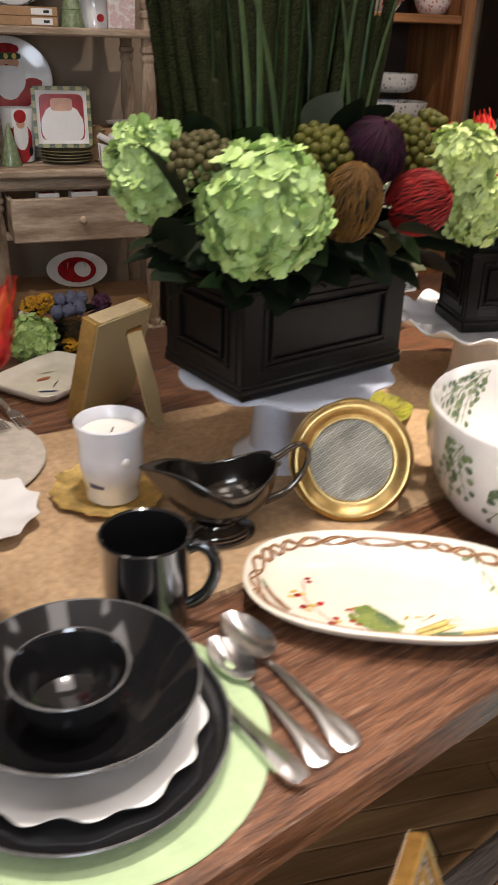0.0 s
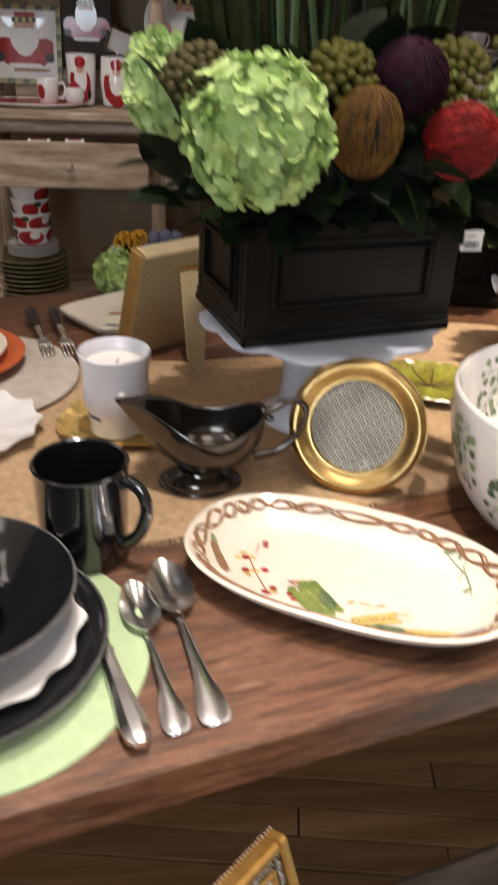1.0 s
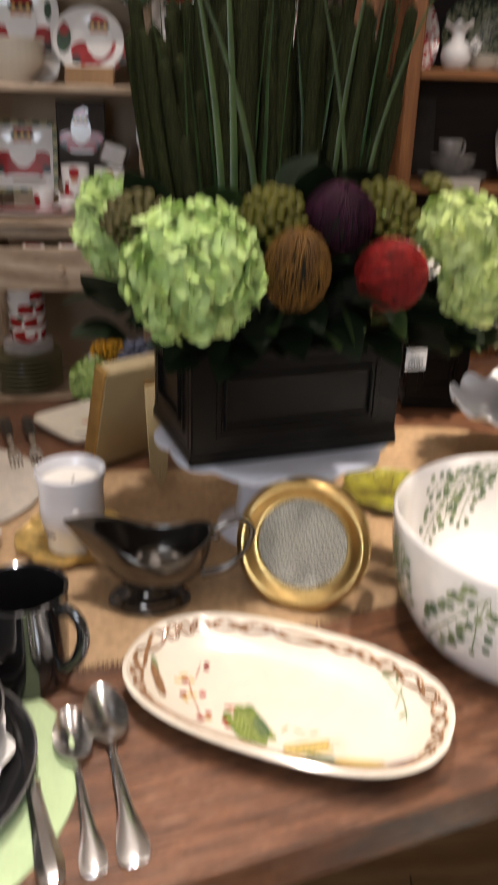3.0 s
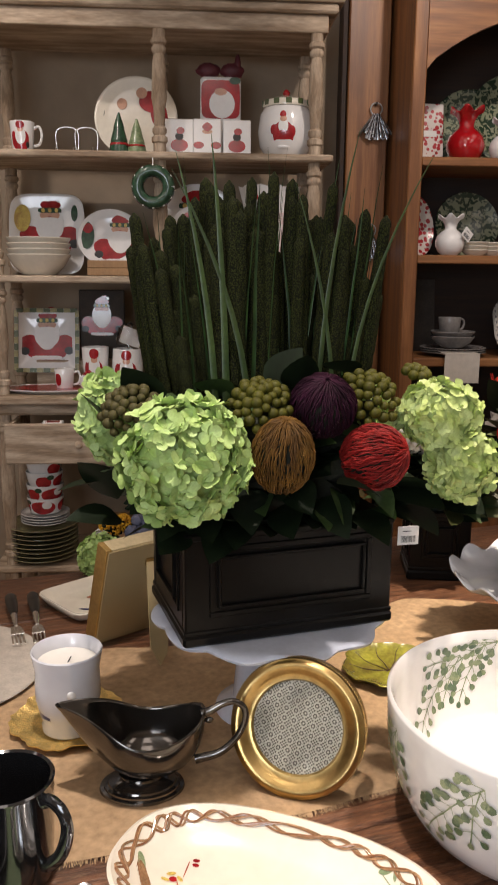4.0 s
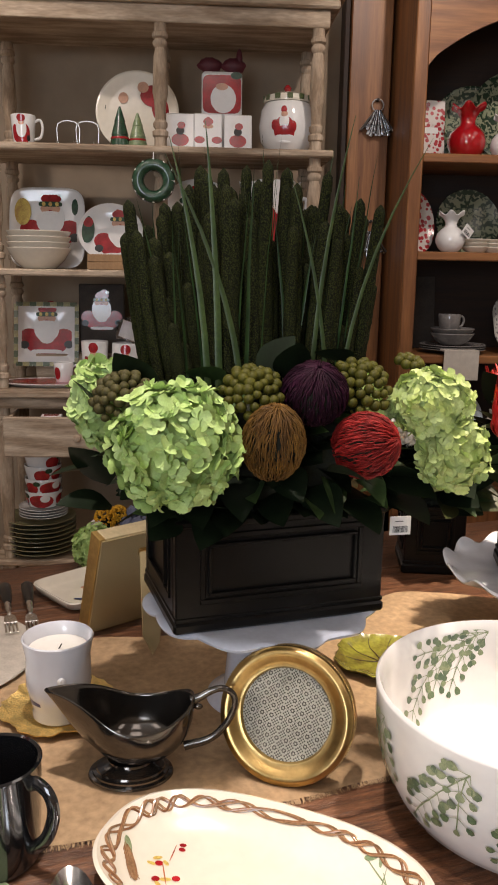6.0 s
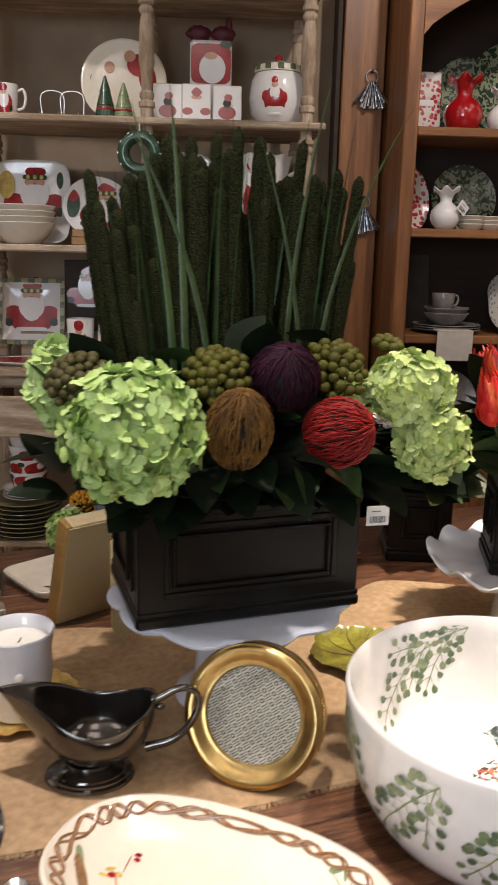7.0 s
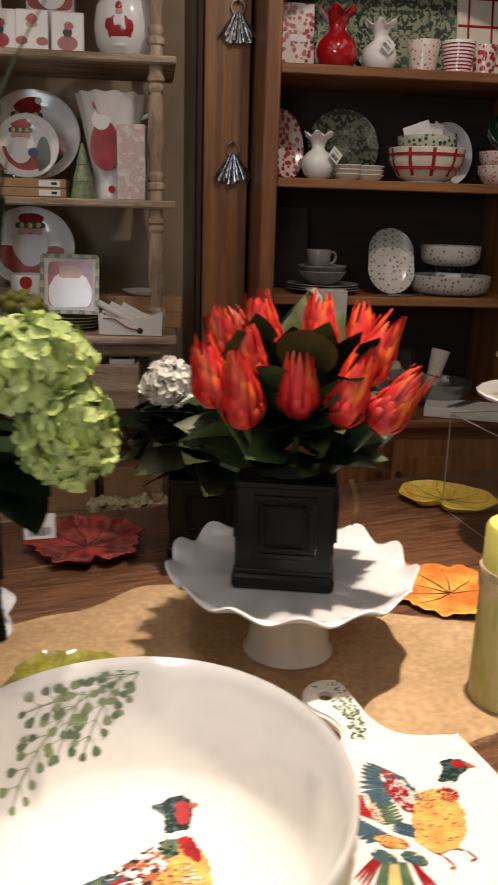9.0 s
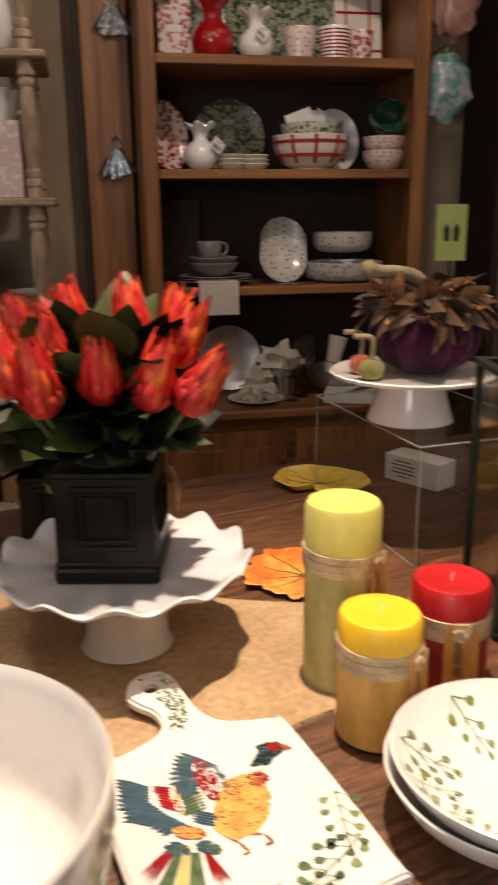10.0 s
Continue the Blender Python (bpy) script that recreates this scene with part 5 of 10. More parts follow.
def pillar(x, y, z0, r, h, waxes, side, label, cut=0.72):
    ob = thing("pillar_candle", x, y, z0, 0, label, "candle", "pillar candles")
    split = h * cut
    part("lower_wax", lathe([(0, 0), (r - 0.002, 0), (r, 0.002), (r, split), (0, split)], 48), waxes[1], ob)
    part("upper_wax", lathe([(0, split + 0.0003), (r + 0.0002, split + 0.0003), (r, h - 0.007), (r - 0.003, h - 0.001), (r - 0.006, h), (r - 0.012, h - 0.0015), (0.01, h - 0.004), (0, h - 0.004)], 48), waxes[0], ob)
    for k, z in enumerate((split - 0.004, split - 0.0125, split - 0.0215)):
        lean = 0.0012 * (k - 1)
        part("band", lathe([(r + 0.0004, z - 0.0048), (r + 0.0018, z - 0.0040), (r + 0.0022, z + 0.0036), (r + 0.0004, z + 0.0046)], 48, lambda a, i: (0.0003 * math.sin(7 * a + k), lean * math.cos(a + k))), raffia, ob)
    part("wick", tube([(0, 0, h - 0.005), (0.0006, 0, h + 0.002), (0.003, 0.001, h + 0.006)], 0.0009, 6), wax_white, ob)
    # long paper tag hung from the band by a loose bow of raffia
    hang = pose(0, 0, 0, 0, 0, side + 90) @ pose(0, -r - 0.0050, split - 0.078, 86, 0, 0)
    tag = part("tag", slab([(-0.020, -0.02), (0.020, -0.02), (0.020, 0.066), (0.011, 0.080), (-0.011, 0.080), (-0.020, 0.066)], 0, 0.0007, 0.0001), kraft, ob, "orange-tan paper tag", smooth=False, at=hang)
    m = Mesh()
    rng = random.Random(int(1000 * x))
    for k in range(34):
        u, v = -0.003 + rng.uniform(-0.0006, 0.0006), -0.006 + 0.0019 * k
        if k in (9, 10, 18):
            continue
        l = rng.uniform(0.003, 0.0062)
        m.add(flat_shape([(u - l, v), (u + l, v), (u + l, v + 0.0009), (u - l, v + 0.0009)], 0.0010))
    part("writing", m, ink_brown, tag, smooth=False)
    turn = pose(0, 0, 0, 0, 0, side + 90)
    part("tie", tube(smooth_path([turn @ Vector((u, -r - 0.002 + v, split - 0.012 + w)) for u, v, w in ((-0.010, 0.0, 0.002), (-0.002, -0.003, 0.006), (0.004, -0.004, -0.002), (0.008, -0.004, 0.012))], 5), 0.0014, 6, 1.5), raffia, ob)
    return ob


pillar(1.461, 1.112, TOP + 0.004, 0.0435, 0.222, (wax_green, wax_mottled_green), -45, "tall mottled green pillar candle banded with raffia and tag", 0.76)
pillar(1.468, 1.004, TOP + 0.003, 0.0435, 0.140, (wax_yellow, wax_mottled_gold), -48, "short golden yellow pillar candle banded with raffia and tag", 0.78)
pillar(1.586, 1.088, TOP + 0.001, 0.0455, 0.128, (wax_red, wax_mottled_red), -98, "short deep red pillar candle banded with raffia and tag")


# ---- two white bowls, stacked ----
def stacked_bowls():
    prof = [(0, 0), (0.055, 0.0), (0.058, 0.004), (0.085, 0.016), (0.108, 0.038), (0.1165, 0.054), (0.1175, 0.057), (0.115, 0.058), (0.105, 0.042), (0.083, 0.021), (0.055, 0.0095), (0, 0.008)]
    rng = random.Random(8)
    for k, z in enumerate((0.0, 0.0165)):
        ob = thing("soup_bowl", 1.543 + 0.004 * k, 0.852 - 0.003 * k, TOP + 0.0015 + z, 0, "white bowl painted with green sprigs in stack of two", "bowl", "stacked soup bowls")
        part("body", lathe(prof, 80), white_glaze, ob)
        if k:
            def inner(u, v, o=0.0):
                r = 0.050 + v
                for (r0, z0), (r1, z1) in zip(((0.05, 0.0092), (0.083, 0.021), (0.105, 0.042)), ((0.083, 0.021), (0.105, 0.042), (0.118, 0.06))):
                    if r <= r1:
                        zz = z0 + (z1 - z0) * (r - r0) / (r1 - r0)
                        break
                a = u / 0.09
                return (r * math.cos(a), r * math.sin(a), zz + 0.0012)
            m = Mesh()
            for a in (150, 176, 200, 226, 252, 100, 60, 20, -30):
                sprig(m, inner, radians(a) * 0.09, 0.058, radians(250), 0.050, rng, grow=0.8)
            tagged(part("painted_sprig", m, [leaf_glaze, leaf_bright, leaf_glaze], ob, angle=180), kind="stuff")


stacked_bowls()


# ---- surfaces of flowers and planters ----
black_wood = surface("black_painted_wood", (0.0058, 0.0052, 0.0045), 0.30, 0, 0.2, 14, 0.0006, 0.0003, second=(0.0040, 0.0036, 0.0032), spec=0.20)
# moss in the pots; also the painted shade in gaps of flower heads
moss = surface("dark_moss_and_gaps", (0.02, 0.024, 0.012), 0.95, 0, 0.3, 60, 0.004)
petal_green = surface("lime_petals", (0.46, 0.62, 0.24), 0.55, 0, 0.12, 70, 0.0003, second=(0.35, 0.50, 0.14), island=0.22)
petal_lime = surface("pale_lime_petals", (0.50, 0.61, 0.24), 0.55, 0, 0.12, 70, 0.0003, second=(0.40, 0.50, 0.14), island=0.2)
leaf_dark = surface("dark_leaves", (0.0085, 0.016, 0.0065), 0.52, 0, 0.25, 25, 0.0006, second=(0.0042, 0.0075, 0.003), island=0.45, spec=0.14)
leaf_mid = surface("green_leaves", (0.050, 0.086, 0.022), 0.42, 0, 0.25, 25, 0.0006, second=(0.028, 0.055, 0.018), island=0.4)
# lit specks and the shade between grains are in the spike colour
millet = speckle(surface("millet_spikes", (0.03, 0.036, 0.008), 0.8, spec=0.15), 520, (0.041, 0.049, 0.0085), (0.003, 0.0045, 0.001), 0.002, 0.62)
reed = surface("reed_blades", (0.024, 0.058, 0.013), 0.45, 0, 0.2, 30, 0.0002, second=(0.011, 0.028, 0.008), island=0.5, spec=0.3)
berry_skin = surface("olive_berries", (0.082, 0.079, 0.008), 0.6, 0, 0.2, 160, 0.0008, second=(0.052, 0.050, 0.005), island=0.3, spec=0.22)
berry_brown = surface("brown_berries", (0.072, 0.066, 0.020), 0.6, 0, 0.2, 160, 0.0008, second=(0.055, 0.046, 0.016), island=0.25, spec=0.22)
banksia_gold = surface("gold_banksia", (0.135, 0.066, 0.009), 0.7, 0, 0.25, 40, second=(0.070, 0.032, 0.005), island=0.45, spec=0.3)
banksia_red = surface("red_banksia", (0.36, 0.014, 0.010), 0.65, 0, 0.25, 40, second=(0.18, 0.008, 0.006), island=0.45, spec=0.3)
banksia_plum = surface("plum_banksia", (0.034, 0.005, 0.019), 0.65, 0, 0.25, 40, second=(0.013, 0.002, 0.007), island=0.45, spec=0.2)
yellow_petals = surface("yellow_petals", (0.70, 0.38, 0.015), 0.6, 0, 0.2, 60, 0.001, second=(0.58, 0.28, 0.01), island=0.25)
thistle_blue = surface("thistle_blue", (0.14, 0.15, 0.21), 0.7, 0, 0.3, 90, 0.003, 0.001, second=(0.09, 0.10, 0.16))
cream_petals = surface("cream_petals", (0.72, 0.66, 0.42), 0.6, 0, 0.1, 40, island=0.12)
white_petals = surface("white_petals", (0.90, 0.90, 0.86), 0.6, 0, 0.06, 40, island=0.1)
plum_petals = surface("plum_petals", (0.10, 0.02, 0.06), 0.6, 0, 0.2, 60, island=0.3)
protea_red = surface("protea_bracts", (0.52, 0.014, 0.012), 0.5, 0, 0.15, 38, 0.0004, stretch=(1.6, 1.6, 0.5), second=(0.76, 0.18, 0.03), spread=(0.30, 0.48), island=0.40)
paper_white = surface("white_paper", (0.78, 0.77, 0.74), 0.7, 0, 0.03, 20)
paper_ink = surface("black_ink", (0.02, 0.02, 0.02), 0.7, 0, 0.1, 20)
twine = surface("jute_twine", (0.36, 0.20, 0.09), 0.9, 0, 0.3, 80, 0.0006)


def leaf_data(name, material, length, width, **more):
    """Mesh data shared by alike leaves."""
    ob = make(name, blade(length, width, **more), material, angle=180)
    data = ob.data
    bpy.data.objects.remove(ob)
    return data


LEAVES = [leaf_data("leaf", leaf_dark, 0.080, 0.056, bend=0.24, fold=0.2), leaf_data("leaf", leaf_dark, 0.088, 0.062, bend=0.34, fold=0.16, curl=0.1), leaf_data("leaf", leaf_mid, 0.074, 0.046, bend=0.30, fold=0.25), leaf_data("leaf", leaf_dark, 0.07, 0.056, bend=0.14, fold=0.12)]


leaf_olive = surface("olive_leaves", (0.060, 0.072, 0.020), 0.45, 0, 0.25, 25, 0.0006, second=(0.03, 0.036, 0.012), island=0.4)
POT_LEAVES = LEAVES + [leaf_data("leaf", leaf_olive, 0.088, 0.060, bend=0.34, fold=0.35), leaf_data("leaf", leaf_mid, 0.092, 0.060, bend=0.26, fold=0.4), leaf_data("leaf", leaf_olive, 0.076, 0.056, bend=0.2, fold=0.3, curl=0.12)]


def place_leaf(parent, data, at, way, spin=0.0, size=1.0):
    ob = new("leaf", data)
    ob.parent = parent
    ob.matrix_basis = Matrix.Translation(at) @ turned(way, spin) @ Matrix.Scale(size, 4)
    return ob


def hydrangea(parent, c, r, material, seed, n=230, squash=(1, 1, 1), petal=0.0128):
    """Mop head: florets of four broad round petals over a lumpy ball; c is in the parent's frame."""
    rng = random.Random(seed)
    m = Mesh()
    core = blob(r * 0.86 * squash[0], r * 0.86 * squash[1], r * 0.86 * squash[2], c, 16, 11, 0.12, seed)
    n = int(n * 1.75)
    for i in range(n):
        z = 1 - 2 * (i + 0.5) / n
        a = i * 2.39996 + rng.uniform(-0.25, 0.25)
        q = math.sqrt(1 - z * z)
        d = Vector((q * math.cos(a), q * math.sin(a), z))
        lump = 0.985 + 0.15 * noise.noise(d * 3.1 + Vector((seed, 0, 0))) + rng.uniform(-0.10, 0.05)
        p = Vector(c) + Vector((d.x * squash[0], d.y * squash[1], d.z * squash[2])) * r * lump
        nrm = (d + 0.80 * Vector((rng.uniform(-1, 1), rng.uniform(-1, 1), rng.uniform(-1, 1)))).normalized()
        rot = turned(nrm)
        spin = rng.uniform(0, 90)
        size = petal * rng.uniform(0.72, 1.12)
        for k in range(4):
            w = pose(0, 0, 0, 0, spin + 90 * k + rng.uniform(-10, 10), 0)
            cup, tilt = rng.uniform(-0.25, 0.75), rng.uniform(-0.30, 0.30)
            pts = [(0, 0, 0.0)]
            for u, v in ((0.24, 0.16), (0.46, 0.42), (0.50, 0.68), (0.36, 0.90), (0.0, 0.98), (-0.36, 0.90), (-0.50, 0.68), (-0.46, 0.42), (-0.24, 0.16)):
                pts.append((size * u, size * (cup * v * v * 0.5 + 0.22 * abs(u) + tilt * u), size * v))
            pts.append((0, size * cup * 0.15, size * 0.55))
            m.add((pts, [(10, j, (j + 1) % 10) for j in range(10)]), Matrix.Translation(p) @ rot @ w)
    head = part("hydrangea", m, material, parent, angle=180)
    tagged(head, kind="stuff")
    part("core", core, material, head)
    return head


def berries(parent, c, way, wide, seed, material, n=38, r=0.0068):
    """A domed cluster of round berries, each its own part."""
    rng = random.Random(seed)
    proto = part("berry", blob(r, r, r * 0.95, (0, 0, 0), 10, 7), material, parent)
    rot = turned(way) @ pose(0, 0, 0, -90, 0, 0)
    for i in range(n):
        q = math.sqrt((i + 0.5) / n)
        a = i * 2.39996
        p = Vector((wide * q * math.cos(a), wide * q * math.sin(a), wide * 0.62 * (1 - q * q) + rng.uniform(-0.0015, 0.0015)))
        ob = proto if i == 0 else new("berry", proto.data)
        ob.parent = parent
        ob.matrix_basis = Matrix.Translation(Vector(c) + (rot @ p)) @ Matrix.Scale(rng.uniform(0.8, 1.1), 4)


def banksia(parent, c, r, h, axis, material, seed, n=1000, open_top=0.0):
    """Bristly head: stiff wiry styles that rise from the base, bow outwards and bend in towards the crown."""
    rng = random.Random(seed)
    m = Mesh()
    rot = Matrix.Translation(c) @ turned(axis) @ pose(0, 0, 0, -90, 0, 0)
    for i in range(n):
        a = rng.uniform(0, TAU)
        t0 = -1.35 + 2.5 * (i + rng.random()) / n
        span = rng.uniform(0.45, 0.75)
        sway, w, lift = rng.uniform(-0.08, 0.08), rng.uniform(0.00055, 0.00090), rng.uniform(0.0, 0.06)
        pts = []
        for k in range(6):
            q = k / 5
            p = min(1.50, t0 + span * q)
            out = 0.92 + lift + 0.12 * math.sin(math.pi * min(1.0, 0.15 + q * 0.85)) + open_top * q * q * max(0.0, p)
            b = a + sway * q + 0.025 * math.sin(9 * q + i)
            pts.append(Vector((r * out * math.cos(p) * math.cos(b), r * out * math.cos(p) * math.sin(b), h * out * math.sin(p))))
        m.add(tube(pts, [w, w, w, w, w * 1.1, w * 0.9], 4, 1.0, False), rot)
    head = part("banksia", m, material, parent, angle=180)
    tagged(head, kind="stuff")
    inside = Mesh()
    inside.add(blob(r * 0.88, r * 0.88, h * 0.88, (0, 0, 0), 18, 12), rot)
    # dark core colour stands in for shade between the styles
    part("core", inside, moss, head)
    return head


def panelled_box(ob, w, d, h, wall=0.014, lip=0.006, plinth=0.018, margin=0.044):
    """Planter with raised mouldings round a sunk panel on each side. Origin: middle of the foot."""
    for name, sx, sy, x, y in (("front_panel", w, wall, 0, -d / 2 + wall / 2), ("back_panel", w, wall, 0, d / 2 - wall / 2), ("side_panel", wall, d - 2 * wall - 0.001, -w / 2 + wall / 2, 0), ("side_panel", wall, d - 2 * wall - 0.001, w / 2 - wall / 2, 0)):
        side = part(name, box(sx, sy, h - 0.004, (x, y, h / 2 + 0.001), 0.002), black_wood, ob, smooth=False)
        along = sx if sx > sy else d
        sign = (-1 if y < 0 else 1) if sx > sy else (-1 if x < 0 else 1)
        inner, hh = along - margin, h - plinth - 0.046
        zc = plinth + (h - plinth) / 2 + 0.002
        rails = Mesh()
        for k, (t, p) in enumerate(((0.007, 0.0045), (0.004, 0.008))):
            a, b = inner / 2 - k * 0.010, hh / 2 - k * 0.010
            for s in (-1, 1):
                for size, c in (((2 * a, p, t), (0, 0, zc + s * b)), ((t, p, 2 * b - t), (s * (a - t / 2), 0, zc))):
                    off = sign * ((d if sx > sy else w) / 2 + p / 2 - 0.002)
                    if sx > sy:
                        rails.add(box(*size, (c[0] + x, off, c[2]), 0.0015))
                    else:
                        rails.add(box(size[1], size[0], size[2], (off, c[0] + y, c[2]), 0.0015))
        part("panel_moulding", rails, black_wood, side, smooth=False)
    part("plinth", box(w + 2 * lip, d + 2 * lip, plinth, (0, 0, plinth / 2), 0.004), black_wood, ob, smooth=False)
    part("plinth_moulding", box(w + lip, d + lip, 0.006, (0, 0, plinth + 0.0035), 0.0025), black_wood, ob, smooth=False)
    part("rim", box(w + lip, d + lip, 0.010, (0, 0, h - 0.005), 0.003), black_wood, ob, smooth=False)
    part("moss", blob(w / 2 - wall, d / 2 - wall, 0.02, (0, 0, h - 0.004), 18, 8, 0.3, 2), moss, ob)


def price_tag(x, y, z, turn, label, tilt=0):
    ob = thing("price_tag", x, y, z, turn, label, "price tag", rx=tilt)
    part("card", box(0.030, 0.0008, 0.026, (0, 0, 0), 0.0002), paper_white, ob, smooth=False)
    m = Mesh()
    rng = random.Random(5)
    u = -0.010
    while u < 0.010:
        w = rng.choice((0.0005, 0.001, 0.0007))
        m.add(box(w, 0.0003, 0.009, (u, -0.0007, -0.005), 0.00005))
        u += w + rng.choice((0.0006, 0.0009))
    m.add(box(0.012, 0.0003, 0.0012, (-0.002, -0.0007, 0.006), 0.00005))
    part("barcode", m, paper_ink, ob, smooth=False)
    return ob


# ---- scalloped cake stands ----
def cake_stand(x, y, top, r, foot_r, waves, depth, material, label, lip=0.012, turn=0.0, neck=0.6, flare=0.35, wave=0.75):
    ob = thing("cake_stand", x, y, TOP, turn, label, "cake stand")
    h = top - TOP
    def frill(a, i):
        if 2 <= i <= 6:
            k = (0.35, 1.0, 1.0, 1.0, 0.3)[i - 2]
            return (depth * flare * k * (math.sin(waves * a) if wave > 0.5 else 2 * abs(math.sin(waves * a / 2)) - 1), depth * k * math.sin(waves * a + 0.4) * wave * (0.5 if wave > 0.5 else 1))
        return (0, 0)
    under = 0.008 + 0.6 * lip
    part("plate", lathe([(0, h - under), (r * 0.55, h - 0.9 * under), (r * 0.86, h - 0.003), (r * 0.985, h + lip - 0.006), (r, h + lip - 0.002), (r * 0.985, h + lip), (r * 0.93, h + 0.002 + 0.45 * lip), (r * 0.84, h + 0.0008), (0, h)], 168, frill), material, ob, angle=60)
    part("pedestal", lathe([(0, 0.003), (foot_r * 0.93, 0.003), (foot_r, 0.006), (foot_r * 0.98, 0.010), (foot_r * (neck + 0.06), h * 0.16), (foot_r * neck, h * 0.5), (foot_r * neck, h * 0.72), (foot_r * (neck + 0.1), h - under - 0.002), (0, h - under - 0.0015)], 56), material, ob)
    return ob


cake_stand(0.742, 1.072, 0.9085, 0.153, 0.072, 11, 0.006, blue_white, "cool white scalloped cake stand under the black planter", 0.001, 5, 0.6, 0.9, 0.35)
cake_stand(1.218, 1.246, 0.8720, 0.159, 0.060, 13, 0.0200, cool_glaze, "white ceramic cake stand with a deeply ruffled rim", 0.0135, 10, 0.84, 0.20)


# ---- main arrangement ----
def main_arrangement():
    ox, oy, rz = 0.627, 0.948, 14.5
    w, d, h = 0.274, 0.182, 0.142
    c, s = math.cos(radians(rz)), math.sin(radians(rz))
    cx, cy = ox + c * 0.142 - s * 0.095, oy + s * 0.142 + c * 0.095
    planter = thing("planter", cx, cy, 0.9105, rz, "rectangular black panelled wooden planter on a white cake stand", "planter")
    panelled_box(planter, w, d, h, 0.014, 0.003, 0.014, 0.060)
    # flowers keep the world's directions
    ob = thing("flower_arrangement", cx, cy, 0.9105 + h, 0, "dense arrangement of lime hydrangea, banksia, berries and tall green millet", "flower arrangement")
    def at(x, y, z):
        return (x - cx, y - cy, z - 0.9105 - h)
    rng = random.Random(7)
    hydrangea(ob, at(0.631, 0.905, 1.155), 0.066, petal_green, 1, 250, (1.02, 0.9, 0.98))
    hydrangea(ob, at(0.938, 0.996, 1.188), 0.045, petal_lime, 2, 170, (1.05, 1, 0.86), 0.0100)
    hydrangea(ob, at(0.966, 0.988, 1.130), 0.042, petal_lime, 3, 150, (0.95, 1, 1.05), 0.0100)
    hydrangea(ob, at(0.545, 1.045, 1.178), 0.048, petal_green, 4, 150, (0.9, 1, 1.05))
    hydrangea(ob, at(0.86, 1.16, 1.16), 0.055, petal_green, 5, 90)
    hydrangea(ob, at(0.64, 1.17, 1.16), 0.055, petal_green, 6, 90)
    banksia(ob, at(0.740, 0.915, 1.156), 0.033, 0.042, (0.05, -0.32, 1), banksia_gold, 1)
    banksia(ob, at(0.791, 0.963, 1.204), 0.036, 0.034, (0.05, -0.62, 1), banksia_plum, 2, 900, 0.12)
    banksia(ob, at(0.850, 0.946, 1.147), 0.036, 0.037, (0.9, -0.45, 0.32), banksia_red, 3)
    berries(ob, at(0.718, 0.950, 1.206), (0, -0.75, 0.65), 0.035, 1, berry_skin)
    berries(ob, at(0.847, 0.984, 1.210), (0.1, -0.75, 0.65), 0.037, 2, berry_skin, 36)
    berries(ob, at(0.570, 0.940, 1.203), (-0.3, -0.6, 0.7), 0.032, 3, berry_brown, 34, 0.0062)
    berries(ob, at(0.925, 1.05, 1.225), (0.5, -0.3, 0.8), 0.022, 4, berry_skin, 20)
    # added filler in the same dark colour, closes gaps between the leaves
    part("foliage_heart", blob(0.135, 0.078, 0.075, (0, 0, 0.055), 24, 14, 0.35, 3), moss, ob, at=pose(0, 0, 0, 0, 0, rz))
    # skirt of leaves over the rim, then leaves among the flowers
    cs = Vector((c, s, 0))
    nv = Vector((-s, c, 0))
    for side in range(4):
        count = 26 if side in (0, 2) else 16
        for k in range(count):
            t = (k + rng.uniform(0.1, 0.9)) / count - 0.5
            if side in (0, 2):
                sg = -1 if side == 0 else 1
                base = cs * t * (w + 0.04) + nv * sg * (d / 2 - 0.015)
                way = nv * sg + cs * (t * 1.2 + rng.uniform(-0.6, 0.6))
            else:
                sg = -1 if side == 1 else 1
                base = nv * t * d + cs * sg * (w / 2 - 0.015)
                way = cs * sg + nv * (t * 1.2 + rng.uniform(-0.5, 0.5))
            way.z = rng.uniform(-0.30, 0.30)
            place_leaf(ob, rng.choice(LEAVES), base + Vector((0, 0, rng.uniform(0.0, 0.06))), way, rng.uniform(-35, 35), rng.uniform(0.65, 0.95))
    for k in range(150):
        a = rng.uniform(0, TAU)
        base = cs * (0.115 * math.cos(a) * rng.uniform(0.3, 1)) + nv * (0.065 * math.sin(a) * rng.uniform(0.3, 1)) + Vector((0, 0, rng.uniform(0.03, 0.15)))
        way = Vector((math.cos(a), math.sin(a), rng.uniform(-0.1, 1.0)))
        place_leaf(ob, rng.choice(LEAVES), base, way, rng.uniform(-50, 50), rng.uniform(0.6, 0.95))
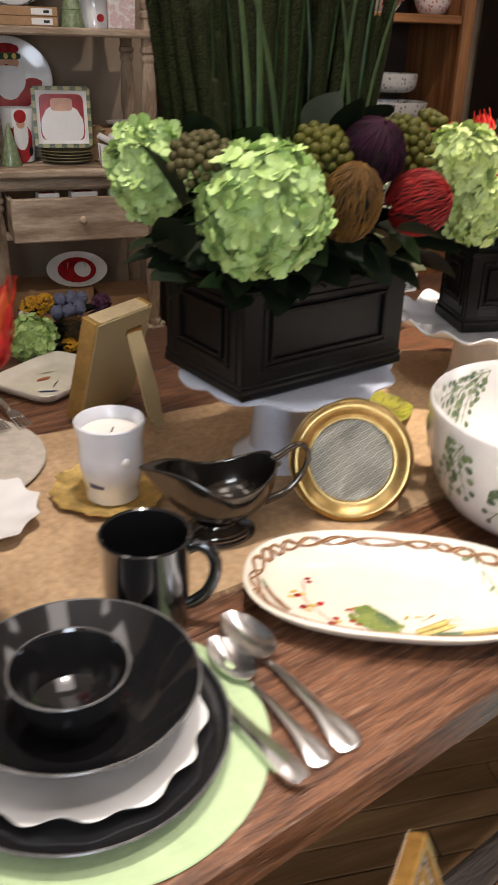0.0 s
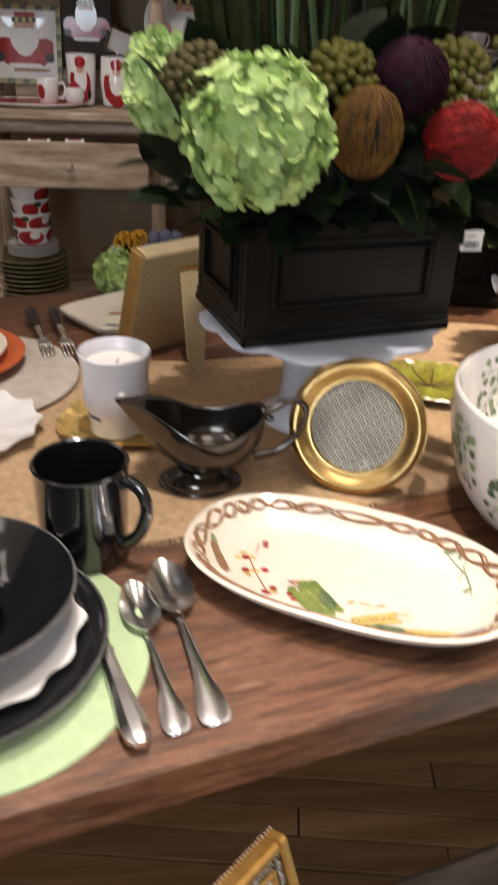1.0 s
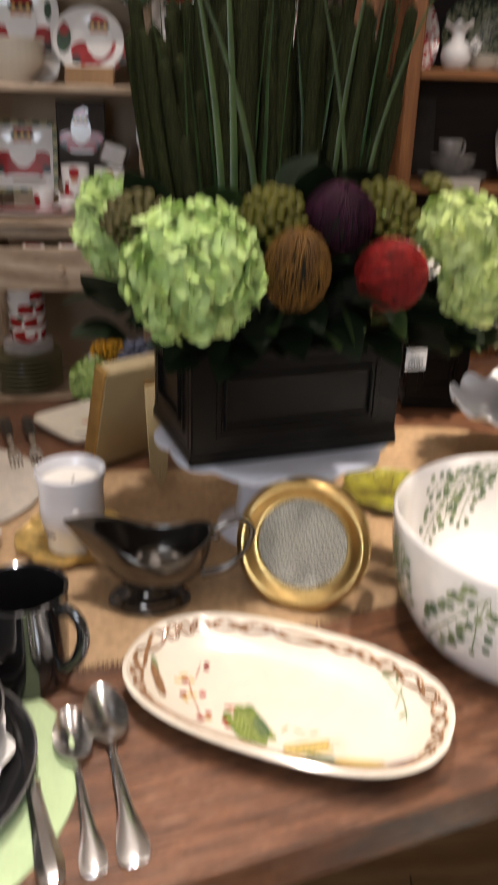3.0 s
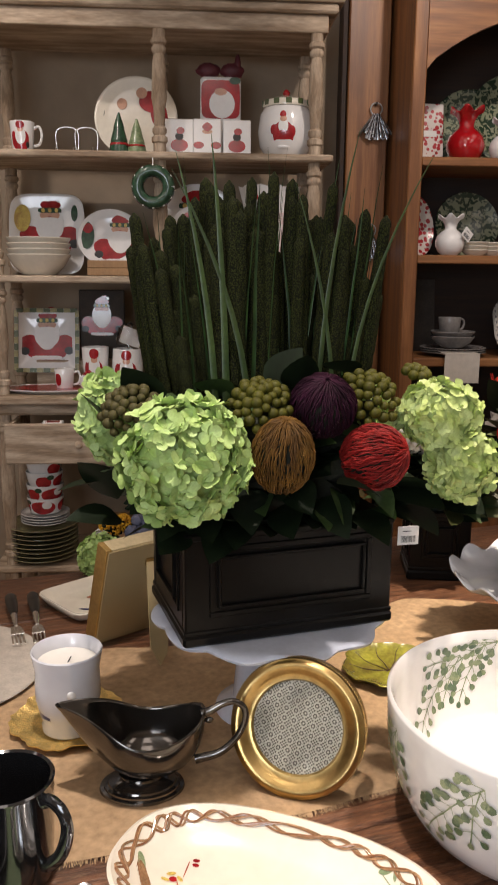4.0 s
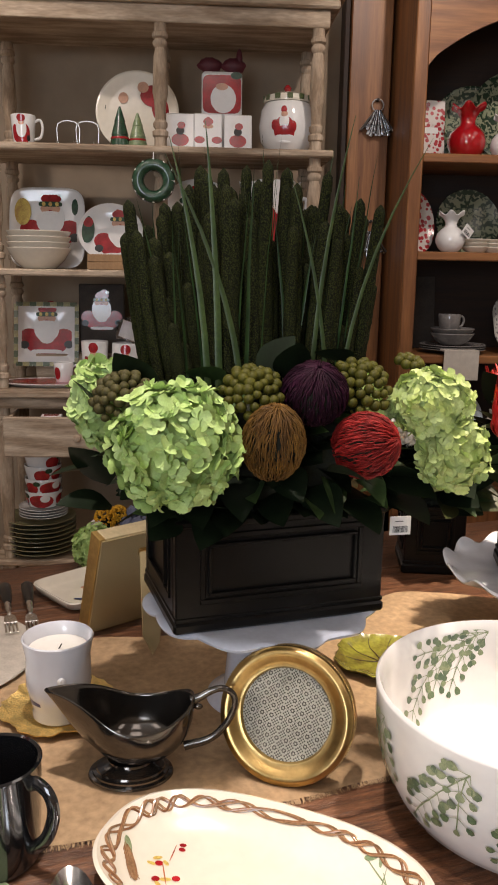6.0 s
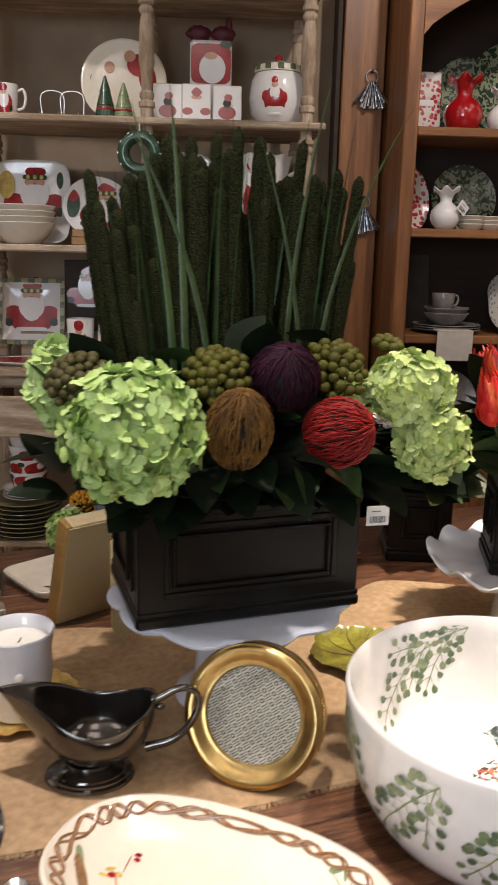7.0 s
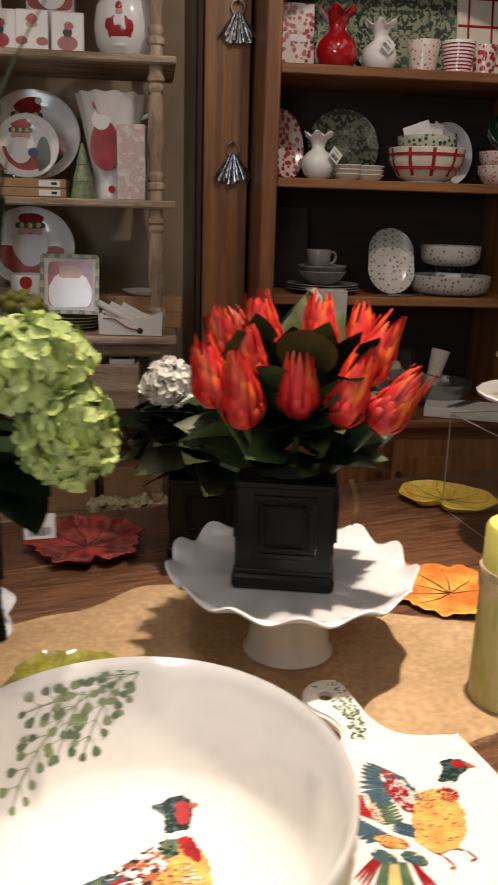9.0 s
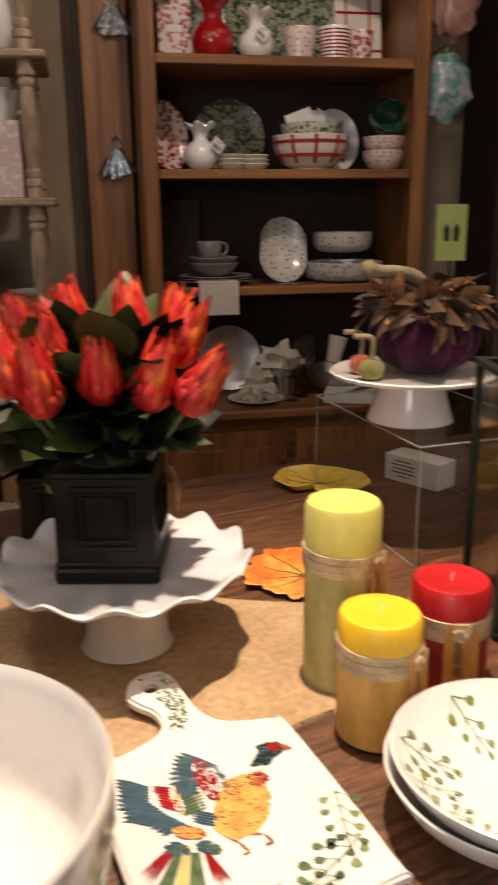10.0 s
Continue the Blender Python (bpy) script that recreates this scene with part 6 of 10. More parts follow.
    for x, y, z, wy, sp, sz in ((0.765, 1.0, 1.215, (0.1, -0.5, 0.9), 0, 0.85), (0.735, 1.02, 1.215, (0.5, -0.1, 0.8), 60, 0.9), (0.60, 0.975, 1.19, (-0.5, -0.1, 0.9), 70, 0.9), (0.575, 0.93, 1.14, (-0.4, -0.7, 0.3), 30, 0.8), (0.560, 0.965, 1.150, (-0.35, 0.1, 0.9), 20, 1.0), (0.555, 0.97, 1.11, (-0.8, -0.4, 0.25), 10, 0.9), (0.555, 0.945, 1.10, (-0.45, -0.3, 0.8), 35, 0.9), (0.56, 0.93, 1.08, (-0.75, -0.5, 0.35), -20, 0.8), (0.80, 0.91, 1.125, (0.9, -0.6, 0.1), -30, 0.7), (0.845, 1.03, 1.235, (-0.7, -0.3, 0.3), 20, 0.8)):
        place_leaf(ob, LEAVES[3 if z > 1.2 else 0], at(x, y, z), wy, sp, sz)
    # tall millet spikes
    def spike(length, r, seed):
        rg = random.Random(seed)
        prof = []
        n = 46
        for i in range(n + 1):
            t = i / n
            q = r * min(1, 0.80 + 0.4 * t) * (1 - 0.22 * max(0, (t - 0.6) / 0.4)) * math.sqrt(max(0.0, 1 - max(0, (t - 0.955) / 0.045) ** 2))
            prof.append((max(0.0008, q), length * t))
        return lathe(prof, 16, lambda a, i: (rg.uniform(-0.0005, 0.0005), 0))
    shapes = []
    for k in range(6):
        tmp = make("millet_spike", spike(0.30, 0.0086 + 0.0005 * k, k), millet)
        shapes.append(tmp.data)
        bpy.data.objects.remove(tmp)
    for k in range(80):
        t = (k % 20 + rng.uniform(-0.4, 0.4)) / 19 - 0.5
        row = k // 20
        base = cs * t * 0.25 + nv * (0.008 + 0.022 * row + rng.uniform(-0.012, 0.012)) + Vector((0, 0, 0.09))
        ob2 = new("millet_spike", shapes[k % 6])
        ob2.parent = ob
        tall = (rng.uniform(0.88, 1.12) if row else rng.uniform(0.80, 1.10)) - (0.16 if t < -0.30 else 0.0) - (0.10 if t > 0.33 else 0.0) - (0.33 if rng.random() < 0.2 else 0)
        ob2.matrix_basis = Matrix.Translation(base) @ pose(0, 0, 0, -90 + rng.uniform(86, 94), t * 14 + rng.uniform(-3, 3), rng.uniform(0, 360) * 0) @ Matrix.Diagonal((1, 1, tall, 1))
    # thin reed blades
    for k in range(52):
        t = rng.uniform(-0.5, 0.5)
        base = cs * t * 0.25 + nv * rng.uniform(-0.01, 0.07) + Vector((0, 0, 0.08))
        tall, lean = rng.uniform(0.24, 0.38), t * 0.28 + rng.uniform(-0.09, 0.09)
        bend, wd = rng.uniform(-0.16, 0.16), rng.uniform(0.0016, 0.0034)
        verts, face = rng.uniform(0, math.pi), []
        sd = Vector((math.cos(verts), math.sin(verts), 0))
        pts = []
        for i in range(9):
            q = i / 8
            p = base + cs * (lean * q + bend * q * q * 0.4) * tall + nv * rng.uniform(-0.002, 0.002) + Vector((0, 0, tall * q))
            ww = wd * (1 - q ** 2.2) + 0.0002
            pts += [tuple(p - sd * ww), tuple(p + nv * ww * 0.4), tuple(p + sd * ww)]
        for i in range(8):
            a = 3 * i
            face += [(a, a + 1, a + 4, a + 3), (a + 1, a + 2, a + 5, a + 4)]
        part("reed_blade", (pts, face), reed, ob, angle=180)
    # three light, wide blades and one bent tip
    for x, lean, tall, wd in ((-0.075, -0.05, 0.36, 0.0042), (-0.062, -0.02, 0.38, 0.0046), (-0.03, -0.10, 0.34, 0.0040), (0.06, 0.05, 0.40, 0.0032), (0.10, 0.12, 0.38, 0.0028), (0.085, -0.06, 0.33, 0.0028)):
        pts, face = [], []
        for i in range(9):
            q = i / 8
            p = cs * (x + lean * q * q) + nv * (-0.012) + Vector((0, 0, 0.08 + tall * q))
            ww = wd * (1 - q ** 2.5) + 0.0003
            pts += [tuple(p - cs * ww), tuple(p - nv * ww * 0.5), tuple(p + cs * ww)]
        for i in range(8):
            a = 3 * i
            face += [(a, a + 1, a + 4, a + 3), (a + 1, a + 2, a + 5, a + 4)]
        part("reed_blade", (pts, face), leaf_mid, ob, "wide light green blade", angle=180)
    price_tag(0.928, 1.066, 1.012, 8, "white paper price tag with black bars on planter")
    return ob


main_arrangement()


# ---- protea pots ----
def protea_bloom(parent, at, way, size, seed):
    rng = random.Random(seed)
    m = Mesh()
    for row in range(5):
        n = (11, 12, 12, 11, 9)[row]
        for k in range(n):
            a = TAU * (k + 0.5 * (row % 2)) / n + rng.uniform(-0.14, 0.14)
            rad = 0.0208 - 0.0020 * row
            ln = (0.038, 0.054, 0.067, 0.077, 0.085)[row] * rng.uniform(0.86, 1.10)
            out = rng.uniform(-0.004, 0.004)
            pts = []
            for i in range(7):
                q = i / 6
                bulge = rad * (0.30 + 0.95 * math.sin(math.pi * (0.10 + 0.62 * q)) - 0.22 * q ** 3) + out * q ** 3
                wd = 0.0056 * math.sin(math.pi * (0.25 + 0.745 * q)) ** 0.72 + 0.0003
                ctr = Vector((bulge * math.cos(a), bulge * math.sin(a), 0.002 + 0.004 * row * (1 - q) + ln * q))
                sd = Vector((-math.sin(a), math.cos(a), 0))
                pts += [tuple(ctr - sd * wd), tuple(ctr + Vector((math.cos(a), math.sin(a), 0)) * 0.0016), tuple(ctr + sd * wd)]
            faces = []
            for i in range(6):
                b = 3 * i
                faces += [(b, b + 1, b + 4, b + 3), (b + 1, b + 2, b + 5, b + 4)]
            m.add((pts, faces))
    m.add(blob(0.015, 0.015, 0.034, (0, 0, 0.034), 12, 8))
    ob = part("protea_bloom", m, protea_red, parent, at=Matrix.Translation(at) @ turned(way) @ pose(0, 0, 0, -90, 0, 0) @ Matrix.Scale(size, 4), angle=180)
    tagged(ob, kind="stuff")
    part("stem", tube([Vector(at), Vector(at) * 0.55 + Vector((0, 0, -0.03))], 0.004, 8), leaf_mid, parent)
    return ob


def protea_pot(x, y, z, rz, w, h, blooms, nleaf, seed, labels):
    pot = thing("flower_pot", x, y, z, rz, labels[0], "flower pot", "square black pots")
    panelled_box(pot, w, w, h, 0.011, 0.004, 0.020)
    ob = thing("protea_bunch", x, y, z + h, 0, labels[1], "flowers")
    rng = random.Random(seed)
    for k, (bx, by, bz, wx, wy, sz) in enumerate(blooms):
        protea_bloom(ob, (bx - x, by - y, bz - z - h - 0.008), (wx, wy, 1), sz, seed + k)
    for k in range(nleaf):
        a = rng.uniform(0, TAU)
        high = rng.random()
        base = Vector((0.038 * math.cos(a), 0.038 * math.sin(a), 0.012 + 0.085 * high))
        way = Vector((math.cos(a), math.sin(a), rng.uniform(0.05, 0.5) + 0.9 * high))
        place_leaf(ob, rng.choice(POT_LEAVES), base, way, rng.uniform(-50, 50), rng.uniform(0.8, 1.2))
    for k in range(48):
        a, q = rng.uniform(0, TAU), rng.uniform(0.2, 1.2)
        base = Vector((0.055 * q * math.cos(a), 0.055 * q * math.sin(a), rng.uniform(0.055, 0.125)))
        place_leaf(ob, rng.choice(POT_LEAVES), base, (0.5 * q * math.cos(a), 0.5 * q * math.sin(a), 1.0), rng.uniform(-90, 90), rng.uniform(0.9, 1.2))
    return pot


BLOOMS = [(1.113, 1.175, 1.117, -0.27, -0.1, 0.92), (1.143, 1.165, 1.096, -0.18, -0.15, 1.0), (1.127, 1.205, 1.150, -0.22, 0.0, 0.86), (1.157, 1.200, 1.128, -0.2, -0.05, 0.92), (1.183, 1.265, 1.150, -0.22, 0.1, 0.95), (1.205, 1.175, 1.104, -0.06, -0.1, 0.98), (1.242, 1.250, 1.150, -0.02, 0.1, 0.98), (1.293, 1.270, 1.138, 0.1, 0.15, 0.95), (1.250, 1.170, 1.096, 0.29, -0.1, 1.0), (1.283, 1.210, 1.136, 0.46, 0.0, 0.98), (1.290, 1.165, 1.092, 0.71, -0.15, 0.98), (1.160, 1.300, 1.135, -0.3, 0.4, 0.9)]
protea_pot(1.209, 1.250, 0.8728, -12, 0.118, 0.140, BLOOMS, 110, 30, ("small square black panelled wooden pot on cake stand", "bunch of orange-red protea blooms with dark green leaves"))
part_twine = make("twine_bow", tube(smooth_path([(1.276, 1.20, 1.012), (1.283, 1.195, 0.985), (1.281, 1.198, 0.955), (1.286, 1.196, 0.985), (1.279, 1.202, 1.012)], 6), 0.0016, 6), twine)
tagged(part_twine, "brown twine loop hanging from the pot rim", "twine")


def white_flower_pot():
    pot = thing("flower_pot", 1.135, 1.60, TOP, -8, "square black panelled wooden pot standing on bare table", "flower pot", "square black pots")
    panelled_box(pot, 0.118, 0.118, 0.140, 0.011, 0.004, 0.020)
    ob = thing("white_flowers", 1.135, 1.60, TOP + 0.14, 0, "white ruffled flowers with dark green leaves in black pot", "flowers")
    rng = random.Random(77)
    hydrangea(ob, (-0.068, -0.060, 0.158), 0.036, white_petals, 12, 90, petal=0.010)
    for k in range(80):
        a = rng.uniform(0, TAU)
        base = Vector((0.03 * math.cos(a), 0.03 * math.sin(a), rng.uniform(0.0, 0.10)))
        place_leaf(ob, rng.choice(POT_LEAVES), base, (math.cos(a), math.sin(a), rng.uniform(-0.2, 0.9)), rng.uniform(-45, 45), rng.uniform(1.0, 1.45))


white_flower_pot()


def far_bouquet():
    """Mixed flowers lying low at the back edge of the table, and a red protea pot beyond the place setting."""
    ob = thing("mixed_bouquet", 0.505, 1.665, TOP, 0, "low bouquet of yellow, lime, plum and blue flowers on table", "flowers")
    hydrangea(ob, (-0.060, -0.080, 0.050), 0.055, petal_green, 31, 140, petal=0.010)
    for k, (x, y, z, r) in enumerate(((-0.044, 0.0, 0.100, 0.028), (-0.012, 0.01, 0.108, 0.022), (0.07, -0.075, 0.028, 0.02), (0.03, -0.07, 0.025, 0.018))):
        m = Mesh()
        rng = random.Random(k)
        for i in range(160):
            d = Vector((rng.gauss(0, 1), rng.gauss(0, 1), rng.gauss(0, 1) + 0.4)).normalized()
            m.add(blob(0.0035, 0.0035, 0.0035, tuple(Vector((x, y, z)) + d * r), 5, 3))
        tagged(part("yarrow", m, yellow_petals, ob), kind="stuff")
    for k, (x, y, z) in enumerate(((0.012, -0.02, 0.092), (0.040, -0.025, 0.094), (0.066, -0.02, 0.098), (0.025, 0.01, 0.112), (0.052, 0.008, 0.116), (0.078, 0.012, 0.112))):
        part("thistle", blob(0.0175, 0.0175, 0.0175, (x, y, z), 12, 9, 0.35, k), thistle_blue, ob)
    banksia(ob, (0.045, -0.056, 0.056), 0.033, 0.03, (0.3, -0.5, 1), banksia_gold, 9, 200)
    hydrangea(ob, (0.125, 0.0, 0.10), 0.022, plum_petals, 33, 50, petal=0.007)
    hydrangea(ob, (-0.085, -0.02, 0.06), 0.022, plum_petals, 34, 50, petal=0.007)
    hydrangea(ob, (-0.065, -0.02, 0.085), 0.014, white_petals, 35, 30, petal=0.006)
    rng = random.Random(3)
    for k in range(30):
        a = rng.uniform(0, TAU)
        place_leaf(ob, rng.choice(LEAVES), (0.03 + 0.05 * math.cos(a), 0.04 * math.sin(a), rng.uniform(0.01, 0.08)), (math.cos(a), math.sin(a), rng.uniform(0.0, 0.9)), rng.uniform(-40, 40), 0.75)
    part("bowl", lathe([(0, 0.0), (0.05, 0.0), (0.09, 0.03), (0.088, 0.034), (0.05, 0.008), (0, 0.006)], 32), black_wood, ob)
    ob.scale = (0.8, 0.8, 0.8)


far_bouquet()
protea_pot(0.205, 0.815, TOP, 5, 0.110, 0.14, [(0.315, 0.800, 1.055, 0.35, -0.1, 1.0), (0.28, 0.86, 1.06, 0.3, 0.2, 1.0), (0.22, 0.79, 1.06, 0, -0.2, 1), (0.16, 0.83, 1.05, -0.3, 0, 1), (0.22, 0.86, 1.07, 0.1, 0.3, 1)], 60, 60, ("small square black panelled wooden pot near plates", "bunch of orange-red protea blooms beside the black plates"))


# ---- leaf-shaped dishes ----
leaf_olive = surface("olive_leaf_glaze", (0.36, 0.36, 0.05), 0.18, 0, 0.25, 22, 0.0008, second=(0.16, 0.13, 0.03), coat=0.6)
leaf_red = surface("red_leaf_glaze", (0.46, 0.060, 0.050), 0.16, 0, 0.25, 24, 0.0014, second=(0.15, 0.018, 0.02), coat=0.7, spread=(0.36, 0.60))
leaf_orange = surface("orange_leaf_glaze", (0.80, 0.20, 0.045), 0.25, 0, 0.25, 16, 0.0008, second=(0.86, 0.46, 0.10), coat=0.4, spread=(0.38, 0.58))
leaf_yellow = surface("yellow_leaf_glaze", (0.86, 0.62, 0.10), 0.25, 0, 0.2, 20, 0.0008, second=(0.66, 0.33, 0.05), coat=0.4, spread=(0.25, 0.5))
vein_dark = surface("dark_veins", (0.07, 0.028, 0.014), 0.4, 0, 0.3, 40)


def leaf_dish(name, x, y, z, rz, r, shape, material, label, rim=0.010, squash=1.0, tilt=0.0, veins=7):
    """Dish with a leaf's outline: shape(angle) gives the share of r."""
    ob = thing(name, x, y, z, rz, label, "leaf dish", rx=tilt)
    n = 120
    loops = []
    for q, dz in ((0.02, 0.0006), (0.55, 0.0008), (0.82, 0.003), (0.97, rim - 0.001), (1.0, rim + 0.0012), (0.98, rim + 0.0022), (0.82, 0.0066), (0.55, 0.0046), (0.02, 0.0042)):
        loops.append([(q * r * shape(TAU * k / n) * math.cos(TAU * k / n), q * r * shape(TAU * k / n) * math.sin(TAU * k / n) * squash, dz + 0.0015 * math.sin(TAU * k / n * 3) * q ** 4) for k in range(n)])
    part("dish", rings(loops, True, True, True), material, ob, angle=60)
    for k in range(veins):
        a = TAU * 0.25 + (k - (veins - 1) / 2) * 0.62
        pts = []
        for i in range(7):
            q = 0.03 + 0.86 * i / 6
            b = a + 0.05 * math.sin(i + k)
            rr = q * r * shape(b % TAU)
            dz = 0.0046 if q < 0.55 else 0.0046 + (rim - 0.004) * ((q - 0.55) / 0.43) ** 1.7
            pts.append((rr * math.cos(b), rr * math.sin(b) * squash - 0.1 * r * (1 - q), dz + 0.0006))
        part("vein", tube(pts, [0.0010 - 0.0001 * i for i in range(7)], 6, 0.5), vein_dark, ob)
    return ob


def round_leaf(a):
    notch = 0.35 * math.exp(-((((a - 1.5 * math.pi) + math.pi) % TAU - math.pi) / 0.22) ** 2)
    return 0.95 + 0.06 * math.cos(2 * a) + 0.02 * math.sin(9 * a) - notch


def maple(a):
    b = a - math.pi / 2
    return 0.80 + 0.13 * abs(math.cos(2.5 * b)) ** 0.7 + 0.05 * math.sin(13 * a) + 0.03 * math.sin(21 * a) + 0.06 * math.cos(b)


def ragged(a):
    return 0.93 + 0.035 * math.sin(5 * a + 1) + 0.02 * math.sin(11 * a) + 0.012 * math.sin(23 * a)


leaf_dish("leaf_dish", 0.938, 1.160, TOP + 0.005, -25, 0.078, ragged, leaf_olive, "glossy olive green leaf-shaped dish with a brown edge", 0.012, 1.05)
leaf_dish("leaf_dish", 0.930, 1.600, TOP + 0.001, 15, 0.105, maple, leaf_red, "glossy red maple leaf-shaped ceramic dish on table", 0.016, 1.1)
leaf_dish("leaf_dish", 1.640, 1.800, TOP + 0.001, -40, 0.098, round_leaf, leaf_yellow, "yellow heart-shaped leaf dish with dark veins", 0.014, 0.95)
leaf_dish("leaf_dish", 1.490, 1.390, TOP + 0.001, 20, 0.098, maple, leaf_orange, "orange and yellow maple leaf dish with brown veins", 0.008, 1.0)


# ---- rectangular photo frame seen from its back ----
gold_side = surface("gilded_wood", (0.55, 0.36, 0.12), 0.38, 0.75, 0.15, 20, 0.0005, second=(0.38, 0.24, 0.08))
gold_light = surface("pale_gilt", (0.72, 0.60, 0.36), 0.4, 0.5, 0.1, 20, 0.0004)


def easel_frame():
    """Stands with its back to the walker and leans towards him."""
    ob = thing("photo_frame", 0.479, 1.274, TOP + 0.004, 37, "upright gilt photo frame with patterned paper back", "photo frame")
    lean = pose(0, 0, 0, 16, 0, 0)
    w, h, t = 0.135, 0.180, 0.028
    part("backing", box(w - 0.006, h - 0.006, 0.004, (0, 0, 0), 0.0008), lattice_gold, ob, "tan printed paper backing", at=lean @ pose(w / 2, -0.0005, h / 2, 90, 0, 0), smooth=False)
    for name, sx, sz, x, z, mat in (("side_rail", 0.010, h, 0.005, h / 2, gold_side), ("side_rail", 0.010, h, w - 0.005, h / 2, gold_side), ("top_rail", w - 0.0204, 0.010, w / 2, h - 0.005, gold_light), ("bottom_rail", w - 0.0204, 0.010, w / 2, 0.005, gold_side)):
        part(name, box(sx, t, sz, (x, t / 2 - 0.001, z), 0.001), mat, ob, at=lean, smooth=False)
    part("glass", box(w - 0.021, 0.002, h - 0.021, (w / 2, 0.020, h / 2), 0.0005), white_glaze, ob, at=lean, smooth=False)
    leg = [(-0.016, 0.0), (0.016, 0.0), (0.020, -0.10), (0.012, -0.150), (0.0, -0.168), (-0.016, -0.140)]
    part("easel_leg", slab(leg, 0, 0.0028, 0.0004), lattice_gold, ob, "tan printed easel leg", at=lean @ pose(0.092, -0.004, h * 0.80, 41, 0, 0) @ pose(0, 0, 0, 0, 0, -18), smooth=False)
    part("hinge", box(0.036, 0.004, 0.012, (0.092, -0.005, h * 0.80), 0.001), brass, ob, at=lean, smooth=False)


easel_frame()


# ---- white rectangular tray ----
def tray():
    ob = thing("tray", 0.470, 1.468, TOP + 0.001, 40, "small white rounded rectangular tray with painted feathers", "tray")
    a, b = 0.095, 0.075
    def lo(d, z):
        return [(x, y, z) for x, y in oval(a - d, b - d, 7, 80)]
    part("dish", rings([lo(0.02, 0), lo(0.008, 0.004), lo(0, 0.018), lo(0.001, 0.020), lo(0.004, 0.0195), lo(0.012, 0.007), lo(0.022, 0.0045), lo(0.05, 0.004)], True, True, True), cream_glaze, ob, angle=60)
    def stroke(x, y, l, w, turn):
        out = []
        for k in range(12):
            t = TAU * k / 12
            px, py = l * math.cos(t), w * math.sin(t)
            out.append((x + px * math.cos(turn) - py * math.sin(turn), y + px * math.sin(turn) + py * math.cos(turn)))
        return flat_shape(out, 0.0055)
    part("painted_feather", stroke(-0.045, -0.03, 0.018, 0.0035, -0.9), blue_glaze, ob, "indigo feather")
    part("painted_feather", stroke(-0.005, 0.015, 0.014, 0.0055, -0.3), rust_glaze, ob, "rust feather")
    part("painted_feather", stroke(-0.012, -0.018, 0.016, 0.0012, 0.4), tin_dark, ob)
    part("painted_feather", stroke(0.022, 0.03, 0.018, 0.0012, -0.5), tin_dark, ob)


tray()


# ---- far place setting: mat, orange and white plates, forks, a ruffled white plate ----
linen = surface("pale_linen", (0.52, 0.47, 0.40), 0.9, 0, 0.1, 40, 0.0006)
orange_plate = surface("orange_stoneware", (0.58, 0.12, 0.03), 0.3, 0, 0.1, 20, coat=0.3)


def far_setting():
    mat = make("placemat", lathe([(0, 0.0003), (0.158, 0.0003), (0.160, 0.0015), (0.159, 0.003), (0, 0.0032)], 72), linen, at=pose(0.255, 1.195, TOP + 0.0085))
    tagged(mat, "round pale linen placemat under orange plate", "placemat")
    p = [(0, 0.0), (0.07, 0.0), (0.075, 0.003), (0.10, 0.010), (0.118, 0.0175), (0.1185, 0.0195), (0.116, 0.020), (0.098, 0.0135), (0.075, 0.0062), (0, 0.006)]
    one = make("dinner_plate", lathe(p, 64), orange_plate, at=pose(0.215, 1.23, TOP + 0.012))
    tagged(one, "orange stoneware dinner plate on linen placemat", "plate")
    two = make("salad_plate", lathe([(r * 0.86, z) for r, z in p], 64), cream_glaze, at=pose(0.205, 1.235, TOP + 0.0195))
    tagged(two, "cream salad plate stacked on the orange plate", "plate")
    ruffle = make("ruffled_plate", lathe([(0, 0), (0.05, 0), (0.07, 0.006), (0.090, 0.016), (0.091, 0.018), (0.07, 0.010), (0, 0.005)], 96, lambda a, i: (0.004 * math.sin(11 * a), 0.003 * math.sin(11 * a + 1)) if 3 <= i <= 4 else (0, 0)), white_glaze, at=pose(0.290, 1.020, TOP + 0.006))
    tagged(ruffle, "white plate with a ruffled rim on burlap", "plate")
    for k, (x, y, a) in enumerate(((0.362, 1.272, 106), (0.394, 1.276, 104))):
        ob = thing("fork", x, y, TOP + 0.0125, a, "silver fork with a black handle lying on linen", "fork", "black-handled forks")
        part("handle", rings([[(s, w * math.cos(TAU * q / 10), 0.006 + w * 0.6 * math.sin(TAU * q / 10)) for q in range(10)] for s, w in ((0.105, 0.006), (0.12, 0.008), (0.16, 0.0105), (0.185, 0.0105), (0.196, 0.006))], True, True, True), tin_dark, ob, "black handle")
        part("collar", rings([[(s, w * math.cos(TAU * q / 10), 0.006 + w * 0.7 * math.sin(TAU * q / 10)) for q in range(10)] for s, w in ((0.055, 0.003), (0.07, 0.004), (0.078, 0.0058), (0.086, 0.0045), (0.094, 0.006), (0.105, 0.005))], True, True, True), silver, ob)
        head = part("head", slab([(0.055, -0.003), (0.05, -0.008), (0.034, -0.0105), (0.022, -0.0105), (0.022, 0.0105), (0.034, 0.0105), (0.05, 0.008), (0.055, 0.003)], 0.004, 0.006, 0.0004), silver, ob)
        for j in range(4):
            part("tine", box(0.038, 0.0028, 0.0016, (0.004, -0.0088 + j * 0.00585, 0.0045), 0.0004), silver, head, smooth=False)


far_setting()


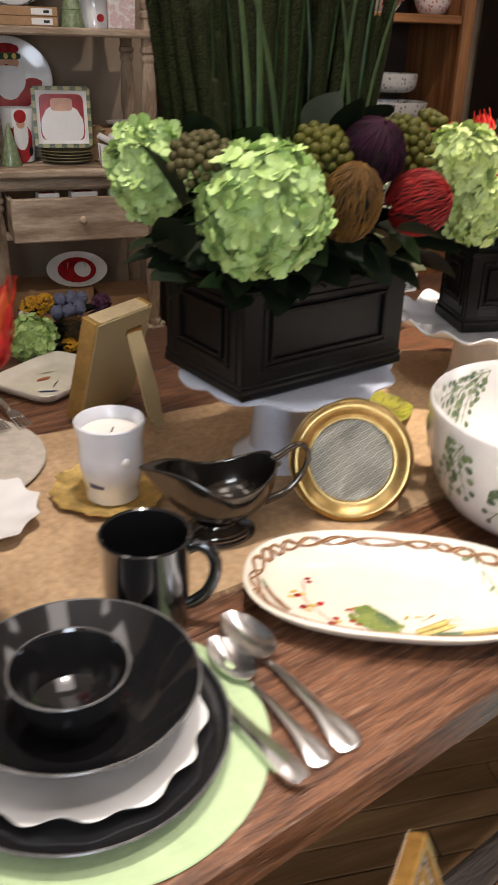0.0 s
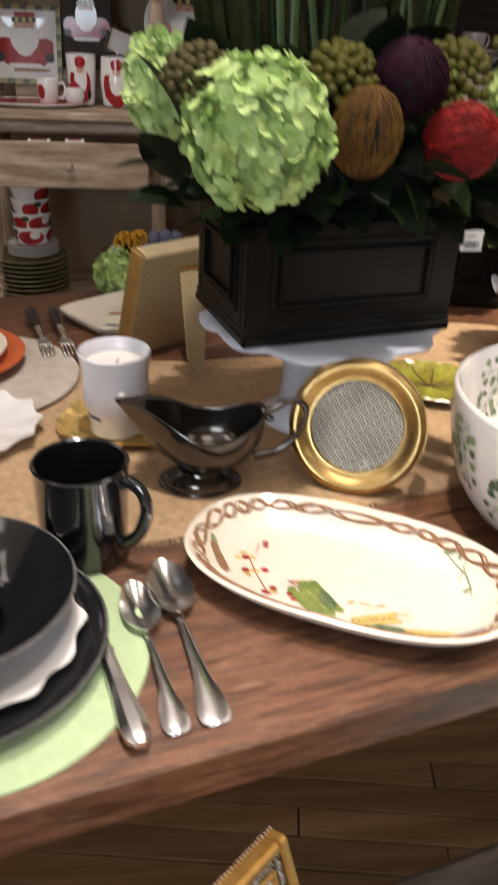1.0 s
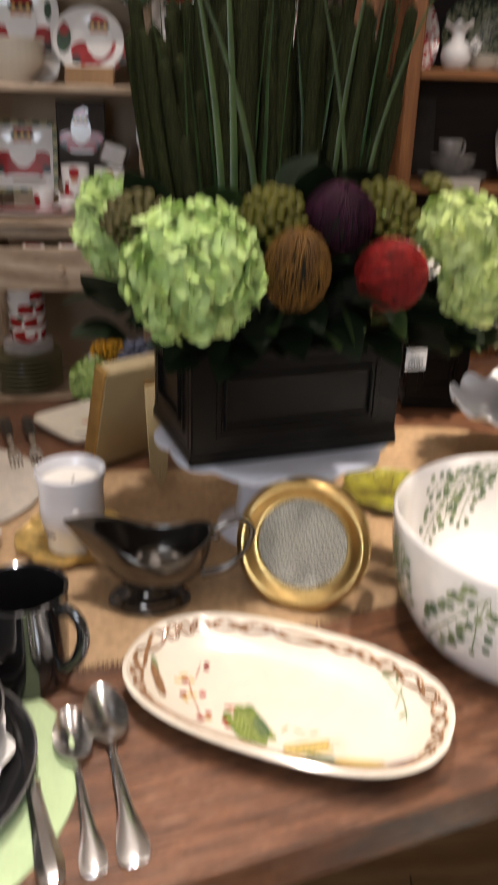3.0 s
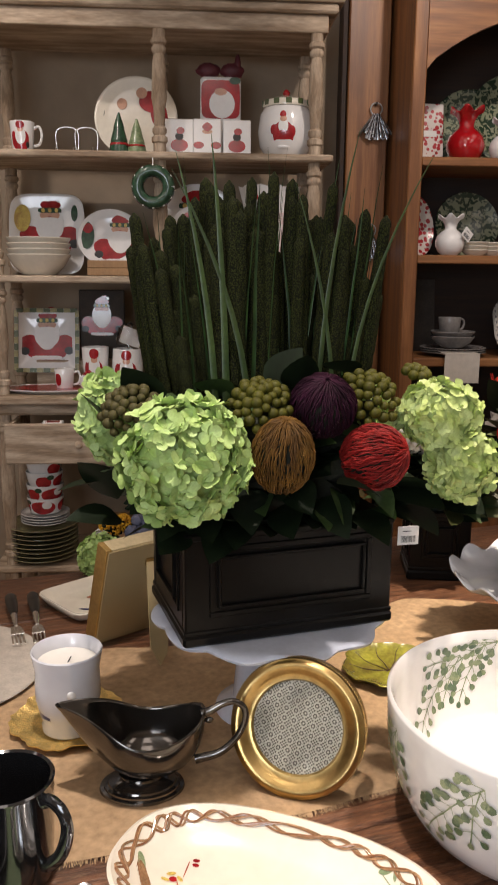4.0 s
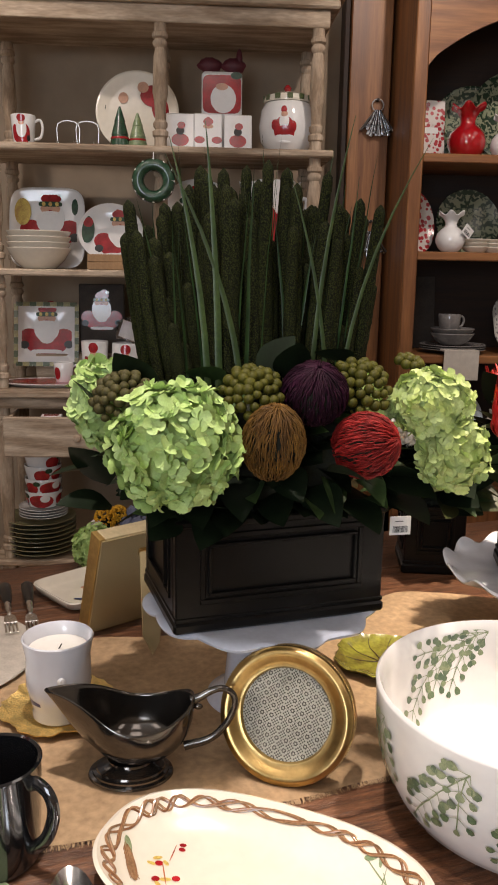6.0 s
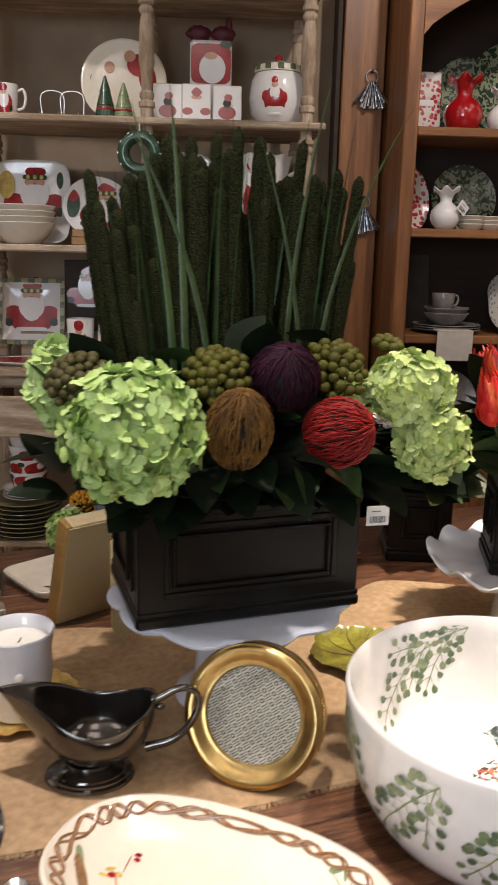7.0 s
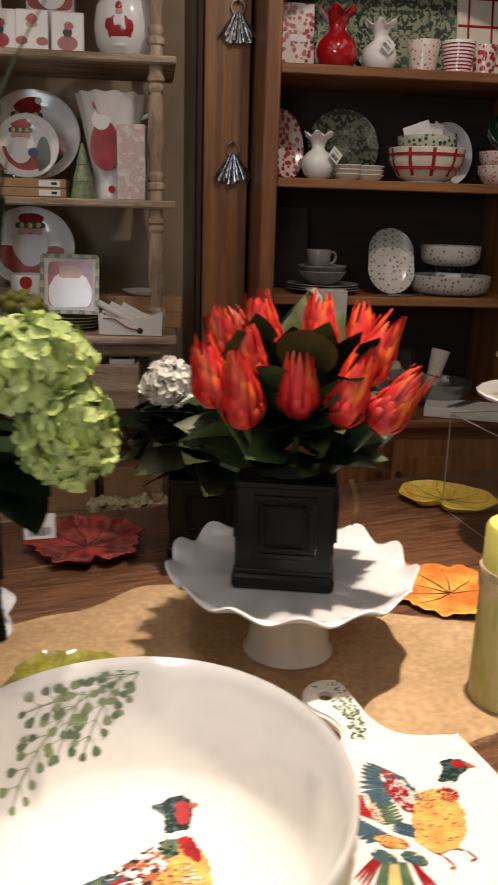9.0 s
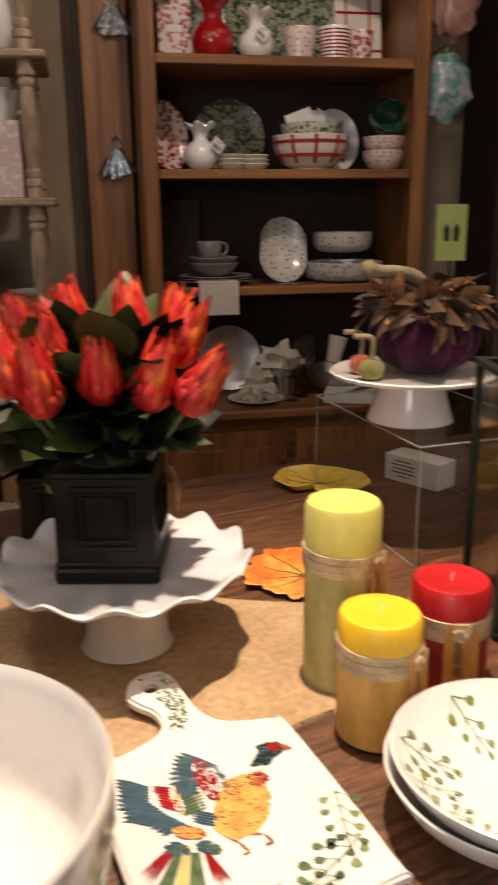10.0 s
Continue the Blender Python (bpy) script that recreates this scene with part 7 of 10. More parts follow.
# ---- clear riser with cake stand, pumpkins and lantern at the table's end ----
def thin_clear(name, gloss=0.08):
    """Thin clear sheet: mostly see-through, with a weak mirror gloss."""
    mat = bpy.data.materials.new(name)
    mat.use_nodes = True
    nodes, links = mat.node_tree.nodes, mat.node_tree.links
    nodes.remove(nodes["Principled BSDF"])
    through_it, shine, mix = nodes.new("ShaderNodeBsdfTransparent"), nodes.new("ShaderNodeBsdfGlossy"), nodes.new("ShaderNodeMixShader")
    through_it.inputs[0].default_value = (0.95, 0.96, 0.95, 1)
    shine.inputs["Roughness"].default_value = 0.04
    mix.inputs[0].default_value = gloss
    links.new(through_it.outputs[0], mix.inputs[1])
    links.new(shine.outputs[0], mix.inputs[2])
    links.new(mix.outputs[0], nodes["Material Output"].inputs["Surface"])
    return mat


acrylic = thin_clear("clear_acrylic")
velvet = surface("plum_velvet", (0.055, 0.003, 0.030), 0.8, 0, 0.2, 14, 0.002, second=(0.022, 0.0015, 0.012), sheen=0.08, spec=0.2)
stem_grey = surface("dry_stem", (0.32, 0.27, 0.17), 0.8, 0, 0.25, 30, 0.003, second=(0.2, 0.16, 0.09))
feather = surface("brown_feathers", (0.22, 0.10, 0.04), 0.7, 0, 0.4, 40, second=(0.07, 0.04, 0.025), island=0.5)
feather_dark = surface("dark_feathers", (0.075, 0.045, 0.028), 0.7, 0, 0.4, 40, second=(0.03, 0.02, 0.014), island=0.5)
feather_light = surface("tan_feathers", (0.42, 0.24, 0.10), 0.7, 0, 0.4, 40, second=(0.16, 0.08, 0.04), island=0.5)
gourd = surface("olive_velvet", (0.20, 0.19, 0.03), 0.8, 0, 0.2, 30, 0.001, sheen=0.4)
gourd_red = surface("orange_velvet", (0.45, 0.09, 0.02), 0.8, 0, 0.2, 30, 0.001, sheen=0.4)
lantern_green = surface("dark_green_metal", (0.012, 0.025, 0.016), 0.4, 0.3, 0.2, 20, 0.0005)
lime_card = surface("lime_card", (0.42, 0.52, 0.16), 0.8, 0, 0.05, 20)


# pale colour stands in for light caught in the acrylic's edges
edge_white = surface("painted_edge_glint", (0.36, 0.36, 0.34), 0.35, 0, 0.05, 30)


def riser():
    ob = thing("acrylic_riser", 1.772, 1.595, TOP + 0.001, 7.5, "clear acrylic table riser carrying a cake stand", "display riser")
    w, d, h, t = 0.26, 0.388, 0.195, 0.005
    part("top", box(w, d, t, (0, 0, h - t / 2), 0.0008), acrylic, ob, smooth=False)
    for s in (-1, 1):
        part("side", box(t, d, h - t - 0.0005, (s * (w / 2 - t / 2), 0, (h - t) / 2), 0.0008), acrylic, ob, smooth=False)
    # thin opaque bars added as bright edge lines
    for s in (-1, 1):
        part("polished_edge", box(0.0022, d, 0.0022, (s * w / 2, 0, h - 0.001), 0.0003), edge_white, ob, smooth=False)
        part("polished_edge", box(w, 0.0022, 0.0022, (0, s * d / 2, h - 0.001), 0.0003), edge_white, ob, smooth=False)
        for q in (-1, 1):
            part("polished_edge", box(0.0016, 0.0016, h - 0.004, (s * (w / 2 - 0.002), q * d / 2, h / 2 - 0.002), 0.0003), edge_white, ob, smooth=False)
            part("polished_edge", box(0.0016, d - 0.004, 0.0014, (s * (w / 2 + 0.0012), 0, 0.001), 0.0003), edge_white, ob, smooth=False) if q > 0 else None


riser()


def label_box():
    ob = thing("label_box", 1.84, 1.775, TOP + 0.001, -58, "small white carton with printed text under the riser", "box")
    part("carton", box(0.13, 0.06, 0.055, (0, 0, 0.0275), 0.001), paper_white, ob, smooth=False)
    m = Mesh()
    for k, w in enumerate((0.04, 0.06, 0.05, 0.062, 0.03)):
        m.add(box(w, 0.0006, 0.0022, (-0.02, -0.0303, 0.044 - 0.008 * k), 0.0002))
    part("writing", m, paper_ink, ob, smooth=False)


label_box()


def ribbed(r, h, ribs, seg=96, deep=0.14):
    """Pumpkin body."""
    prof = []
    for i in range(17):
        p = math.pi * i / 16 - math.pi / 2
        prof.append((max(0.0005, r * math.cos(p) ** 0.8 if math.cos(p) > 0 else 0.0005), h / 2 + h / 2 * math.sin(p) * (0.92 if p > 0 else 1)))
    return lathe(prof, seg, lambda a, i: (-deep * prof[i][0] * (1 - abs(math.cos(ribs * a / 2)) ** 0.6), 0))


def pumpkin_stand():
    z = TOP + 0.001 + 0.1955
    ob = thing("cake_stand", 1.715, 1.54, z, 0, "plain white cake stand with a wide foot on riser", "cake stand")
    h = 0.082
    part("plate", lathe([(0, h - 0.008), (0.10, h - 0.007), (0.134, h - 0.002), (0.136, h + 0.003), (0.133, h + 0.005), (0.12, h + 0.001), (0, h)], 80, lambda a, i: (0.0012 * math.sin(24 * a), 0) if 2 <= i <= 4 else (0, 0)), white_glaze, ob)
    part("pedestal", lathe([(0, 0.001), (0.068, 0.001), (0.072, 0.004), (0.066, 0.022), (0.058, 0.05), (0.056, h - 0.0085), (0, h - 0.0083)], 56), white_glaze, ob)
    top = z + h + 0.0005
    big = thing("velvet_pumpkin", 1.737, 1.545, top, 0, "plum velvet pumpkin with dry stem and brown feathers", "pumpkin")
    part("body", ribbed(0.092, 0.125, 11), velvet, big)
    part("stem", tube(smooth_path([(0.0, 0, 0.110), (-0.018, -0.012, 0.150), (-0.055, -0.020, 0.164), (-0.098, -0.024, 0.168), (-0.122, -0.026, 0.176)], 5), [0.010, 0.010, 0.010, 0.0105, 0.011, 0.011, 0.011, 0.011, 0.011, 0.011, 0.0105, 0.010, 0.010, 0.010, 0.010, 0.011, 0.013, 0.015, 0.014, 0.010, 0.006], 10), stem_grey, big, "dry grey twisted stem")
    rng = random.Random(5)
    shapes = [leaf_data("feather", mm, ll, ww, bend=bb, fold=0.3, curl=cc) for mm, ll, ww, bb, cc in ((feather, 0.060, 0.030, 0.8, 0.0), (feather_light, 0.050, 0.026, 0.6, 0.3), (feather_dark, 0.058, 0.032, 0.4, 0.0), (feather, 0.048, 0.026, -0.3, 0.2))]
    for k in range(210):
        a, q = rng.uniform(0, TAU), rng.random()
        rad = 0.018 + 0.062 * q
        f = new("feather", rng.choice(shapes))
        f.parent = big
        f.matrix_basis = Matrix.Translation((rad * math.cos(a), rad * math.sin(a), 0.120 - 0.030 * q + rng.uniform(0, 0.02))) @ turned((math.cos(a) + rng.uniform(-0.7, 0.7), math.sin(a) + rng.uniform(-0.7, 0.7), rng.uniform(-0.8, 0.9)), rng.uniform(-70, 70)) @ Matrix.Scale(rng.uniform(0.7, 1.15), 4)
    for x, y, r, h2, mat, lab in ((1.628, 1.495, 0.021, 0.034, gourd, "tiny olive velvet pumpkin on the cake stand"), (1.628, 1.545, 0.020, 0.034, gourd_red, "tiny orange velvet pumpkin on the cake stand")):
        small = thing("small_pumpkin", x, y, top, 0, lab, "pumpkin", "tiny pumpkins")
        part("body", ribbed(r, h2, 8, 48), mat, small)
        part("stem", tube(smooth_path([(0, 0, h2 - 0.004), (0.002, 0, h2 + 0.02), (-0.004, 0, h2 + 0.034), (-0.03, 0, h2 + 0.036)], 5), 0.0045, 8), stem_grey, small)
    card = thing("sign_card", 1.855, 1.72, TOP + 0.197, -12, "lime green sign card with a black symbol", "sign")
    part("card", box(0.055, 0.0012, 0.10, (0, 0, 0.30), 0.0003), lime_card, card, smooth=False)
    part("post", box(0.004, 0.004, 0.252, (0, 0.003, 0.126), 0.0005), tin_dark, card, smooth=False)
    for s in (-1, 1):
        part("symbol", slab([(s * 0.004, 0.285), (s * 0.013, 0.285), (s * 0.015, 0.305), (s * 0.009, 0.318), (s * 0.003, 0.305)], 0.0008, 0.0012, 0.0001), paper_ink, card, at=pose(0, -0.0016, 0, 90, 0, 0) , smooth=False)


pumpkin_stand()


def lantern():
    ob = thing("lantern", 1.775, 1.215, TOP + 0.001, -10, "dark green metal and glass lantern filled with gourds", "lantern")
    w, h = 0.15, 0.345
    for sx in (-1, 1):
        for sy in (-1, 1):
            part("post", box(0.010, 0.010, h - 0.0205, (sx * w / 2, sy * w / 2, h / 2), 0.001), lantern_green, ob, smooth=False)
    part("base", box(w + 0.016, w + 0.016, 0.008, (0, 0, 0.006), 0.001), lantern_green, ob, smooth=False)
    for s in (-1, 1):
        part("rim", box(w + 0.016, 0.014, 0.008, (0, s * (w / 2 + 0.001), h - 0.006), 0.001), lantern_green, ob, smooth=False)
        part("rim", box(0.014, w - 0.013, 0.008, (s * (w / 2 + 0.001), 0, h - 0.006), 0.001), lantern_green, ob, smooth=False)
    for s in (-1, 1):
        part("pane", box(w - 0.011, 0.002, h - 0.024, (0, s * w / 2, h / 2), 0.0002), acrylic, ob, smooth=False).visible_shadow = False
        part("pane", box(0.002, w - 0.011, h - 0.024, (s * w / 2, 0, h / 2), 0.0002), acrylic, ob, smooth=False).visible_shadow = False
    rng = random.Random(9)
    for k in range(12):
        g = thing("gourd", 1.775 + rng.uniform(-0.035, 0.035), 1.215 + rng.uniform(-0.035, 0.035), TOP + 0.012 + 0.024 * k, rng.uniform(0, 360), "small striped gourd stacked inside lantern", "gourd", "gourds in the lantern")
        part("body", ribbed(0.030, 0.034, 9, 36), (gourd, stem_grey, leaf_orange)[k % 3], g)


lantern()


# ---- goods on the whitewashed shelf ----
card_pink = surface("printed_pink_card", (0.62, 0.46, 0.44), 0.7, 0, 0.2, 60, second=(0.7, 0.66, 0.62), spread=(0.42, 0.5))
dark_card = surface("dark_printed_card", (0.060, 0.048, 0.038), 0.8, 0, 0.2, 30)
carton = surface("brown_carton", (0.40, 0.24, 0.12), 0.85, 0, 0.1, 20, 0.0004)
pine_green = surface("pine_green_glaze", (0.03, 0.085, 0.045), 0.25, 0, 0.25, 40, 0.0006, coat=0.4)
skin_tan = surface("peach_glaze", (0.62, 0.34, 0.22), 0.3, 0, 0.1, 30, coat=0.3)
stripe_green = surface("olive_check_glaze", (0.10, 0.13, 0.05), 0.3, 0, 0.2, 30, coat=0.3)
yellow_dark = surface("dull_yellow_glaze", (0.42, 0.38, 0.16), 0.3, 0, 0.2, 40, coat=0.3)
wire_metal = surface("plated_wire", (0.55, 0.50, 0.44), 0.3, 1.0, 0.1, 20)
cello = clear("cellophane", (0.97, 0.97, 0.97), 0.12, 1.25)
moss_stack = surface("olive_rim_glaze", (0.30, 0.275, 0.14), 0.3, 0, 0.25, 40, second=(0.18, 0.17, 0.085), coat=0.3)
maroon_bow = surface("maroon_ribbon", (0.10, 0.012, 0.02), 0.6, 0, 0.15, 30)
COLOURS = {"r": red_glaze, "w": white_glaze, "g": pine_green, "p": skin_tan, "k": tin_dark, "o": stripe_green, "y": yellow_glaze, "b": blue_glaze}


def patches(parent, shapes, at=None, off=0.0):
    """Flat painted shapes on an upright face that looks towards -y: (x, z, half width, half height, colour, outline power)."""
    for k, (x, z, rx, rz, col, *pw) in enumerate(shapes):
        out = [(x + a, z + b) for a, b in oval(rx, rz, pw[0] if pw else 2.0, 20)]
        loops = [[(a, -off - 0.0006 - 0.0002 * k, b) for a, b in out], [(a, -off + 0.001, b) for a, b in out]]
        part("painted_patch", rings(loops, True, True, False), COLOURS[col], parent, at=at)


def figure(x, z, s):
    """Plain red, white and tan shapes of the seasonal pattern."""
    rows = [(0, -0.52, 0.62, 0.36, "r", 2.6), (-0.52, -0.36, 0.30, 0.26, "r"), (0.52, -0.36, 0.30, 0.26, "r"), (-0.66, -0.60, 0.14, 0.12, "k"), (0.66, -0.58, 0.14, 0.12, "k"), (0, -0.80, 0.46, 0.06, "w", 4), (0, -0.06, 0.38, 0.42, "w", 2.4), (0.0, -0.36, 0.24, 0.20, "w"), (0, 0.20, 0.27, 0.15, "p"), (0.0, 0.13, 0.05, 0.04, "r"), (0, 0.09, 0.24, 0.05, "w"), (0.02, 0.48, 0.28, 0.20, "r", 1.5), (0.12, 0.62, 0.14, 0.12, "r"), (0.24, 0.62, 0.07, 0.07, "w"), (0, 0.33, 0.32, 0.07, "g", 4), (-0.18, 0.33, 0.05, 0.06, "y"), (0.0, 0.33, 0.05, 0.06, "y"), (0.18, 0.33, 0.05, 0.06, "y")]
    return [(x + a * s, z + b * s, c * s, d * s, *e) for a, b, c, d, *e in rows]


def upright_plate(x, y, z, r, label, shapes, lean=12, turn=0, sx=1.0, sz=1.0, power=2.0, mat=None, rim=None, category="plate", group="seasonal plates"):
    ob = thing("display_plate", x, y, z, turn, label, category, group)
    tilt = pose(0, 0, 0, -lean, 0, 0)
    out = oval(r * sx, r * sz, power, 64)
    def lo(q, d):
        return [(a * q, d, b * q + r * sz) for a, b in out]
    part("plate", rings([lo(0.55, 0.010), lo(0.62, 0.006), lo(0.97, -0.004), lo(1.0, -0.007), lo(0.985, -0.009), lo(0.93, -0.0065), lo(0.72, 0.0), lo(0.66, 0.0025), lo(0.1, 0.003)], True, True, True), mat or white_glaze, ob, at=tilt, angle=60)
    if rim == "check":
        e, n = r * 0.93, 9
        w = 2 * e / n
        for k in range(4 * n):
            side, q = divmod(k, n)
            u = -e + (q + 0.5) * w
            cx, cz = ((u, e), (e, -u), (-u, -e), (-e, u))[side]
            part("rim_block", box(w * 0.98 if side % 2 == 0 else r * 0.13, 0.002, r * 0.13 if side % 2 == 0 else w * 0.98, (0, 0, 0), 0.0005), (stripe_green, yellow_dark)[k % 2], ob, at=tilt @ pose(cx, -0.0088, cz + r, 0, 0, 0), smooth=False)
    patches(ob, [(a, b + r * sz, c, d, *e) for a, b, c, d, *e in shapes], tilt, 0.0005)
    part("stand", tube([(-r * 0.4, -0.016, 0.006), (-r * 0.4, 0.05, 0.004), (-r * 0.3, 0.05, r * 0.8)], 0.0015, 6), wire_metal, ob)
    part("stand", tube([(r * 0.4, -0.016, 0.006), (r * 0.4, 0.05, 0.004), (r * 0.3, 0.05, r * 0.8)], 0.0015, 6), wire_metal, ob)
    return ob


def cup(x, y, z, r, h, label, shapes, handle=1, flare=1.0, name="painted_mug", category="mug", mat=None, turn=0, group="seasonal mugs"):
    ob = thing(name, x, y, z, turn, label, category, group)
    part("body", lathe([(0, 0), (r * 0.72, 0), (r * 0.8, 0.003), (r * 0.92, h * 0.5), (r * flare, h - 0.002), (r * flare - 0.001, h), (r * flare - 0.004, h - 0.002), (r * 0.88, h * 0.5), (r * 0.74, 0.008), (0, 0.006)], 40), mat or white_glaze, ob)
    if handle:
        p = smooth_path([(handle * r * 0.93, 0, h * 0.80), (handle * r * 1.35, 0, h * 0.86), (handle * r * 1.55, 0, h * 0.60), (handle * r * 1.35, 0, h * 0.30), (handle * r * 0.86, 0, h * 0.22)], 5)
        part("handle", tube(p, r * 0.11, 8), mat or white_glaze, ob)
    for k, (u, v, ru, rv, col) in enumerate(shapes):
        verts, faces, nq = [], [], 4
        for q in range(nq + 1):
            for a, b in oval(ru * q / nq, rv * q / nq, 2.2, 18):
                ang = -math.pi / 2 + (u + a)
                zz = (v + b) * h
                rr = r * (0.80 + (0.12 * min(1, zz / (h * 0.5))) + max(0, (zz / h - 0.5) * 2) * (flare - 0.92)) + 0.0014 + 0.0002 * k
                verts.append((rr * math.cos(ang), rr * math.sin(ang), zz))
        for q in range(nq):
            for i in range(18):
                faces.append((q * 18 + i, q * 18 + (i + 1) % 18, q * 18 + 18 + (i + 1) % 18, q * 18 + 18 + i))
        part("painted_patch", (verts, faces), COLOURS[col], ob)
    return ob


def stack(name, x, y, z, r, n, step, mat, label, category, deep=0.25, group=""):
    """Separate dishes, one in another."""
    p = [(0, 0), (r * 0.5, 0), (r * 0.54, r * 0.03), (r * 0.8, r * deep * 0.45), (r, r * deep), (r * 0.995, r * deep + 0.002), (r * 0.78, r * deep * 0.45 + 0.004), (r * 0.5, r * 0.03 + 0.004), (0, r * 0.03 + 0.003)]
    data = None
    for k in range(n):
        if data is None:
            ob = make(name, lathe(p, 48), mat)
            data = ob.data
        else:
            ob = new(name, data)
        ob.matrix_basis = pose(x, y, z + step * k)
        tagged(ob, label, category, group)


MUGS = [(0, 0.36, 0.75, 0.36, "r"), (-0.6, 0.40, 0.25, 0.26, "r"), (0, 0.52, 0.44, 0.28, "w"), (0, 0.72, 0.24, 0.08, "p"), (0, 0.86, 0.34, 0.12, "r"), (0.62, 0.22, 0.16, 0.10, "k")]


def top_shelf():
    z, y = 1.756, 3.07
    cup(0.066, 3.02, z, 0.042, 0.10, "white handled mug painted with red shapes", MUGS, 1)
    for x in (0.205, 0.272):
        ob = thing("plate_stand", x, 3.06, z, 0, "empty bent wire plate stand", "plate stand", "wire plate stands")
        part("frame", tube(smooth_path([(-0.035, 0.05, 0.0025), (-0.035, 0.04, 0.09), (0.035, 0.04, 0.09), (0.035, 0.05, 0.0025)], 4), 0.0018, 6), wire_metal, ob)
        for s in (-1, 1):
            part("hook", tube(smooth_path([(s * 0.03, 0.05, 0.003), (s * 0.03, -0.02, 0.003), (s * 0.03, -0.035, 0.022)], 4), 0.0018, 6), wire_metal, ob)
    upright_plate(0.445, 3.12, z, 0.148, "large round cream plate with green tree shapes", [(0.06, 0.06, 0.05, 0.04, "r"), (0.09, 0.03, 0.04, 0.07, "r"), (-0.05, 0.05, 0.018, 0.02, "p"), (0.02, 0.09, 0.02, 0.02, "p"), (-0.13, 0.02, 0.018, 0.03, "g"), (0.12, -0.04, 0.03, 0.04, "g")], mat=cream_glaze)
    for x, r, h, mat in ((0.395, 0.036, 0.135, pine_green), (0.455, 0.034, 0.115, leaf_glaze)):
        ob = thing("ceramic_tree", x, 3.0, z, 0, "small glazed cone-shaped ceramic tree", "ornament", "ceramic trees")
        part("tree", lathe([(0, 0), (r, 0), (r, 0.006), (r * 0.78, h * 0.3), (r * 0.82, h * 0.31), (r * 0.5, h * 0.62), (r * 0.54, h * 0.63), (0.003, h), (0, h)], 28), mat, ob)
        part("band", lathe([(r * 0.86, h * 0.2), (r * 0.90, h * 0.22), (r * 0.84, h * 0.26)], 28), red_glaze, ob)
    # a joined three-part tray and the gift-shaped jar behind it
    for k, x in enumerate((0.600, 0.697, 0.800)):
        ob = thing("relish_dish", x, 3.02 - 0.01 * (k == 1), z, 0, "upright square white dish painted with red shapes", "dish", "square relish dishes")
        tilt = pose(0, 0, 0, -10, 0, 0)
        part("dish", box(0.098, 0.014, 0.125, (0, 0, 0.064), 0.006), white_glaze, ob, at=tilt, smooth=False)
        patches(ob, [(0, 0.045, 0.036, 0.032, "w"), (0, 0.082, 0.018, 0.008, "p"), (0, 0.098, 0.018, 0.016, "r", 1.4), (-0.03, 0.035, 0.018, 0.012, "r"), (0.03, 0.035, 0.018, 0.012, "r")] if k == 1 else [(0, 0.035, 0.03, 0.022, "r"), (0, 0.066, 0.014, 0.014, "k"), (0.004, 0.085, 0.014, 0.012, "r")], tilt, 0.0072)
    gift = thing("square_canister", 0.745, 3.13, z, 0, "tall red and white canister with maroon bow", "canister")
    part("body", box(0.142, 0.10, 0.275, (0, 0, 0.1385), 0.010), white_glaze, gift, smooth=False)
    patches(gift, [(0, 0.20, 0.068, 0.064, "r", 6), (0.005, 0.185, 0.045, 0.048, "w"), (0, 0.225, 0.022, 0.012, "p"), (0.05, 0.262, 0.02, 0.012, "g")], None, 0.051)
    for s in (-1, 1):
        part("bow", blob(0.042, 0.018, 0.026, (s * 0.042, 0, 0.305), 12, 8, 0.3, 3), maroon_bow, gift, "maroon ribbon bow", at=pose(0, 0, 0, 0, 0, 0))
    part("bow_tail", blob(0.012, 0.012, 0.038, (0.062, 0, 0.325), 10, 7), maroon_bow, gift)
    jar = thing("cookie_jar", 0.975, 3.06, z, 0, "round white lidded jar painted with red shapes", "jar")
    part("body", lathe([(0, 0), (0.06, 0), (0.066, 0.004), (0.092, 0.04), (0.099, 0.09), (0.092, 0.145), (0.080, 0.168), (0.076, 0.17), (0, 0.17)], 56), white_glaze, jar)
    lid = part("lid", lathe([(0, 0.1705), (0.082, 0.1705), (0.084, 0.178), (0.078, 0.192), (0.04, 0.206), (0, 0.210)], 56), cream_glaze, jar)
    for k in range(12):
        a = TAU * k / 12
        part("lid_block", box(0.020, 0.004, 0.018, (0, 0, 0), 0.001), stripe_green, lid, at=pose(0.083 * math.cos(a), 0.083 * math.sin(a), 0.184, 0, 0, math.degrees(a) + 90), smooth=False)
    part("knob", lathe([(0, 0.210), (0.008, 0.210), (0.014, 0.222), (0.006, 0.232), (0, 0.233)], 20), red_glaze, lid)
    for u, v, ru, rv, col in ((-0.20, 0.068, 0.38, 0.046, "r"), (-0.52, 0.086, 0.14, 0.018, "r"), (0.10, 0.080, 0.13, 0.020, "r"), (-0.20, 0.030, 0.36, 0.007, "w"), (-0.20, 0.098, 0.17, 0.022, "w"), (-0.20, 0.122, 0.12, 0.010, "p"), (-0.22, 0.142, 0.17, 0.015, "r")):
        out = []
        for a, b in oval(ru, rv, 2.2, 18):
            zz = v + b
            rr = 0.1005 - 0.9 * (zz - 0.09) ** 2 / 0.2 - max(0, abs(zz - 0.09) - 0.04) * 0.12
            out.append((rr * math.cos(-math.pi / 2 + u + a), rr * math.sin(-math.pi / 2 + u + a), zz))
        mid = (0.102 * math.cos(-math.pi / 2 + u), 0.102 * math.sin(-math.pi / 2 + u), v)
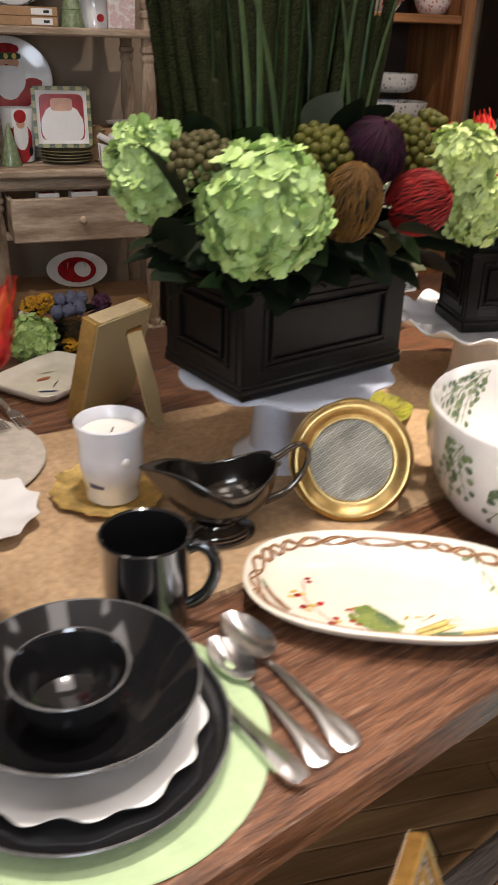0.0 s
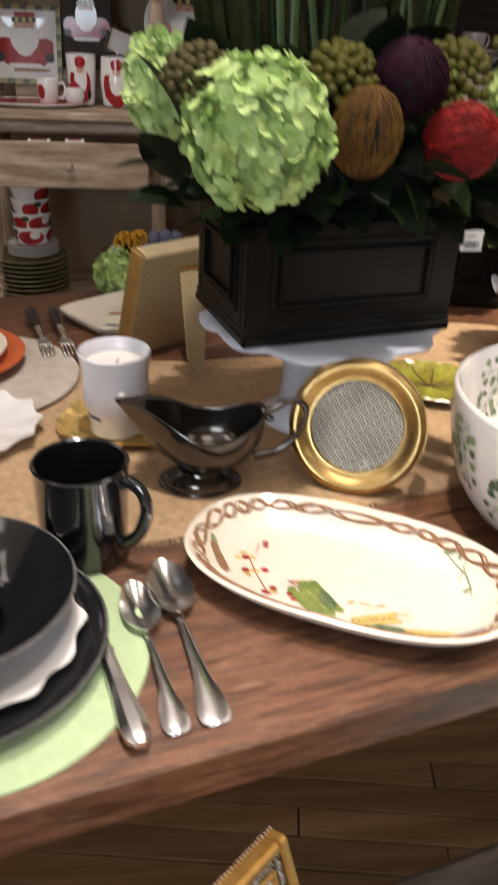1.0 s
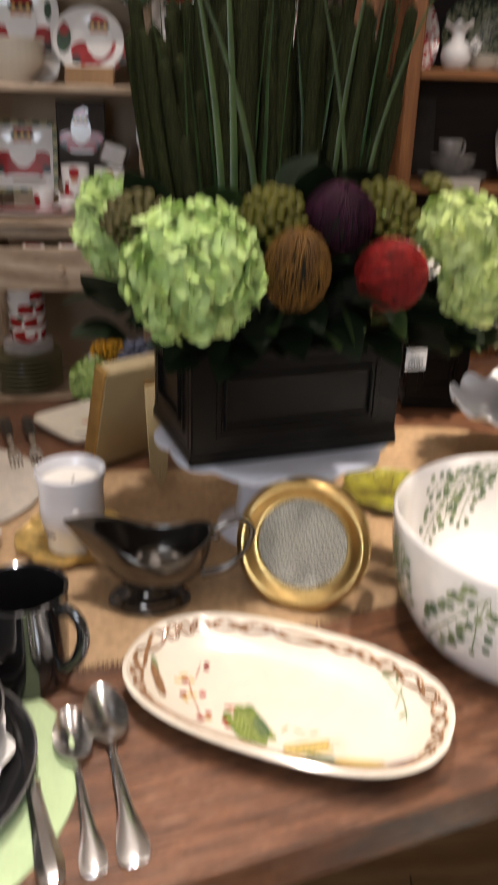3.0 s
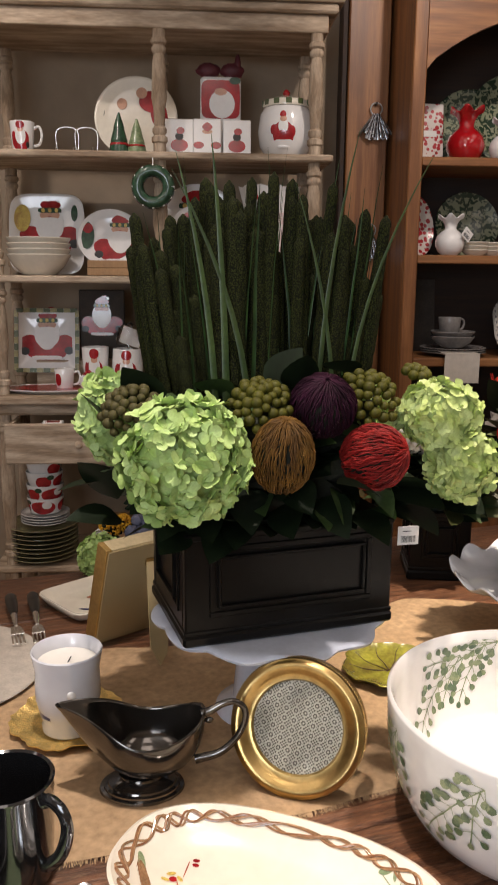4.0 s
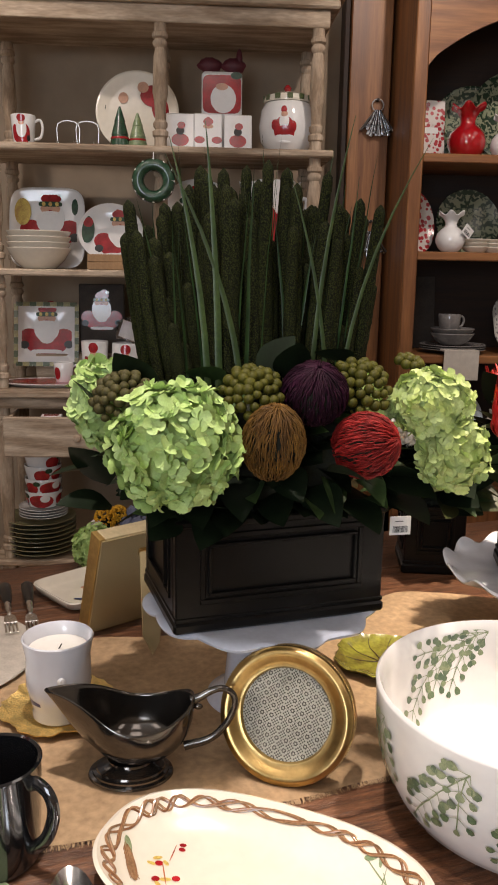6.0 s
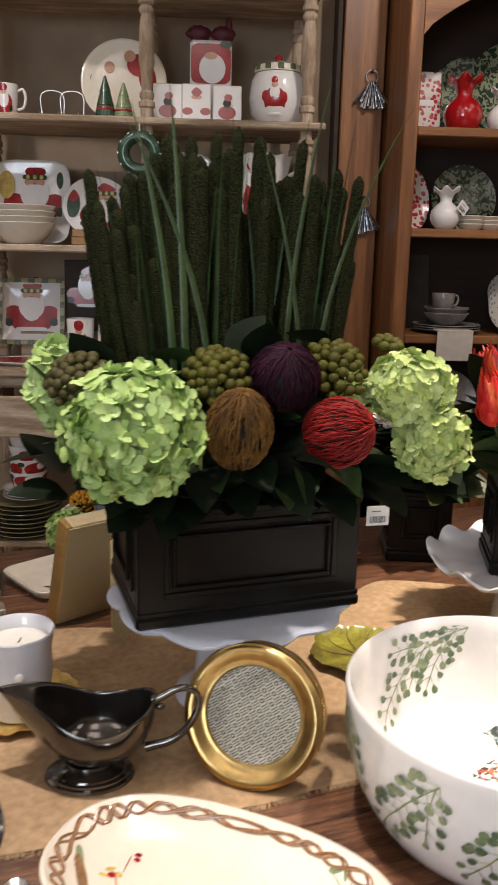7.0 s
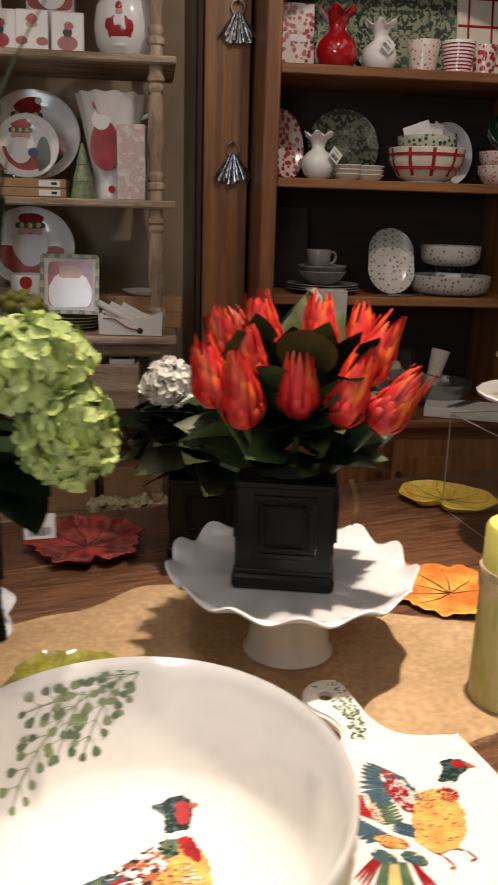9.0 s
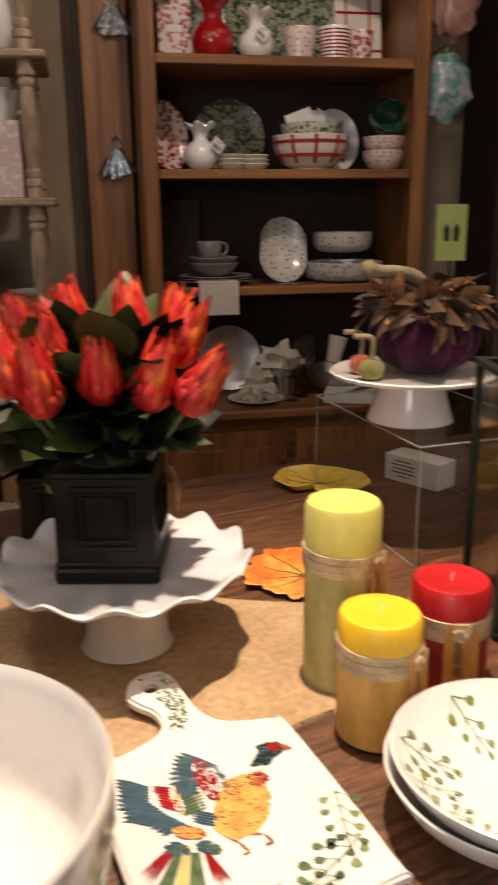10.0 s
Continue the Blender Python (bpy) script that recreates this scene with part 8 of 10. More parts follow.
        part("painted_patch", ([mid, *out], [(0, i + 1, (i + 1) % 18 + 1) for i in range(18)]), COLOURS[col], jar)
    cap = thing("ornament", 0.555, 2.98, 2.257, 0, "small white and red ornament on the cornice", "ornament")
    part("body", blob(0.035, 0.03, 0.03, (0, 0, 0.03), 14, 9), white_glaze, cap)
    part("cap", blob(0.02, 0.018, 0.02, (0.0, -0.004, 0.062), 12, 8), red_glaze, cap)


def second_shelf():
    z = 1.346
    upright_plate(0.107, 3.16, z, 0.150, "large square white plate painted with red figure shapes", figure(0.01, 0.045, 0.135) + [(-0.09, 0.06, 0.03, 0.05, "y"), (0.10, 0.08, 0.012, 0.03, "g")], sx=0.92, power=5)
    stack("cereal_bowl", 0.103, 3.03, z, 0.112, 4, 0.019, cream_glaze, "cream bowl with green edge in stack of four", "bowl", 0.62, "stacked cream bowls")
    upright_plate(0.345, 3.10, z + 0.03, 0.108, "oval white plate painted with red shapes", figure(0.035, 0.01, 0.115) + [(-0.085, 0.01, 0.028, 0.05, "g"), (-0.08, 0.035, 0.018, 0.018, "r")], sx=1.1, sz=0.98)
    for k in range(2):
        ob = make("gift_box", box(0.155, 0.12, 0.026, (0, 0, 0.013), 0.002), carton, at=pose(0.355, 3.02, z + 0.0265 * k, 0, 0, 2 * k), smooth=False)
        tagged(ob, "flat brown carton box with white label", "box", "flat carton boxes")
    # small wreath hung under the shelf
    wreath = thing("wreath", 0.513, 2.90, 1.64, 0, "dark green ring wreath with white dots", "wreath")
    m = Mesh()
    m.add(tube([(0.052 * math.cos(TAU * k / 36), 0, 0.052 * math.sin(TAU * k / 36)) for k in range(37)], 0.021, 10, 1, False))
    part("ring", m, pine_green, wreath)
    for k in range(12):
        a = TAU * k / 12
        part("berry", blob(0.006, 0.006, 0.006, (0.066 * math.cos(a), -0.008, 0.066 * math.sin(a)), 8, 6), white_petals, wreath)
    part("cord", tube([(0, 0, 0.066), (0, 0.004, 0.093)], 0.002, 6), paper_white, wreath)
    upright_plate(0.665, 3.17, z + 0.055, 0.145, "large oval white platter painted with red shapes", figure(-0.02, 0.01, 0.16), sx=1.05)
    upright_plate(0.66, 3.06, z + 0.056, 0.100, "round white plate painted with red and green shapes", figure(-0.02, 0.01, 0.115) + [(0.05, -0.03, 0.022, 0.06, "g"), (0.02, -0.02, 0.018, 0.014, "b")])
    for k in range(2):
        ob = make("gift_box", box(0.24, 0.15, 0.0265, (0, 0, 0.0135), 0.002), carton, at=pose(0.665, 3.06, z + 0.0275 * k), smooth=False)
        tagged(ob, "flat brown carton box with white label", "box", "flat carton boxes")
        lab = thing("box_label", 0.735, 2.9845, z + 0.0275 * k + 0.0135, 0, "white printed label on carton box", "label", "carton labels")
        part("paper", box(0.065, 0.0006, 0.018, (0, 0, 0), 0.0001), paper_white, lab, smooth=False)
        part("bars", box(0.018, 0.0003, 0.008, (0.014, -0.0006, 0), 0.0001), paper_ink, lab, smooth=False)
    ob = thing("footed_vase", 0.925, 3.10, z, 0, "white fluted vase on a foot with red shapes", "vase")
    part("body", lathe([(0, 0), (0.072, 0), (0.075, 0.012), (0.062, 0.05), (0.06, 0.075), (0.075, 0.14), (0.092, 0.24), (0.112, 0.312), (0.113, 0.316), (0.107, 0.314), (0.086, 0.24), (0.06, 0.12), (0, 0.10)], 64, lambda a, i: (0.003 * math.sin(12 * a), 0.003 * math.sin(12 * a)) if 6 <= i <= 9 else (0, 0)), white_glaze, ob)
    patches(ob, [(-0.02, 0.16, 0.045, 0.075, "r"), (-0.03, 0.235, 0.028, 0.03, "w"), (-0.03, 0.258, 0.016, 0.009, "p"), (-0.03, 0.278, 0.026, 0.018, "r"), (0.03, 0.19, 0.016, 0.025, "r"), (0.0, 0.03, 0.012, 0.012, "r")], None, 0.090)
    part("handle", tube(smooth_path([(0.09, 0, 0.25), (0.13, 0, 0.265), (0.125, 0, 0.215), (0.078, 0, 0.16)], 5), 0.007, 8), white_glaze, ob)
    tree = thing("ceramic_tree", 0.835, 3.02, z, 0, "small glazed cone-shaped ceramic tree", "ornament", "ceramic trees")
    part("tree", lathe([(0, 0), (0.04, 0), (0.04, 0.006), (0.03, 0.05), (0.032, 0.052), (0.018, 0.10), (0.02, 0.102), (0.003, 0.165), (0, 0.165)], 28), leaf_glaze, tree)
    box_card = make("printed_box", box(0.088, 0.05, 0.222, (0, 0, 0.111), 0.002), card_pink, at=pose(0.990, 3.00, z, 0, 0, -8), smooth=False)
    tagged(box_card, "tall printed carton with pink and white motifs", "box")


def counter():
    z = 0.933
    upright_plate(0.092, 3.16, z + 0.05, 0.122, "square white plate painted with red figure shapes and checked rim", figure(0, 0.035, 0.125), power=8, rim="check")
    ob = make("platter", lathe([(0, 0), (0.14, 0.0), (0.175, 0.012), (0.176, 0.015), (0.14, 0.006), (0, 0.005)], 64, None, 1, 0.55), white_glaze, at=pose(0.13, 3.01, z))
    tagged(ob, "long white oval platter lying on counter", "platter")
    part("painted_band", lathe([(0.145, 0.0085), (0.165, 0.0135)], 64, None, 1, 0.55), red_glaze, ob)
    jug = cup(0.178, 3.02, z + 0.007, 0.036, 0.075, "small white jug painted with red shapes", [(-0.6, 0.5, 0.4, 0.3, "r"), (0.2, 0.6, 0.3, 0.2, "w")], 1, 1.0, "milk_jug", "jug")
    ball = make("sugar_pot", lathe([(0, 0), (0.022, 0), (0.034, 0.02), (0.032, 0.045), (0.02, 0.052), (0.006, 0.066), (0, 0.068)], 32), white_glaze, at=pose(0.262, 3.03, z + 0.007))
    tagged(ball, "small round white and red sugar pot", "sugar pot")
    part("cap", lathe([(0.0215, 0.0525), (0.0205, 0.054), (0.007, 0.068), (0, 0.070)], 32), red_glaze, ball)
    pic = thing("boxed_plate", 0.298, 3.22, z + 0.10, 0, "dark printed box with red and white shapes", "box")
    part("box", box(0.17, 0.03, 0.26, (0, 0, 0.13), 0.003), dark_card, pic, smooth=False)
    patches(pic, figure(0, 0.17, 0.095), None, 0.016)
    stand = make("riser_block", box(0.40, 0.08, 0.098, (0, 0, 0.049), 0.003), grey_wash, at=pose(0.25, 3.21, z), smooth=False)
    tagged(stand, "low whitewashed wooden riser behind dishes", "riser")
    cup(0.284, 3.08, z + 0.001, 0.05, 0.155, "tall white mug painted with red figure shapes", MUGS, 0, 1.0)
    cup(0.402, 3.07, z + 0.001, 0.062, 0.15, "white pitcher painted with red figure shapes", MUGS, 1, 0.85, "pitcher", "pitcher")
    bag = thing("wrapped_cookie_cutter", 0.404, 3.05, z + 0.152, 0, "clear cellophane bag with white card inside", "package")
    part("card", box(0.075, 0.003, 0.06, (0, 0, 0.045), 0.001), paper_white, bag, at=pose(0, 0, 0, 0, 20, 0), smooth=False)
    part("wrap", blob(0.055, 0.016, 0.045, (0, 0, 0.047), 14, 10, 0.4, 4), cello, bag, at=pose(0, 0, 0, 0, 18, 0))
    # right bay
    upright_plate(0.64, 3.18, z + 0.12, 0.135, "large oval white platter painted with red shapes", figure(0.0, 0.02, 0.155), sx=1.1)
    stand = make("riser_block", box(0.34, 0.06, 0.118, (0, 0, 0.059), 0.003), grey_wash, at=pose(0.66, 3.20, z), smooth=False)
    tagged(stand, "low whitewashed wooden riser behind dishes", "riser")
    cup(0.645, 3.08, z + 0.001, 0.058, 0.17, "tall white canister painted with red shapes", MUGS, 0, 1.0, "canister", "canister")
    tree = thing("ceramic_tree", 0.60, 2.99, z, 0, "small glazed cone-shaped ceramic tree", "ornament", "ceramic trees")
    part("tree", lathe([(0, 0), (0.035, 0), (0.035, 0.006), (0.02, 0.07), (0.003, 0.13), (0, 0.13)], 28), leaf_glaze, tree)
    stack("square_plate", 0.79, 3.03, z, 0.085, 4, 0.010, moss_stack, "cream square plate with olive edge in stack", "plate", 0.14, "stacked small plates")
    upright_plate(0.783, 3.02, z + 0.048, 0.096, "square plate with red ground, white oval and checked rim", [(0, 0.0, 0.082, 0.084, "r", 8), (0, -0.030, 0.070, 0.052, "w", 3), (0, -0.010, 0.060, 0.046, "w", 3), (0, 0.040, 0.036, 0.020, "p", 5)], power=8, rim="check", lean=8, turn=-6)
    for k in range(2):
        kraftbox = make("gift_box", box(0.27, 0.12, 0.052, (0, 0, 0.026), 0.002), carton, at=pose(1.01, 3.13, z + 0.053 * k, 0, 0, 3 * k), smooth=False)
        tagged(kraftbox, "flat brown carton box with white label", "box", "flat carton boxes")
    dish = make("small_dish", lathe([(0, 0), (0.04, 0), (0.072, 0.016), (0.073, 0.018), (0.04, 0.005), (0, 0.004)], 40), white_glaze, at=pose(1.02, 3.11, z + 0.1055))
    tagged(dish, "shallow white dish on a carton box", "dish")
    caddy = thing("napkin_holder", 0.985, 2.925, z, -6, "white napkin holder painted red with folded napkins", "napkin holder")
    prow = [(-0.098, 0.0), (0.098, 0.0), (0.102, 0.078), (0.070, 0.066), (0.0, 0.046), (-0.070, 0.058), (-0.102, 0.068)]
    for name, y in (("front", -0.042), ("back", 0.036)):
        part(name, slab(prow, 0, 0.007, 0.0015), white_glaze, caddy, smooth=False, at=pose(0, y + 0.007, 0.001, 90, 0, 0))
    for x in (-0.094, 0.094):
        part("side", box(0.008, 0.070, 0.060, (x, 0, 0.032), 0.002), white_glaze, caddy, smooth=False)
    part("base", box(0.18, 0.070, 0.008, (0, 0, 0.006), 0.002), white_glaze, caddy, smooth=False)
    part("painted_ribbon", tube(smooth_path([(-0.085, -0.0435, 0.054), (-0.05, -0.0435, 0.050), (-0.01, -0.0435, 0.026), (0.022, -0.0435, 0.018)], 5), [0.004 + 0.0003 * k for k in range(16)], 8, 0.3), red_glaze, caddy)
    part("painted_end", blob(0.010, 0.002, 0.010, (0.030, -0.0435, 0.016), 12, 8), tin_dark, caddy)
    for k in range(3):
        part("napkin", tube([(-0.105 + 0.036 * k, -0.012 + 0.014 * k, 0.098 - 0.004 * k), (0.012 + 0.034 * k, -0.006 + 0.012 * k, 0.034)], 0.0085, 10, 1.2), paper_white, caddy)
    part_glass = make("glass_jar", lathe([(0, 0), (0.03, 0), (0.034, 0.05), (0.026, 0.085), (0.03, 0.10), (0.012, 0.115), (0, 0.12)], 28), cello, at=pose(0.90, 3.04, z))
    tagged(part_glass, "small clear glass jar with a lid", "jar")
    # things in the pulled-out drawers
    for x, y, w in ((0.16, 2.84, 0.07), (0.27, 2.86, 0.06), (0.70, 2.93, 0.07), (0.82, 2.94, 0.09), (0.95, 2.94, 0.08)):
        ob = thing("boxed_ornament", x, y, 0.7435, 4, "small white carton with red print in drawer", "box", "boxed ornaments")
        part("carton", box(w, 0.05, 0.108, (0, 0, 0.054), 0.002), paper_white, ob, smooth=False)
        part("print", box(w * 0.7, 0.03, 0.0006, (0, 0, 0.1085), 0.0001), red_glaze, ob, smooth=False)


def low_shelf():
    z = 0.301
    stack("dinner_plate", 0.075, 3.02, z, 0.132, 8, 0.0165, moss_stack, "olive edged dinner plate in a tall stack", "plate", 0.16, "stacked olive plates")
    stack("salad_plate", 0.09, 3.01, z + 0.137, 0.090, 4, 0.010, white_glaze, "white salad plate in a stack", "plate", 0.16, "stacked white plates")
    for k in range(4):
        cup(0.093, 3.01, z + 0.181 + 0.048 * k, 0.068, 0.062, "white and red cereal bowl in a stack", [(0.0, 0.45, 0.75, 0.40, "r"), (0.25, 0.62, 0.28, 0.22, "w"), (1.4, 0.5, 0.5, 0.36, "r"), (-1.3, 0.45, 0.45, 0.36, "r"), (-0.9, 0.75, 0.2, 0.15, "g")], 0, 1.0, "cereal_bowl", "bowl", None, 40 * k, "stacked red bowls")
    for x, w, h in ((0.70, 0.30, 0.20), (0.98, 0.20, 0.16), (0.40, 0.16, 0.12)):
        ob = make("storage_box", box(w, 0.2, h, (0, 0, h / 2), 0.003), carton, at=pose(x, 3.10, z), smooth=False)
        tagged(ob, "plain brown carton box on the low shelf", "box", "storage boxes")
    ob = upright_plate(0.80, 2.99, z + 0.205, 0.10, "oval white dish painted with red shapes", [(0.0, 0.0, 0.07, 0.05, "r"), (0.02, 0.0, 0.03, 0.03, "w")], sx=1.1, sz=0.7, lean=40)
    g = thing("garland", 0.965, 2.955, z, 0, "cream flower garland with green leaves on the low shelf", "garland")
    for k in range(8):
        x = -0.115 + 0.033 * k
        hydrangea(g, (x, 0.008 * (k % 2), 0.036 + 0.005 * (k % 3)), 0.024, cream_petals, 300 + k, 26, petal=0.009)
        if k % 2:
            place_leaf(g, LEAVES[2], (x, -0.02, 0.03), (0.3, -0.5, 0.8), 0, 0.6)


top_shelf()
second_shelf()
counter()
low_shelf()


# ---- goods in the hutch ----
def print_glaze(name, ground, ink, scale, cut=0.3, rough=0.25):
    """Glaze printed all over with round spots of uneven size."""
    mat = surface(name, ground, rough, 0, 0.05, 20, coat=0.3)
    nodes, links = mat.node_tree.nodes, mat.node_tree.links
    coord, cell, step, mix = nodes.new("ShaderNodeTexCoord"), nodes.new("ShaderNodeTexVoronoi"), nodes.new("ShaderNodeMapRange"), nodes.new("ShaderNodeMix")
    cell.inputs["Scale"].default_value, cell.inputs["Randomness"].default_value = scale, 0.8
    links.new(coord.outputs["Object"], cell.inputs["Vector"])
    step.inputs["From Min"].default_value, step.inputs["From Max"].default_value = cut + 0.03, cut - 0.03
    links.new(cell.outputs["Distance"], step.inputs[0])
    mix.data_type = "RGBA"
    mix.inputs["A"].default_value, mix.inputs["B"].default_value = (*ground, 1), (*ink, 1)
    links.new(step.outputs[0], mix.inputs["Factor"])
    links.new(mix.outputs["Result"], nodes["Principled BSDF"].inputs["Base Color"])
    return mat


def toile_glaze(name, ground, ink, scale):
    """Glaze with a dense mirrored scroll print."""
    mat = surface(name, ground, 0.25, 0, 0.05, 20, coat=0.3)
    nodes, links = mat.node_tree.nodes, mat.node_tree.links
    coord, fold, tex, step, mix = nodes.new("ShaderNodeTexCoord"), nodes.new("ShaderNodeVectorMath"), nodes.new("ShaderNodeTexNoise"), nodes.new("ShaderNodeMapRange"), nodes.new("ShaderNodeMix")
    fold.operation = "ABSOLUTE"
    links.new(coord.outputs["Object"], fold.inputs[0])
    tex.inputs["Scale"].default_value, tex.inputs["Detail"].default_value, tex.inputs["Distortion"].default_value = scale, 2.5, 1.2
    links.new(fold.outputs[0], tex.inputs["Vector"])
    step.inputs["From Min"].default_value, step.inputs["From Max"].default_value = 0.47, 0.52
    links.new(tex.outputs["Fac"], step.inputs[0])
    mix.data_type = "RGBA"
    mix.inputs["A"].default_value, mix.inputs["B"].default_value = (*ground, 1), (*ink, 1)
    links.new(step.outputs[0], mix.inputs["Factor"])
    links.new(mix.outputs["Result"], nodes["Principled BSDF"].inputs["Base Color"])
    return mat


floral_red = print_glaze("red_floral_print", (0.64, 0.57, 0.52), (0.38, 0.025, 0.03), 60, 0.48)
toile_green = toile_glaze("green_toile_print", (0.25, 0.27, 0.17), (0.018, 0.040, 0.020), 46)
dots_grey = print_glaze("grey_floral_print", (0.50, 0.48, 0.44), (0.20, 0.19, 0.20), 62, 0.30)
dots_green = print_glaze("green_dotted_print", (0.55, 0.56, 0.46), (0.03, 0.10, 0.045), 52, 0.38)
pink_print = print_glaze("pink_dotted_print", (0.64, 0.55, 0.50), (0.46, 0.13, 0.12), 78, 0.30)
red_vase = surface("red_glass", (0.40, 0.008, 0.012), 0.1, 0, 0.08, 10, coat=0.8)
green_bowl = surface("emerald_glaze", (0.015, 0.06, 0.03), 0.18, 0, 0.15, 15, coat=0.6)
linen_napkin = surface("linen_napkin", (0.62, 0.57, 0.50), 0.9, 0, 0.06, 40, 0.0006)
pewter = surface("pewter", (0.42, 0.42, 0.42), 0.3, 0.9, 0.1, 20)
grey_glaze = surface("grey_glaze", (0.27, 0.255, 0.24), 0.25, 0, 0.12, 15, coat=0.4, second=(0.18, 0.17, 0.165))
tassel_dark = surface("beaded_steel", (0.55, 0.57, 0.60), 0.14, 1.0, 0.3, 90, 0.002, second=(0.16, 0.17, 0.19))


def ruffled_vase(x, y, z, s, mat, label, group="ruffled vases"):
    """Round belly, short neck, soft ruffled lip that droops outwards."""
    ob = thing("ruffled_vase", x, y, z, 0, label, "vase", group)
    prof = [(0, 0), (0.022, 0), (0.030, 0.003), (0.044, 0.016), (0.0525, 0.036), (0.0535, 0.050), (0.049, 0.068), (0.036, 0.084), (0.024, 0.092), (0.0205, 0.100), (0.023, 0.112), (0.032, 0.128), (0.047, 0.140), (0.046, 0.1425), (0.030, 0.131), (0.018, 0.110), (0.016, 0.098), (0, 0.094)]
    def frill(a, i):
        k = {11: 0.35, 12: 1.0, 13: 1.0, 14: 0.4}.get(i, 0)
        return (0.005 * s * k * math.sin(6 * a), 0.008 * s * k * math.sin(6 * a + 0.5))
    part("body", lathe([(r * s, h * s) for r, h in prof], 60, frill), mat, ob, angle=70)
    return ob


def open_bowl(name, x, y, z, r, h, mat, label, group="", foot=0.5, inside=None):
    ob = thing(name, x, y, z, 0, label, "bowl", group)
    part("body", lathe([(0, 0), (r * foot, 0), (r * foot, h * 0.06), (r * 0.72, h * 0.18), (r * 0.95, h * 0.6), (r, h), (r - 0.002, h + 0.001), (r - 0.006, h - 0.001), (r * 0.88, h * 0.55), (r * 0.6, h * 0.18), (0, h * 0.14)], 56), mat, ob)
    return ob


def plaid(parent, r, h, mat):
    """Red bands round a bowl: two rings and uprights."""
    for v in (0.42, 0.80):
        rr = r * (0.90 if v < 0.5 else 0.985) + 0.0012
        part("band", lathe([(rr - 0.0006, h * (v - 0.045)), (rr + 0.0006, h * (v + 0.045))], 56), mat, parent)
    for k in range(10):
        a = TAU * k / 10 + 0.2
        pts = [((r * q + 0.0012) * math.cos(a), (r * q + 0.0012) * math.sin(a), h * v) for q, v in ((0.735, 0.20), (0.87, 0.40), (0.955, 0.62), (1.0, 0.97))]
        sd = Vector((-math.sin(a), math.cos(a), 0)) * 0.006
        verts = [tuple(Vector(p) + s * sd) for p in pts for s in (-1, 1)]
        part("stripe", (verts, [(2 * i, 2 * i + 1, 2 * i + 3, 2 * i + 2) for i in range(3)]), mat, parent)


def tilted_tag(x, y, z, turn):
    """Square tag hung by its corner."""
    ob = price_tag(x, y, z, turn, "white square price tag hanging on vase")
    ob.matrix_basis = pose(x, y, z, 0, 0, turn) @ pose(0, 0, 0, 0, 38, 0) @ Matrix.Scale(1.5, 4)


